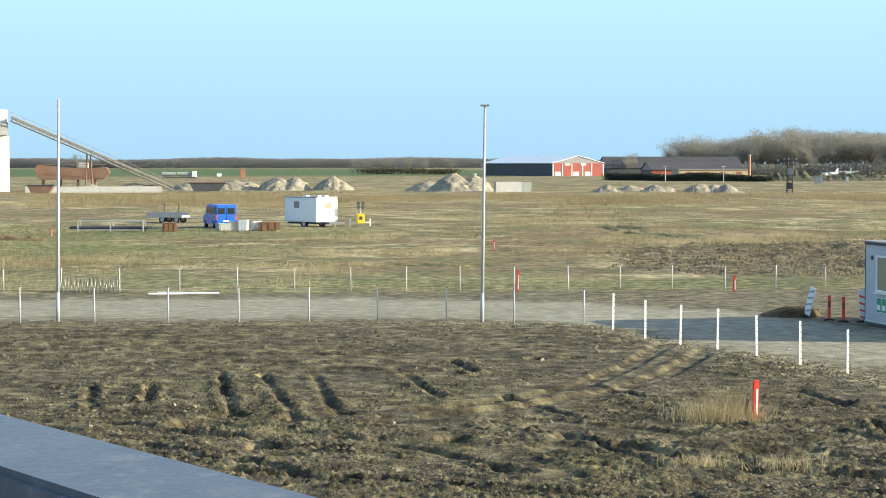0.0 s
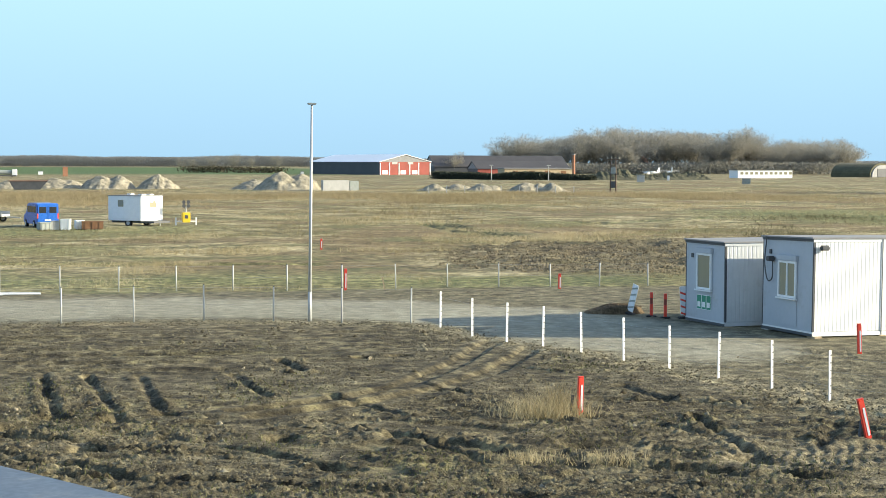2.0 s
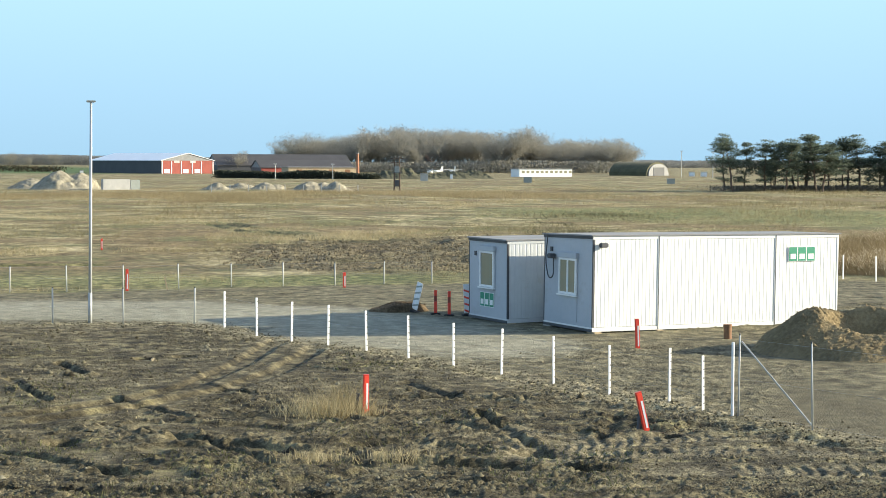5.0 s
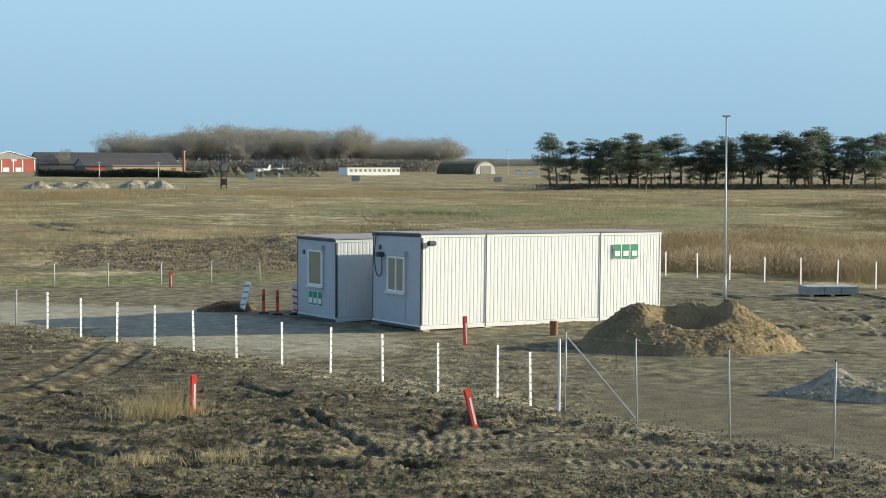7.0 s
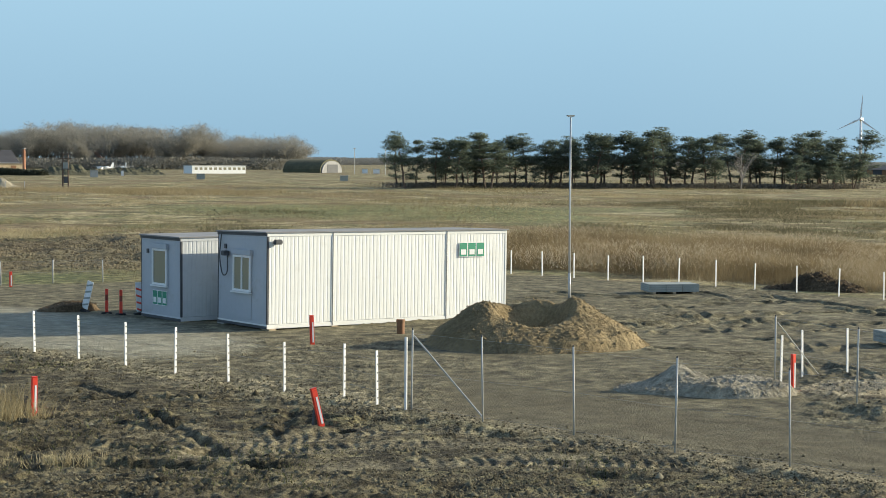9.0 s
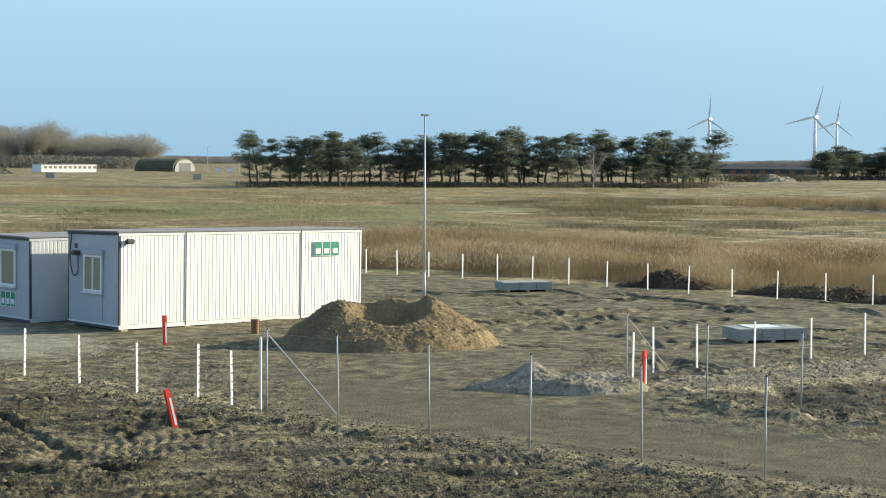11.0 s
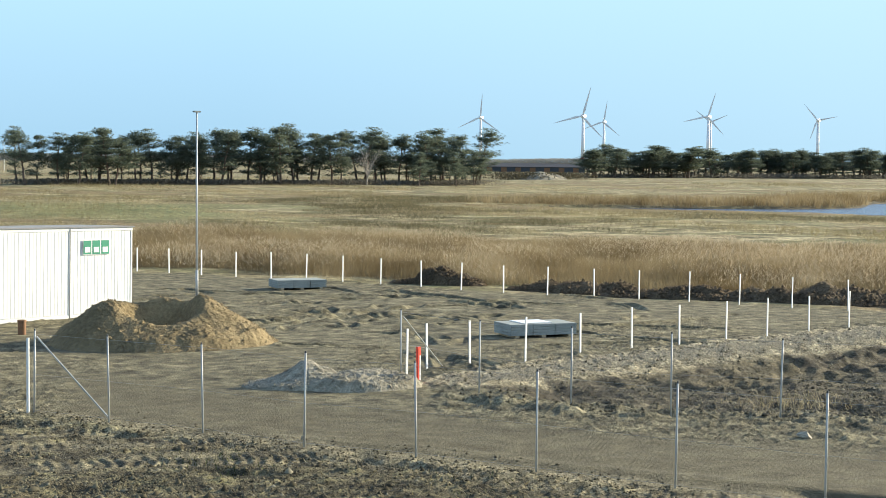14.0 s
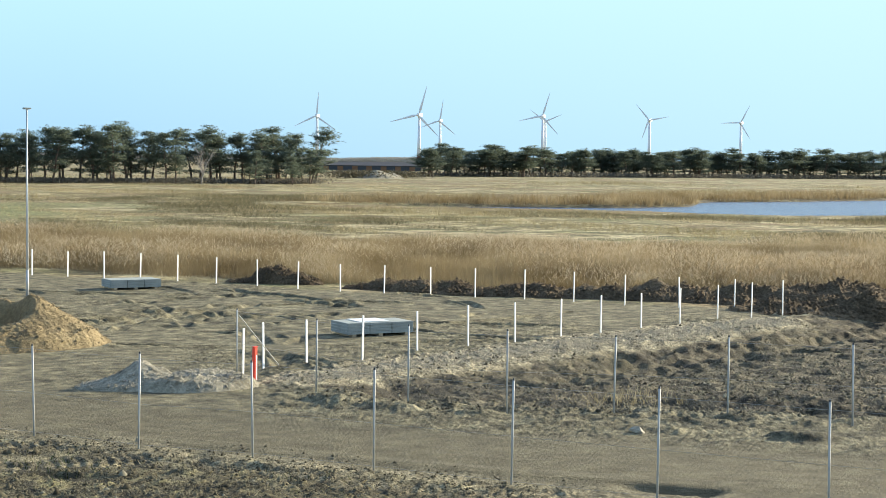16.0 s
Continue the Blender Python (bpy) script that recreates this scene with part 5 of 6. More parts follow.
strewn("soil_clods", x[ok], y[ok], 0.0, rng.uniform(0.015, 0.06, int(ok.sum())), clod_m, "dark clods in the dug ground", "soil", 96)
x, y = rng.uniform(4, 42, 16000), rng.uniform(68, 108, 16000)
ok = inside(x, y, PLOUGH) + 3 * fbm(x, y, 9, 3, 3) > 0
strewn("soil_clods", x[ok], y[ok], 0.0, rng.uniform(0.03, 0.11, int(ok.sum())), turned_m, "turned clods on the ploughed strip", "soil", 97)



# ---- farm buildings far off ----
def local_gable(m, w, ln, eave, ridge, wall_mat, roof_mat, gable_mat, label, name="barn", inset=0.0):
    """A gabled building: gable from x = 0 to w in the plane y = 0, ridge along y."""
    b = thing(name, m, label, "building", "farm buildings")
    part("side_wall", box(0.0, 0.3, -0.2, 0.25, ln - 0.3, eave), wall_mat, b)
    part("side_wall", box(w - 0.25, 0.3, -0.2, w, ln - 0.3, eave), wall_mat, b)
    part("gable_wall", prism([(0, -0.2), (w, -0.2), (w, eave), (0, eave)], 0.0, 0.28), gable_mat, b)
    part("gable_wall", prism([(0, -0.2), (w, -0.2), (w, eave), (w / 2, ridge), (0, eave)], ln - 0.28, ln), gable_mat, b)
    part("gable_top", prism([(0, eave), (w, eave), (w / 2, ridge)], 0.004, 0.27), felt, b)
    k = (ridge - eave) / (w / 2)
    for s in (-1, 1):
        xe = -0.4 if s < 0 else w + 0.4
        part("roof", prism([(w / 2, ridge + 0.02), (xe, eave - 0.4 * k + 0.02), (xe, eave - 0.4 * k + 0.22), (w / 2, ridge + 0.22)], -0.3, ln + 0.3), roof_mat, b)
    return b


steel_white = surface("white_roof_sheet", (0.78, 0.80, 0.82), (0.86, 0.87, 0.88), 8.0, 0.4)
dark_sheet = surface("dark_wall_sheet", (0.035, 0.038, 0.045), (0.06, 0.062, 0.07), 5.0, 0.6)
dark_roof = surface("dark_roof_sheet", (0.045, 0.043, 0.045), (0.08, 0.075, 0.075), 6.0, 0.7)
HA = 650.0
g1, g2 = bearing(3.74, HA), bearing(5.58, HA + 8)
hw = (g2 - g1).length
ha = math.degrees(math.atan2(g2.y - g1.y, g2.x - g1.x))
hangar = local_gable(pose(g1.x, g1.y, 0, 0, 0, ha + 8), hw * 1.01, 62.0, 5.0, 7.8, dark_sheet, steel_white, brick_red, "large farm hall with white metal roof and red gable", "farm_hall")
for x in (0.15, 4.2, 8.4, 13.2, 17.2, hw - 0.15):
    part("pilaster", box(x - 0.18, -0.12, -0.2, x + 0.18, -0.004, 4.7), white_paint, hangar)
for x, z in ((2.2, 0.2), (10.3, 0.2), (15.4, 0.2)):
    part("door", box(x - 1.2, -0.1, z, x + 1.2, -0.004, z + 1.5), white_paint, hangar)
for x in (6.5, 13.5):
    part("hatch", box(x - 1.2, -0.09, 4.1, x + 1.2, -0.004, 5.0), concrete, hangar)
b1 = bearing(5.55, 700)
local_gable(pose(b1.x, b1.y, 0, 0, 0, -82) @ pose(-15, 0, 0), 18.0, 58.0, 3.2, 7.6, dark_sheet, dark_roof, dark_sheet, "long dark-roofed barn behind the hall")
b2 = bearing(6.95, 620)
local_gable(pose(b2.x, b2.y, 0, 0, 0, -80) @ pose(-8, 0, 0), 12.0, 36.0, 2.6, 5.2, brick_red, dark_roof, dark_sheet, "low farm building with dark roof")
annex = thing("farm_shed", pose(*bearing(8.0, 590), 0, 0, 10), "long low ochre farm shed with flat roof", "building", "farm buildings")
part("wall", box(0, 0, -0.2, 26, 8, 2.7), timber, annex)
part("roof", box(-0.4, -0.4, 2.702, 26.4, 8.4, 3.0), felt, annex)
for x in (4, 10, 16, 22):
    part("door", box(x - 1, -0.06, 0, x + 1, -0.004, 2.0), brown_board, annex)
chim = thing("chimney", pose(*bearing(10.35, 585)), "slim brick chimney beside the shed", "chimney")
part("shaft", tube((0, 0, -0.2), (0, 0, 7.6), 0.55, 0.45, 10), chimney_brick, chim)
part("collar", tube((0, 0, 7.6), (0, 0, 7.9), 0.55, 0.55, 10), concrete, chim)


def house(az, d, w, dp, eave, ridge, turn, wall_mat, roof_mat, label):
    c_ = bearing(az, d)
    h_ = local_gable(pose(c_.x, c_.y, 0, 0, 0, turn), w, dp, eave, ridge, wall_mat, roof_mat, wall_mat, label, "house")
    for k in range(2):
        part("window", box(w * (0.3 + 0.4 * k) - 0.5, -0.06, 1.0, w * (0.3 + 0.4 * k) + 0.5, -0.004, 2.0), pane, h_)
    return h_


house(12.3, 775, 8, 12, 3.2, 7.6, -20, brown_board, chimney_brick, "small brown house with red roof in the grove")


def aircraft_shelter(az, d):
    """A turf-covered arched shelter with a pale concrete front turned aside."""
    sh = thing("arched_shelter", pose(*bearing(az, d), 0, 0, 64 - az), "turf-covered arched concrete shelter on the plain", "building", "farm buildings")
    arc = [(9.0 * math.cos(math.pi * q / 16), 4.9 * math.sin(math.pi * q / 16) ** 0.8) for q in range(17)]
    part("vault", prism([(9.0, -0.3)] + arc + [(-9.0, -0.3)], 0.0, 15.0), turf, sh)
    part("front", prism([(8.2, -0.3)] + [(x * 0.91, z * 0.88) for x, z in arc] + [(-8.2, -0.3)], -0.5, -0.004), felt, sh)
    part("door", box(-4.4, -0.62, -0.2, 4.4, -0.51, 3.0), dark_sheet, sh)
    return sh


turf = surface("rough_turf", (0.060, 0.058, 0.032), (0.120, 0.112, 0.062), 2.5, 0.95, fine=0.6)
aircraft_shelter(20.55, 612)


def light_aircraft(az, d, turn):
    """A small white aircraft, tail up, seen over the bank."""
    ac = thing("light_aircraft", pose(*bearing(az, d), 0, 0, turn), "small white parked aircraft with upright tail fin", "aircraft", "parked aircraft")
    bm = tube((-3.4, 0, 1.35), (0.6, 0, 1.3), 0.18, 0.62, 12)
    add_tube(bm, (0.6, 0, 1.3), (2.6, 0, 1.15), 0.62, 0.30, 12)
    part("fuselage", bm, white_paint, ac, smooth=True)
    part("wing", box(0.0, -4.6, 1.75, 1.3, 4.6, 1.9, 0.04), white_paint, ac)
    part("tail_fin", prism([(-3.5, 1.4), (-2.3, 1.45), (-3.1, 3.2), (-3.7, 3.2)], -0.06, 0.06), white_paint, ac)
    part("tailplane", box(-3.6, -1.5, 1.45, -2.9, 1.5, 1.53), white_paint, ac)
    for x, y in ((2.0, 0.0), (0.2, 0.8), (0.2, -0.8)):
        part("wheel", tube((x, y - 0.07, 0.2), (x, y + 0.07, 0.2), 0.22, n=12), black_rubber, ac)
        part("strut", tube((x, y, 0.2), (x, y * 0.5, 1.2), 0.05, n=6), galvanised, ac)
    return ac


light_aircraft(12.95, 610, 190)
light_aircraft(13.55, 640, 100)
wb = thing("white_block", pose(*bearing(15.87, 545), 0, 0, 12), "long low white building with small windows", "building", "farm buildings")
part("wall", box(0, 0, -0.2, 19.6, 6, 2.5), white_paint, wb)
part("roof", box(-0.2, -0.2, 2.502, 19.8, 6.2, 2.65), concrete, wb)
for k in range(11):
    part("window", box(0.9 + k * 1.75, -0.05, 1.2, 1.9 + k * 1.75, -0.004, 2.0), pane, wb)


def small_box(az, d, w, h, mat, label, name):
    t = thing(name, pose(*bearing(az, d), 0, 0, -az), label, name.replace("_", " "))
    part("body", box(-w / 2, -w / 2, -0.1, w / 2, w / 2, h, 0.04), mat, t)
    part("top", box(-w * 0.55, -w * 0.55, h + 0.002, w * 0.55, w * 0.55, h + 0.12), felt, t)
    return t


small_box(12.62, 430, 2.0, 1.7, concrete, "small concrete hut on the far field", "hut")
small_box(16.15, 395, 1.9, 1.2, slab_grey, "small grey cabinet on the far field", "hut")
small_box(21.0, 380, 1.8, 1.1, slab_grey, "small grey cabinet on the far field", "hut")
small_box(-6.8, 560, 1.6, 3.2, chimney_brick, "narrow brick tower on the far field", "brick_tower")
for az, d, w, h in ((22.1, 590, 2.2, 1.5), (21.7, 590, 2.0, 1.5), (12.55, 470, 0.7, 1.3), (13.55, 470, 0.7, 1.3), (-7.6, 640, 1.8, 1.2), (1.1, 600, 1.2, 1.4)):
    small_box(az, d, w, h, white_paint, "small white parked vehicle or tank far off", "white_box")
tk = thing("tank_truck", pose(*bearing(-9.0, 560), 0, 0, 4), "blue-grey tanker lorry far off on the field road", "lorry")
for k in range(2):
    part("tank", tube((-5 + 5.0 * k, 0, 1.4), (-0.4 + 5.0 * k, 0, 1.3), 0.72, n=14), slab_grey, tk)
part("cab", box(4.8, -1.0, 0.4, 6.3, 1.0, 2.3, 0.1), white_paint, tk)
part("chassis", box(-5, -0.9, 0.0, 6.2, 0.9, 0.42), dark_trim, tk)

earth_bank("earth_bank", [bearing(10.7, 478)[:2], bearing(12.4, 480)[:2], bearing(14.6, 490)[:2]], 9.0, 2.5, "long low grassy bank beside the hedge", turf, 17)

ls = thing("long_shed", pose(*bearing(38.3, 700), 0, 0, -40), "long low dark-roofed shed on the plain", "building", "farm buildings")
part("wall", box(0, 0, -0.2, 44, 10, 2.2), dark_sheet, ls)
part("roof", prism([(-0.5, 2.2), (10.5, 2.2), (5.0, 3.7)], -44.5, 0.5), dark_roof, ls).matrix_local = pose(0, 0, 0.004, 0, 0, 90)
for k in range(7):
    part("door", box(3 + 6 * k, -0.06, 0, 5.4 + 6 * k, -0.004, 1.9), brown_board, ls)

# ---- pole with transformer ----
mast = thing("transformer_mast", pose(*bearing(11.69, 264), 0, 0, -11), "weathered twin-pole transformer mast on the field", "mast")
for x in (-0.45, 0.45):
    part("pole", tube((x, 0, -0.2), (x * 0.8, 0, 5.6), 0.13, 0.10, 8), bark, mast)
part("platform", box(-0.8, -0.5, 3.0, 0.8, 0.5, 3.12), dark_trim, mast)
part("transformer", box(-0.4, -0.4, 3.122, 0.4, 0.4, 4.1, 0.05), slab_grey, mast)
for z in (4.6, 5.3):
    part("crossarm", box(-1.0, -0.06, z, 1.0, 0.06, z + 0.12), bark, mast)
    for x in (-0.9, -0.3, 0.3, 0.9):
        part("insulator", tube((x, 0, z + 0.121), (x, 0, z + 0.40), 0.07, 0.05, 8), slab_grey, mast)
part("switch_box", box(-0.3, -0.35, 0.9, 0.3, -0.14, 1.9), dark_trim, mast)
for k in range(8):
    part("step", box(-0.3, -0.04, 0.4 + 0.3 * k, 0.3, 0.0, 0.43 + 0.3 * k), dark_trim, mast)

# ---- gravel works ----
PD = 295.0
tower = thing("silo_tower", pose(*bearing(-14.46, PD), 0, 0, 14) @ pose(-6.2, 0, 0), "tall pale gravel silo tower with a hanging chute", "silo")
part("shaft", box(0, 0, -0.3, 6.0, 6.0, 9.6, 0.05), white_panel, tower)
part("head", box(-0.2, -0.3, 9.602, 5.8, 5.6, 14.0, 0.08), white_panel, tower)
part("chute", prism([(1.5, 9.7), (5.9, 9.7), (5.9, 11.9), (4.6, 11.9)], -0.9, -0.302), concrete, tower)
for k in range(4):
    part("joint", box(-0.02, -0.02, 1.5 + 2.2 * k, 6.02, -0.002, 1.58 + 2.2 * k), concrete, tower)
cv = thing("conveyor", pose(*bearing(-14.42, PD - 1), 0, 0, 0), "long inclined belt conveyor running down from the silo", "conveyor")
e_ = bearing(-9.15, PD + 4) - bearing(-14.42, PD - 1)
e_.z = -11.9
top0 = Vector((0, 0, 12.0))
side = Vector((-e_.y, e_.x, 0)).normalized() * 0.7
for s in (-1, 1):
    for z in (0.0, 0.8):
        part("truss_rail", tube(top0 + side * s + Vector((0, 0, z)), top0 + e_ + side * s + Vector((0, 0, z)), 0.09, n=5), works_steel, cv)
    for k in range(22):
        a = top0 + e_ * (k / 22) + side * s
        b = top0 + e_ * ((k + 0.5) / 22) + side * s + Vector((0, 0, 0.8))
        c2_ = top0 + e_ * ((k + 1) / 22) + side * s
        bm = tube(a, b, 0.05, n=4)
        add_tube(bm, b, c2_, 0.05, n=4)
        part("lattice", bm, works_steel, cv)
bm = bmesh.new()
q0, q1 = top0 + Vector((0, 0, 0.5)), top0 + e_ + Vector((0, 0, 0.5))
t_ = Vector((0, 0, 0.12))
vs = [bm.verts.new(p_) for p_ in (q0 - side, q0 + side, q1 + side, q1 - side, q0 - side + t_, q0 + side + t_, q1 + side + t_, q1 - side + t_)]
for f_ in ((0, 1, 2, 3), (7, 6, 5, 4), (0, 4, 5, 1), (1, 5, 6, 2), (2, 6, 7, 3), (3, 7, 4, 0)):
    bm.faces.new([vs[i] for i in f_])
part("belt", bm, works_steel, cv)
for k in range(26):
    a = top0 + e_ * (k / 26) + side * 1.25 + Vector((0, 0, 0.8))
    part("handrail_post", tube(a, a + Vector((0, 0, 0.8)), 0.03, n=4), works_steel, cv)
part("handrail", tube(top0 + side * 1.25 + Vector((0, 0, 1.6)), top0 + e_ + side * 1.25 + Vector((0, 0, 1.6)), 0.035, n=5), works_steel, cv)
mid = top0 + e_ * 0.47
for s in (-1, 1):
    part("support_leg", tube((mid.x + s * 0.6, mid.y, -0.2), (mid.x + s * 0.3, mid.y, mid.z), 0.14, n=6), rust, cv)
bin_ = thing("rusty_hopper", pose(*bearing(-13.6, PD + 8), 0, 0, 8), "long rusty steel hopper and feeder frames", "hopper")
part("trough", prism([(-0.3, 3.4), (0.6, 2.0), (11.4, 2.0), (12.6, 3.2), (12.0, 4.2), (7.5, 3.9), (3.0, 4.3), (0.0, 4.6)], -1.5, 1.5), rust, bin_)
for x in (1.0, 4.0, 7.0, 10.0):
    part("leg", box(x - 0.15, -1.2, -0.2, x + 0.15, 1.2, 1.998), rust, bin_)
part("machine", box(7.2, -1.2, 4.05, 8.8, 1.0, 5.0, 0.05), concrete, bin_)
part("rail", box(0.2, -1.6, 4.62, 12, -1.52, 4.7), rust, bin_)
cw = part("wall_works", box(0, 0, -0.2, 22, 0.6, 1.05), concrete)
cw.matrix_basis = pose(*bearing(-14.0, PD - 14), 0, 0, 14)
tagged(cw, "long low concrete retaining wall at the gravel works", "wall", kind="structure")
hp2 = thing("steel_skip", pose(*bearing(-8.6, PD - 4), 0, 0, 6), "dark flat steel skip beside the conveyor foot", "skip")
part("tub", prism([(0.0, 1.5), (0.8, 0.1), (5.0, 0.1), (6.2, 1.5)], -1.0, 1.0), dark_trim, hp2)
part("rim", box(-0.1, -1.1, 1.502, 6.3, 1.1, 1.65), rust, hp2)
hp3 = thing("steel_skip", pose(*bearing(-13.9, PD - 18), 0, 0, 4), "dark steel skip in front of the wall", "skip")
part("tub", prism([(0.0, 1.3), (0.6, 0.1), (3.4, 0.1), (4.2, 1.3)], -1.0, 1.0), rust, hp3)
part("rim", box(-0.1, -1.1, 1.302, 4.3, 1.1, 1.45), dark_trim, hp3)
for az, d, rx, ry, pk, sd in ((-11.9, 292, 5, 4, [(0, 0, 1.3, 3.4)], 12), (-10.4, 300, 6, 4, [(0, 0, 1.5, 4.4), (3, 0, 1.2, 3)], 13), (-8.6, 306, 5, 4, [(0, 0, 1.6, 3.6)], 14), (-7.2, 310, 6.5, 5, [(0, 0, 2.0, 4.5), (3, 0, 1.6, 4)], 1), (-5.45, 305, 5.5, 5, [(-1, 0, 2.6, 3.8), (2.2, 0, 2.5, 3.6)], 2), (-3.75, 303, 4.5, 4.5, [(0, 0, 2.9, 3.6)], 3), (-0.5, 300, 5, 4, [(0, 0, 1.9, 4), (2.4, 0, 1.7, 3)], 4), (0.55, 290, 6.5, 5, [(-1, 0, 3.4, 4.6), (2.6, 0, 3.0, 4)], 5),
                             (5.6, 285, 3.5, 3, [(0, 0, 1.3, 2.4)], 6), (7.2, 290, 4, 3, [(0, 0, 1.2, 2.6), (2, 0, 1.0, 2)], 7), (8.7, 285, 5, 3, [(0, 0, 1.5, 2.8), (2.5, 0, 1.3, 2.4)], 8), (9.6, 280, 4, 3, [(0, 0, 1.6, 2.4)], 9), (6.4, 300, 4, 3, [(0, 0, 1.0, 2.6)], 10), (40.4, 425, 8, 6, [(0, 0, 2.2, 5), (4, 0, 1.8, 4)], 11)):
    c_ = bearing(az, d)
    heap("gravel_mound", c_.x, c_.y, rx, ry, pk, "far heap of pale grey gravel", "gravel heap", grit, 0.25, 0, 60, 40 + sd)
blk = thing("concrete_block", pose(*bearing(1.8, 284), 0, 0, 16), "pale concrete storage bay wall among the gravel heaps", "concrete block")
part("wall", box(0, 0, -0.2, 4.7, 1.0, 1.75, 0.04), concrete, blk)
part("side", box(4.72, 0, -0.2, 6.4, 1.4, 1.65, 0.04), slab_grey, blk)
for k in range(9):
    az = 5.4 + k * 0.62
    c_ = bearing(az, 262)
    fp = part("fence_stake", box(-0.06, -0.06, -0.1, 0.06, 0.06, 1.2), concrete)
    fp.matrix_basis = pose(c_.x, c_.y, 0)
    tagged(fp, "short weathered stake on the far field", "stake", "far stakes")
for az, d, h in ((7.55, 468, 4.0), (9.5, 460, 4.0), (21.35, 560, 8.5), (22.4, 540, 8.0)):
    ml = thing("mast", pose(*bearing(az, d)), "thin far lamp mast", "mast", "far masts")
    part("pole", tube((0, 0, -0.2), (0, 0, h), 0.12, 0.08, 6), galvanised, ml)
    part("head", box(-0.5, -0.15, h + 0.002, 0.5, 0.15, h + 0.2), galvanised, ml)


# ---- wind turbines ----
def blade_mesh(ln):
    bm = bmesh.new()
    rings = []
    for s, ch, th in ((0.0, 0.035, 0.035), (0.06, 0.04, 0.03), (0.2, 0.085, 0.022), (0.5, 0.055, 0.014), (0.8, 0.035, 0.008), (1.0, 0.010, 0.003)):
        rings.append([bm.verts.new((x * ch * ln, y * th * ln, s * ln)) for x, y in ((-0.35, 0.0), (0.0, 0.5), (0.65, 0.05), (0.0, -0.5))])
    for a, b in zip(rings, rings[1:]):
        for i in range(4):
            bm.faces.new((a[i], a[(i + 1) % 4], b[(i + 1) % 4], b[i]))
    bm.faces.new(rings[0][::-1])
    bm.faces.new(rings[-1])
    return bm


def turbine(az, d, el, ln, spin, facing):
    hub = EYE + d * math.tan(radians(el))
    t = thing("wind_turbine", pose(*bearing(az, d), 0, 0, facing), "white three-bladed wind turbine standing still on the plain", "wind turbine", "wind turbines")
    part("tower", tube((0, 0, -0.5), (0, 0, hub - 0.9), 1.75 * hub / 45, 1.0 * hub / 45, 18), tower_white, t, smooth=True)
    part("nacelle", box(-1.2, -1.9, hub - 0.9, 1.2, 4.2, hub + 1.1, 0.3), tower_white, t)
    rotor = part("hub", tube((0, -3.2, hub), (0, -1.95, hub), 0.6, 1.1, 14), tower_white, t)
    for k in range(3):
        b = part("blade", blade_mesh(ln), tower_white, rotor)
        b.matrix_local = pose(0, -2.6, hub, 0, spin + 120 * k, 0)
    for k in range(2):
        part("red_band", tube((0, 0, 2.5 + k * 3), (0, 0, 4 + k * 3), 1.79 * hub / 45 - 0.02 * k, 1.76 * hub / 45, 18), brick_red, t)
    return t


for az, d, el, ln, spin in ((38.33, 1150, 1.45, 16.5, 5), (41.81, 1000, 1.53, 18.0, 16), (42.52, 1300, 1.34, 16.5, 10), (46.02, 1120, 1.54, 16.5, 18), (46.10, 1700, 1.36, 19.0, 68), (49.63, 1200, 1.44, 14.5, -40), (52.68, 1300, 1.38, 15.0, 28)):
    turbine(az, d, el, ln, spin, -az - 12)

# ---- grass, reeds ----
def blades(name, x, y, z, h, w, lean, mat, label, category, seed):
    """Many single blades: one slim triangle each, leaning and turned at will."""
    rng = np.random.default_rng(seed)
    k = len(x)
    a = rng.uniform(0, math.pi, k)
    lx, ly = rng.normal(0, lean, k) * h, rng.normal(0, lean, k) * h
    b0 = np.stack([x - np.cos(a) * w, y - np.sin(a) * w, z], 1)
    b1 = np.stack([x + np.cos(a) * w, y + np.sin(a) * w, z], 1)
    tip = np.stack([x + lx, y + ly, z + h], 1)
    v = np.stack([b0, b1, tip], 1).reshape(-1, 3)
    ob = arrays(name, v, np.arange(3 * k).reshape(-1, 3), mat)
    return tagged(ob, label, category, kind="stuff")


def scatter(count, r0, r1, a0, a1, seed, power=1.0):
    rng = np.random.default_rng(seed)
    r = r0 * (r1 / r0) ** (rng.random(count) ** power)
    a = np.radians(rng.uniform(a0, a1, count))
    return r * np.sin(a), r * np.cos(a), r, rng


# field grass, in drifts, thin over the green and the ploughed parts
x, y, r, rng = scatter(330000, 62.0, 420.0, -17.0, 60.0, 41)
drift = fbm(x, y * 0.45, 13.0, 4, 77)
keep = (inside(x, y, YARD) < -0.8) & (inside(x, y, MUD) < -1) & (inside(x, y, LOW) < -0.5) & (inside(x, y, LAKE) < -2.0) & (inside(x, y, PLOUGH) < 1.0)
for g_ in GREENS:
    keep &= (inside(x, y, g_) < 0) | (rng.random(len(x)) < 0.6)
for r_ in FIELD_TRACK:
    keep &= along(x, y, r_) > 0.8
keep &= ((inside(x, y, LAKE) < -13) | (r > 190)) & (rng.random(len(x)) < 0.46 + 1.3 * drift)
x, y, r, drift = x[keep], y[keep], r[keep], drift[keep]
marsh = step(18.0, 26.0, np.degrees(np.arctan2(x, y)))
h = (np.clip(0.13 + 0.30 * drift, 0.05, 0.36) + 0.35 * marsh * np.clip(0.2 + 1.6 * drift, 0, 1)) * np.random.default_rng(42).uniform(0.5, 1.3, len(x))
blades("field_grass", x, y, low_ground(x, y) - 0.02, h, 0.0095 * (r / 60.0) ** 0.9, 0.95, straw, "tussocky dry winter grass over the field", "grass", 43)
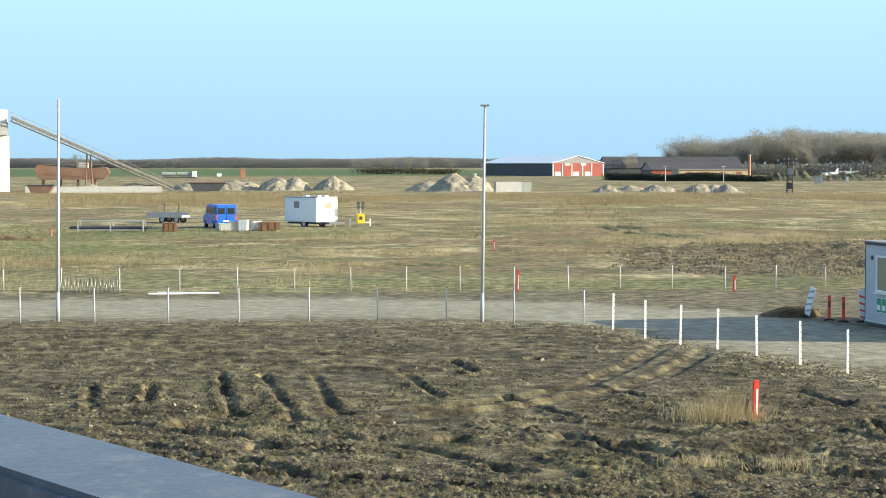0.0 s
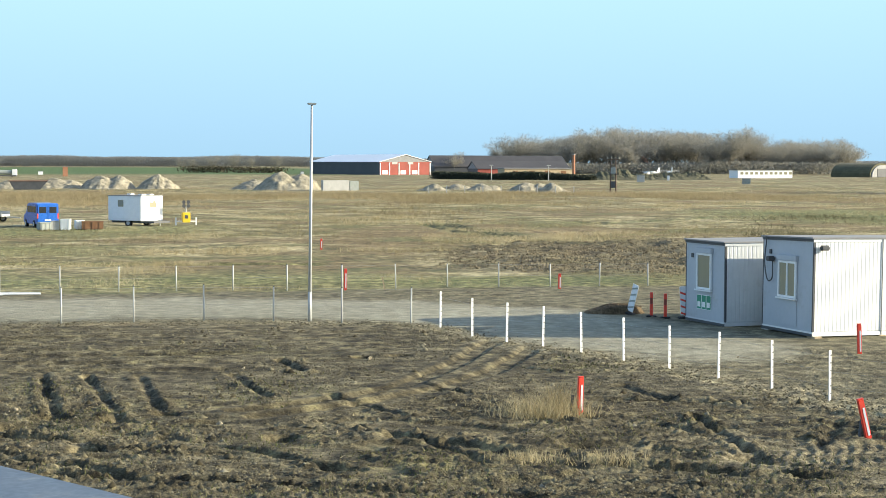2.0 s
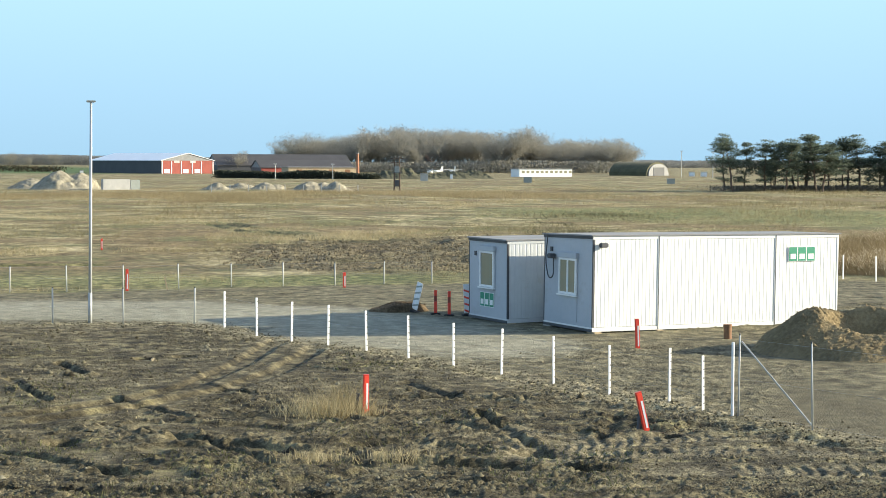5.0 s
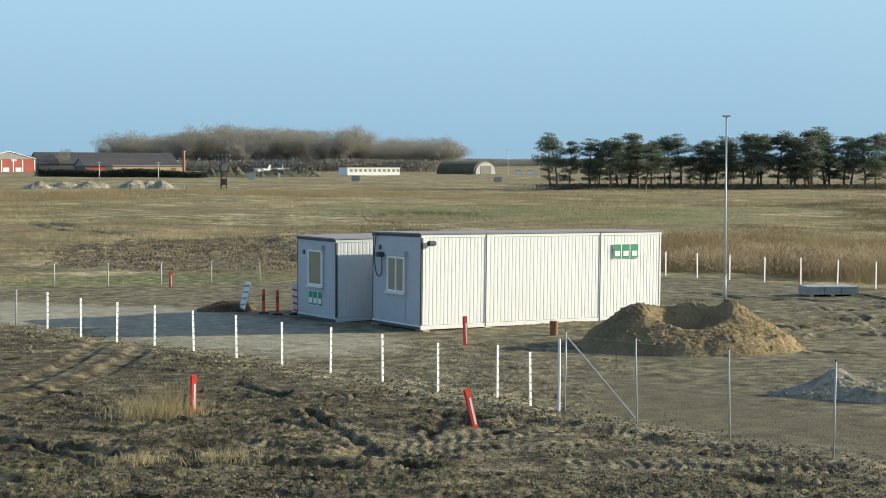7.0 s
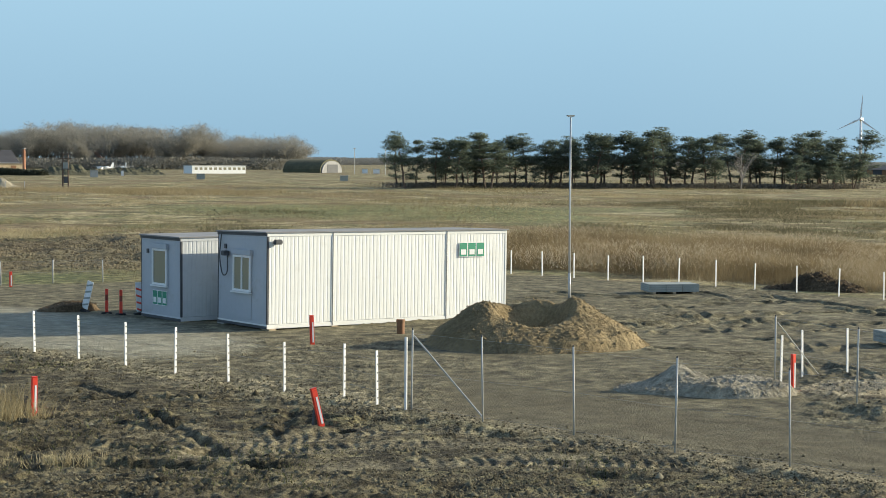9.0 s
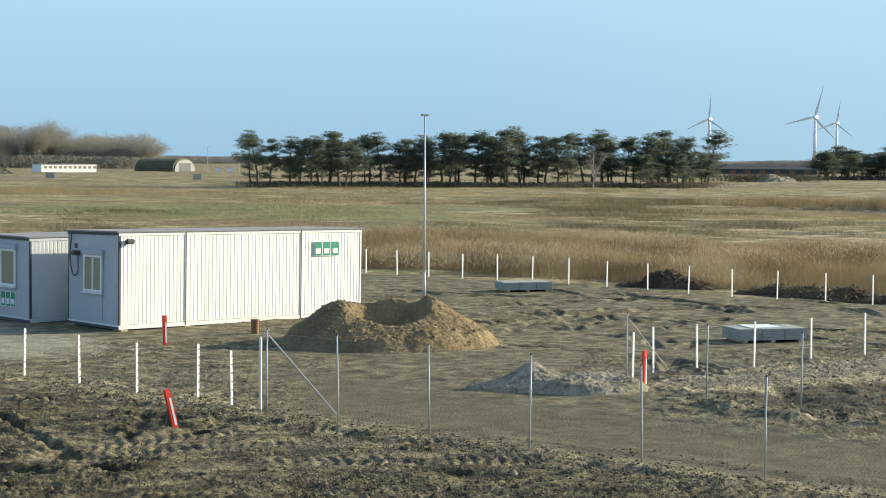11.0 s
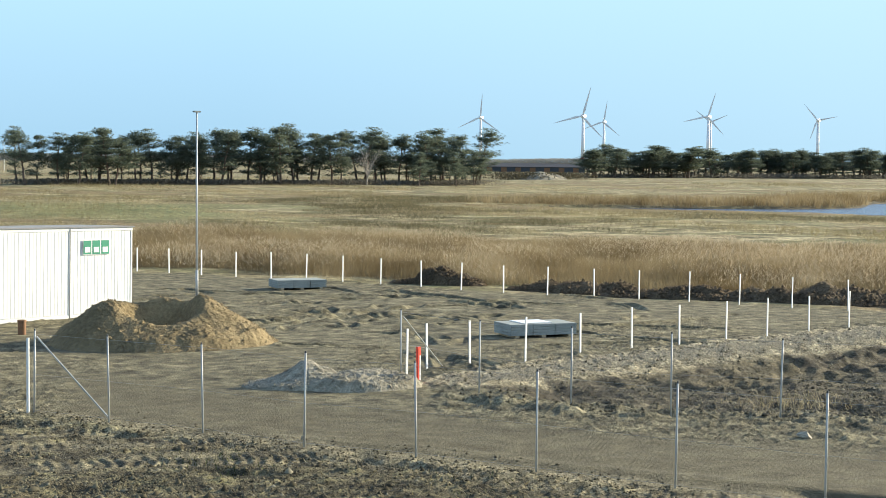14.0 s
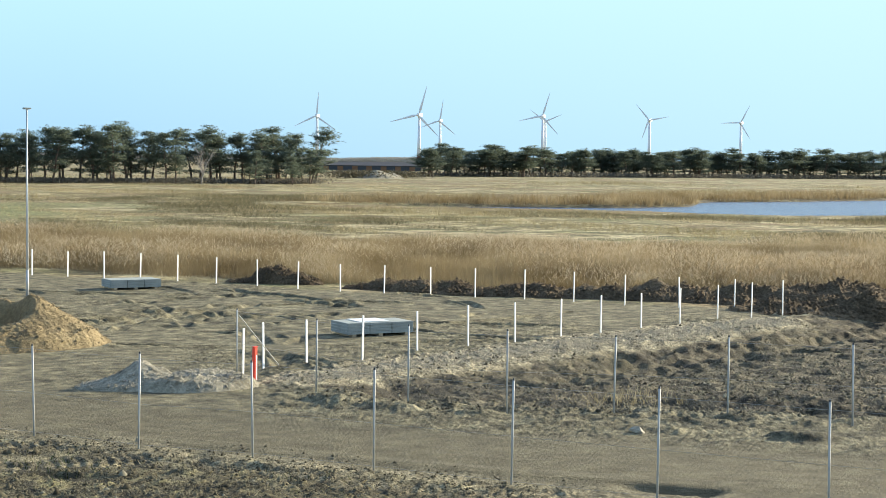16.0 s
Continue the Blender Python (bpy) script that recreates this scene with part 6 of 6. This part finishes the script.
# pale bleached swathes and tussocks standing out of the field
x, y, r, rng = scatter(520000, 62.0, 330.0, -17.0, 60.0, 141)
tuss = fbm(x * 0.75, y * 0.75, 4.2, 3, 142) + 0.55 * fbm(x, y * 0.7, 17.0, 3, 143)
keep = (inside(x, y, YARD) < -0.6) & (inside(x, y, LOW) < -0.5) & ((inside(x, y, LAKE) < -13) | (r > 190)) & (inside(x, y, LAKE) < -2.0) & (inside(x, y, PLOUGH) < 1.0) & (inside(x, y, REED) < 0) & (rng.random(len(x)) < step(0.10, 0.42, tuss))
for g_ in GREENS:
    keep &= (inside(x, y, g_) < 0) | (rng.random(len(x)) < 0.35)
x, y, r, tuss = x[keep], y[keep], r[keep], tuss[keep]
blades("bleached_grass", x, y, low_ground(x, y) - 0.02, (0.10 + 0.34 * np.clip(tuss, 0, 0.9)) * np.random.default_rng(144).uniform(0.4, 1.2, len(x)), 0.0095 * (r / 60.0) ** 0.9, 0.9, bleached, "pale bleached tussocks of dry grass", "grass", 145)

# rank greyish tussocks between the reeds and the lake, and over the wet field
x, y, r, rng = scatter(240000, 92.0, 215.0, 16.0, 61.0, 85)
rank = fbm(x, y * 0.8, 16.0, 4, 86)
keep = ((inside(x, y, LAKE) < -13) | (r > 188)) & (inside(x, y, LAKE) < -2.5) & (inside(x, y, PLOUGH) < 0) & (rng.random(len(x)) < step(-0.12, 0.22, rank) * step(16.0, 25.0, np.degrees(np.arctan2(x, y)) + 4 * fbm(x, y, 9.0, 2, 89)))
x, y, r, rank = x[keep], y[keep], r[keep], rank[keep]
blades("rank_grass", x, y, low_ground(x, y) - 0.02, (0.16 + 0.7 * np.clip(rank, 0, 0.7)) * np.random.default_rng(87).uniform(0.5, 1.2, len(x)), 0.020 * (r / 100.0), 0.8, rank_grass, "clumps of rank grey-green and brown grass", "grass", 88)

# brown tall grass across the field before the gravel works
x, y, r, rng = scatter(150000, 185.0, 262.0, -17.0, 24.0, 81)
keep = rng.random(len(x)) < step(0.0, 0.5, fbm(x, y * 0.7, 20.0, 4, 82) + 0.30 * step(200, 245, r)) * step(24, 12, np.degrees(np.arctan2(x, y)))
x, y, r = x[keep], y[keep], r[keep]
blades("tall_brown_grass", x, y, np.full(len(x), -0.02), np.random.default_rng(83).uniform(0.25, 0.75, len(x)), 0.024 * (r / 200.0), 0.8, brown_grass, "belt of tall reddish-brown dry grass", "grass", 84)

# reed belt behind the back fence
x, y, r, rng = scatter(900000, 60.0, 120.0, 17.0, 62.0, 51)
d = inside(x, y, REED) + 2.5 * fbm(x, y, 6.0, 3, 52)
gaps = fbm(x, y * 0.6, 5.5, 4, 53)
keep = (inside(x, y, REED) > 0) & (rng.random(len(x)) < 0.8 * step(-0.5, 2.0, d) * step(-0.5, 0.15, gaps + 0.2))
x, y, r, d, gaps = x[keep], y[keep], r[keep], d[keep], gaps[keep]
h = (0.58 + 0.45 * step(0.0, 7.0, d) * (1 + 2.0 * gaps)) * np.random.default_rng(54).uniform(0.45, 1.15, len(x)) * step(-3, 2, d)
blades("reeds", x, y, low_ground(x, y) - 0.05, np.clip(h, 0.12, 1.6), 0.0065 * (r / 60.0), 0.42, reed, "dense belt of tall dry reeds", "reeds", 55)
top = np.random.default_rng(60).random(len(x)) < 0.5 * step(-0.2, 0.5, gaps)
xp, yp = x[top] + 0.03, y[top] + 0.02
blades("reed_plumes", xp, yp, low_ground(xp, yp) + np.clip(h[top], 0.12, 1.6) * 0.88, np.full(len(xp), 0.15), np.full(len(xp), 0.010), 0.9, plume, "pale feathery plumes on the reeds", "reeds", 61)
# reeds fringing the lake
x, y, r, rng = scatter(320000, 150.0, 330.0, 24.0, 62.0, 56)
d = inside(x, y, LAKE)
keep = (d < -0.3) & (d > -16) & (rng.random(len(x)) < step(-16, -3, d + 4 * fbm(x, y, 9.0, 3, 57)))
x, y, r = x[keep], y[keep], r[keep]
blades("reeds", x, y, low_ground(x, y) - 0.05, np.random.default_rng(58).uniform(0.6, 1.5, len(x)) * (0.10 + 0.90 * step(183, 190, r)), 0.024 * (r / 150.0), 0.4, reed, "dry reeds along the lake shore", "reeds", 59)
# weeds on the mud and a dry tuft at the marker
x, y, r, rng = scatter(50000, 20.0, 49.0, -17.0, 40.0, 61)
patch = fbm(x, y, 2.6, 4, 62)
keep = (inside(x, y, MUD) > 0.4) & (rng.random(len(x)) < step(0.08, 0.5, patch + 0.10 * (30 - r) / 10))
x, y, r = x[keep], y[keep], r[keep]
blades("weeds", x, y, surface_at(x, y) - 0.005, np.random.default_rng(63).uniform(0.03, 0.10, len(x)), 0.006 * r / 25.0, 0.6, grass_green, "sparse low weeds on the muddy soil", "weeds", 64)
x, y, r, rng = scatter(26000, 20.0, 49.0, -17.0, 44.0, 67)
keep = (inside(x, y, MUD) > 0.3) & (rng.random(len(x)) < 0.25 + 0.9 * fbm(x, y, 3.0, 3, 68))
x, y, r = x[keep], y[keep], r[keep]
blades("plant_litter", x, y, surface_at(x, y) + 0.005, np.random.default_rng(69).uniform(0.01, 0.06, len(x)), np.random.default_rng(70).uniform(0.006, 0.02, len(x)), 2.2, straw, "scattered dry stalks lying on the mud", "plant litter", 71)
x, y, r, rng = scatter(60000, 18.8, 24.0, 3.0, 30.0, 161)
keep = (inside(x, y, MUD) > 0.2) & (rng.random(len(x)) < step(0.0, 0.35, fbm(x, y, 2.4, 3, 162) + 0.42 * (22.0 - r) / 2.0))
x, y, r = x[keep], y[keep], r[keep]
blades("young_grass", x, y, surface_at(x, y) - 0.005, np.random.default_rng(163).uniform(0.04, 0.14, len(x)), np.full(len(x), 0.005), 0.6, grass_green, "thin green grass at the near edge of the plot", "grass", 164)
rng = np.random.default_rng(65)
for cx, cy, n_, hh, sp in ((5.15, 31.2, 900, 0.50, 0.42), (5.55, 31.7, 260, 0.75, 0.2), (4.1, 26.6, 260, 0.22, 0.3), (5.4, 26.4, 260, 0.22, 0.35), (27.2, 23.6, 150, 0.32, 0.6)):
    x, y = cx + rng.normal(0, sp, n_), cy + rng.normal(0, sp * 0.7, n_)
    blades("dry_tuft", x, y, np.full(n_, ground_at(cx, cy) - 0.02), hh * rng.uniform(0.4, 1.0, n_), np.full(n_, 0.006), 0.45, bleached, "tuft of dry pale grass in the soil", "grass tuft", 66)


# ---- trees ----
def limb(bm, a, b, r0, r1, n=6):
    add_tube(bm, a, b, r0, r1, n)


def leaf_cloud(centres, sizes, per, leaf, seed, flat=0.5):
    """Small three-sided tufts scattered through ellipsoid pads."""
    rng = np.random.default_rng(seed)
    out = []
    for c_, s_ in zip(centres, sizes):
        d = rng.normal(0, 1, (per, 3))
        d /= np.linalg.norm(d, axis=1)[:, None]
        d *= (rng.random(per) ** 0.45)[:, None] * s_
        d[:, 2] *= flat
        p0 = np.array(c_) + d
        t = rng.normal(0, 1, (per, 3, 3)) * leaf * rng.uniform(0.6, 1.3, (per, 1, 1))
        t[:, :, 2] *= 0.7
        out.append((p0[:, None, :] + t).reshape(-1, 3))
    v = np.concatenate(out)
    return v, np.arange(len(v)).reshape(-1, 3)


def pine(seed, h, label):
    """A wind-shaped pine: bare forked trunk, crooked limbs and flat ragged needle pads in tiers."""
    rnd = random.Random(seed)
    tr = thing("pine_tree", Matrix.Identity(4), label, "pine tree", "row of pines")
    bm = bmesh.new()
    cs, ss = [], []
    stems = 1 if seed % 3 else 2
    for stem in range(stems):
        hh = h * (1.0 if stem == 0 else rnd.uniform(0.78, 0.95))
        lean = Vector((rnd.uniform(-.10, .10), rnd.uniform(-.10, .10), 0)) * (1 + stem)
        pts = [Vector((0.5 * stem, 0, -0.3))]
        for i in range(6):
            pts.append(pts[-1] + Vector((lean.x * hh / 6 + rnd.uniform(-.16, .16), lean.y * hh / 6 + rnd.uniform(-.16, .16), (hh * 0.92 + 0.3) / 6)))
        r = h * 0.0145
        for i in range(6):
            limb(bm, pts[i], pts[i + 1], r * (1 - i / 7), r * (1 - (i + 1) / 7), 7)
        tiers = rnd.randint(9, 12)
        for t in range(tiers):
            f = 0.24 + 0.72 * (t + rnd.uniform(-0.5, 0.5)) / (tiers - 1)
            f = min(max(f, 0.2), 0.97)
            k = min(int(f * 6), 5)
            base = pts[k].lerp(pts[k + 1], f * 6 - k)
            full = 0.40 if f < 0.34 else 1.0
            spread = h * 0.25 * (1.0 - 0.70 * max(0.0, f - 0.55) / 0.42) * full ** 0.4
            for b in range(rnd.randint(3, 5)):
                ang = rnd.uniform(0, 2 * math.pi)
                reach = spread * rnd.uniform(0.35, 1.0)
                end = base + Vector((math.cos(ang) * reach, math.sin(ang) * reach, reach * rnd.uniform(0.0, 0.6)))
                limb(bm, base, end, r * 0.26, r * 0.06, 4)
                if rnd.random() > full + 0.1:
                    continue
                for q in (0.45, 0.75, 1.0):
                    c_ = base.lerp(end, q)
                    cs.append((c_.x + rnd.uniform(-.35, .35), c_.y + rnd.uniform(-.35, .35), c_.z + rnd.uniform(0.0, 0.28)))
                    ss.append(h * rnd.uniform(0.050, 0.095) * (0.7 + 0.3 * full))
        for i in range(6):
            cs.append((pts[-1].x + rnd.uniform(-.08, .08) * h, pts[-1].y + rnd.uniform(-.08, .08) * h, pts[-1].z + rnd.uniform(-0.05, 0.06) * h))
            ss.append(h * rnd.uniform(0.05, 0.085))
    part("trunk", bm, bark, tr)
    v, f = leaf_cloud(cs, ss, 42, 0.095, seed, 0.52)
    arrays("crown", v, f, needles, tr)
    return tr


def bare_tree(seed, h, label, name="bare_tree", wide=0.36, mat=None, group="grove of bare trees"):
    """A leafless broad tree: trunk, forking limbs and a haze of twigs."""
    rnd = random.Random(seed)
    rng = np.random.default_rng(seed)
    tr = thing(name, Matrix.Identity(4), label, "tree", group)
    bm = bmesh.new()
    limb(bm, (0, 0, -0.4), (0, 0, h * 0.35), h * 0.020, h * 0.014, 7)
    tips = []
    for i in range(13):
        a = rnd.uniform(0, 2 * math.pi)
        z0 = h * rnd.uniform(0.14, 0.36)
        rad = h * wide * rnd.uniform(0.45, 1.0)
        e = Vector((math.cos(a) * rad, math.sin(a) * rad, h * rnd.uniform(0.5, 0.9)))
        m_ = Vector((e.x * 0.45, e.y * 0.45, (z0 + e.z) * 0.52))
        limb(bm, (0, 0, z0), m_, h * 0.009, h * 0.006, 5)
        limb(bm, m_, e, h * 0.006, h * 0.002, 5)
        tips += [m_, e, m_.lerp(e, 0.5)]
        for _ in range(3):
            g_ = e + Vector((rnd.uniform(-.12, .12), rnd.uniform(-.12, .12), rnd.uniform(-.02, .12))) * h
            limb(bm, m_.lerp(e, 0.6), g_, h * 0.003, h * 0.001, 4)
            tips.append(g_)
    part("trunk", bm, mat or twig_bark, tr)
    k = 62 if mat is None else 9
    out = []
    for t_ in tips:
        c_ = np.array(t_)
        d = rng.normal(0, 1, (k, 3))
        d /= np.linalg.norm(d, axis=1)[:, None]
        p0 = c_ + d * (rng.random(k) ** 0.6)[:, None] * h * 0.115
        u = d * h * rng.uniform(0.02, 0.05, (k, 1)) + rng.normal(0, h * 0.008, (k, 3))
        w = rng.normal(0, 1, (k, 3)) * h * 0.0026
        out.append(np.stack([p0 - w, p0 + w, p0 + u], 1).reshape(-1, 3))
    v = np.concatenate(out)
    arrays("crown", v, np.arange(len(v)).reshape(-1, 3), mat or twigs, tr)
    return tr


rnd = random.Random(8)
kinds = [pine(100 + i, 10.0, "dark green wind-shaped pine in a row") for i in range(8)]
used = [False] * len(kinds)


def plant(protos, flags, i, m):
    if not flags[i]:
        flags[i] = True
        protos[i].matrix_basis = m
        return protos[i]
    return copy_thing(protos[i], m)


ROW = 42
tops = [0.80, .72, .80, .84, .74, .80, .70, .72, .84, .72, .76, .80, 1.06, 1.10, 1.0, .98, 1.04, 1.06, .98, 1.02, 1.0, .92, 1.06, 1.04, .9, .74, .82, 1.0, .9, 1.06, 1.02]
for i in range(ROW):
    s = i / (ROW - 1)
    az = 22.85 + s * 15.3 + rnd.uniform(-0.16, 0.16)
    d = 284 + s * 42 + rnd.uniform(-7, 7)
    h = (4.8 + d * math.tan(radians(tops[int(s * 30)]))) * rnd.choice((1.0, 1.02, 0.98, 0.93, 0.96))
    plant(kinds, used, rnd.randrange(8), pose(*bearing(az, d), 0, 0, rnd.uniform(0, 360)) @ Matrix.Diagonal((h / 9.3 * 1.3, h / 9.3 * 1.3, h / 9.2, 1)))
for i in range(14):
    az = 23.2 + rnd.random() * 14.6
    d = 300 + rnd.uniform(-4, 46)
    plant(kinds, used, rnd.randrange(8), pose(*bearing(az, d), 0, 0, rnd.uniform(0, 360)) @ Matrix.Diagonal((rnd.uniform(0.62, 0.85),) * 3 + (1,)))
for az in (36.3, 36.8, 37.3, 37.7, 38.1):
    plant(kinds, used, rnd.randrange(8), pose(*bearing(az, 318 + rnd.uniform(-6, 6)), 0, 0, rnd.uniform(0, 360)) @ Matrix.Diagonal((0.85, 0.85, rnd.uniform(0.55, 0.8), 1)))
dead = bare_tree(301, 7.0, "pale dead tree among the pines", "dead_tree", 0.3, pale_bark, "")
dead.matrix_basis = pose(*bearing(34.45, 306), 0, 8, 0)
# far pine belt beyond the lake
for i in range(124):
    s = i / 123
    az = 42.0 + s * 20.0 + rnd.uniform(-0.12, 0.12)
    d = 500 + s * 160 + rnd.uniform(-16, 16)
    h = 4.8 + d * math.tan(radians(0.53 + 0.08 * math.sin(i * 0.61) + rnd.uniform(-0.06, 0.06)))
    wide_ = rnd.uniform(1.6, 2.2)
    plant(kinds, used, rnd.randrange(8), pose(*bearing(az, d), 0, 0, rnd.uniform(0, 360)) @ Matrix.Diagonal((h / 10.2 * wide_, h / 10.2 * wide_, h / 10.2, 1)))

# bare grove behind the farm
bares = [bare_tree(200 + i, 16.0, "leafless grey-brown broad tree in a grove") for i in range(5)]
bused = [False] * 5
SKYLINE = [(7.7, 0.34), (8.0, 0.66), (8.6, 0.84), (9.3, 0.62), (9.9, 0.70), (10.4, 0.84), (11.5, 1.02), (12.4, 0.98), (13.4, 0.95), (14.3, 0.86), (15.0, 0.86), (15.9, 1.04), (16.4, 0.82), (16.8, 0.40), (17.1, 0.60), (17.7, 0.70), (18.4, 0.58), (18.8, 0.42), (19.2, 0.80), (19.7, 0.34)]
for i in range(120):
    az = 7.9 + 11.7 * ((i * 0.618) % 1.0)
    el = float(np.interp(az, *zip(*SKYLINE)))
    back = i % 3
    d = 765 + 45 * back + rnd.uniform(-14, 14)
    h = 4.8 + d * math.tan(radians(el)) * rnd.choice((1.0, 0.98, 0.92, 0.84, 0.72))
    plant(bares, bused, rnd.randrange(5), pose(*bearing(az, d), 0, 0, rnd.uniform(0, 360)) @ Matrix.Diagonal((h / 16 * 1.25, h / 16 * 1.25, h / 15.8, 1)))
for az, d, h in ((-2.6, 900, 9.5), (-1.9, 930, 6.5), (-1.2, 940, 7.5), (-0.7, 950, 7.0), (0.2, 960, 7.5), (-3.0, 920, 6.0), (6.3, 700, 7.6), (7.0, 720, 8.0), (-12.3, 1300, 10.0)):
    plant(bares, bused, rnd.randrange(5), pose(*bearing(az, d), 0, 0, rnd.uniform(0, 360)) @ Matrix.Diagonal((h / 16 * 1.1, h / 16 * 1.1, h / 15, 1)))


def thicket(name, path, height, depth, seed, label, mat, leaf, per_m):
    """A far hedge or wood edge: clumps of twigs with an uneven top."""
    rng = np.random.default_rng(seed)
    pts = np.array(path, float)
    d = np.concatenate([[0], np.cumsum(np.hypot(*np.diff(pts, axis=0).T))])
    k = int(d[-1] * per_m)
    s = rng.random(k) * d[-1]
    top = height * (0.80 + 0.32 * fbm(s, s * 0, height * 8, 4, seed))
    c = np.stack([np.interp(s, d, pts[:, 0]) + rng.normal(0, depth, k), np.interp(s, d, pts[:, 1]) + rng.normal(0, depth, k), top * rng.random(k) ** 0.7], 1)
    t = rng.normal(0, 1, (k, 3, 3)) * leaf
    v = (c[:, None, :] + t).reshape(-1, 3)
    return tagged(arrays(name, v, np.arange(3 * k).reshape(-1, 3), mat), label, "hedge", kind="stuff")


thicket("far_wood", [bearing(-18, 1900)[:2], bearing(-10, 1750)[:2], bearing(-2, 1800)[:2], bearing(8, 2000)[:2]], 12.0, 14.0, 71, "hazy line of bare woods on the horizon", hazed_twigs, 0.42, 300)
thicket("far_wood", [bearing(19, 1500)[:2], bearing(24, 1700)[:2], bearing(33, 1900)[:2], bearing(43, 2000)[:2], bearing(62, 1900)[:2]], 8.5, 14.0, 72, "hazy line of low woods on the horizon", hazed_twigs, 0.42, 170)
thicket("planted_bank", [bearing(5.6, 490)[:2], bearing(8.2, 470)[:2], bearing(11.0, 462)[:2]], 2.3, 0.8, 79, "long dark clipped hedge in front of the farm", dark_hedge, 0.16, 700)
thicket("hedge", [bearing(-2.9, 760)[:2], bearing(0.4, 760)[:2]], 3.0, 2.0, 73, "brown scrubby hedge at the field edge", scrub, 0.4, 40)
thicket("undergrowth", [bearing(22.8, 286)[:2], bearing(30, 300)[:2], bearing(38.3, 322)[:2]], 1.0, 2.2, 74, "low brown scrub under the pines", grove_scrub, 0.13, 240)
thicket("shrubs", [bearing(39.2, 420)[:2], bearing(41.4, 440)[:2]], 2.4, 4.0, 75, "brown shrubs beside earth heaps", scrub, 0.22, 160)
thicket("undergrowth", [bearing(42, 505)[:2], bearing(62, 670)[:2]], 1.6, 5.0, 76, "brown scrub under the far pines", grove_scrub, 0.2, 90)
thicket("undergrowth", [bearing(8.2, 760)[:2], bearing(14, 755)[:2], bearing(19.6, 760)[:2]], 5.5, 9.0, 77, "brown scrub at the foot of the grove", twigs, 0.30, 200)
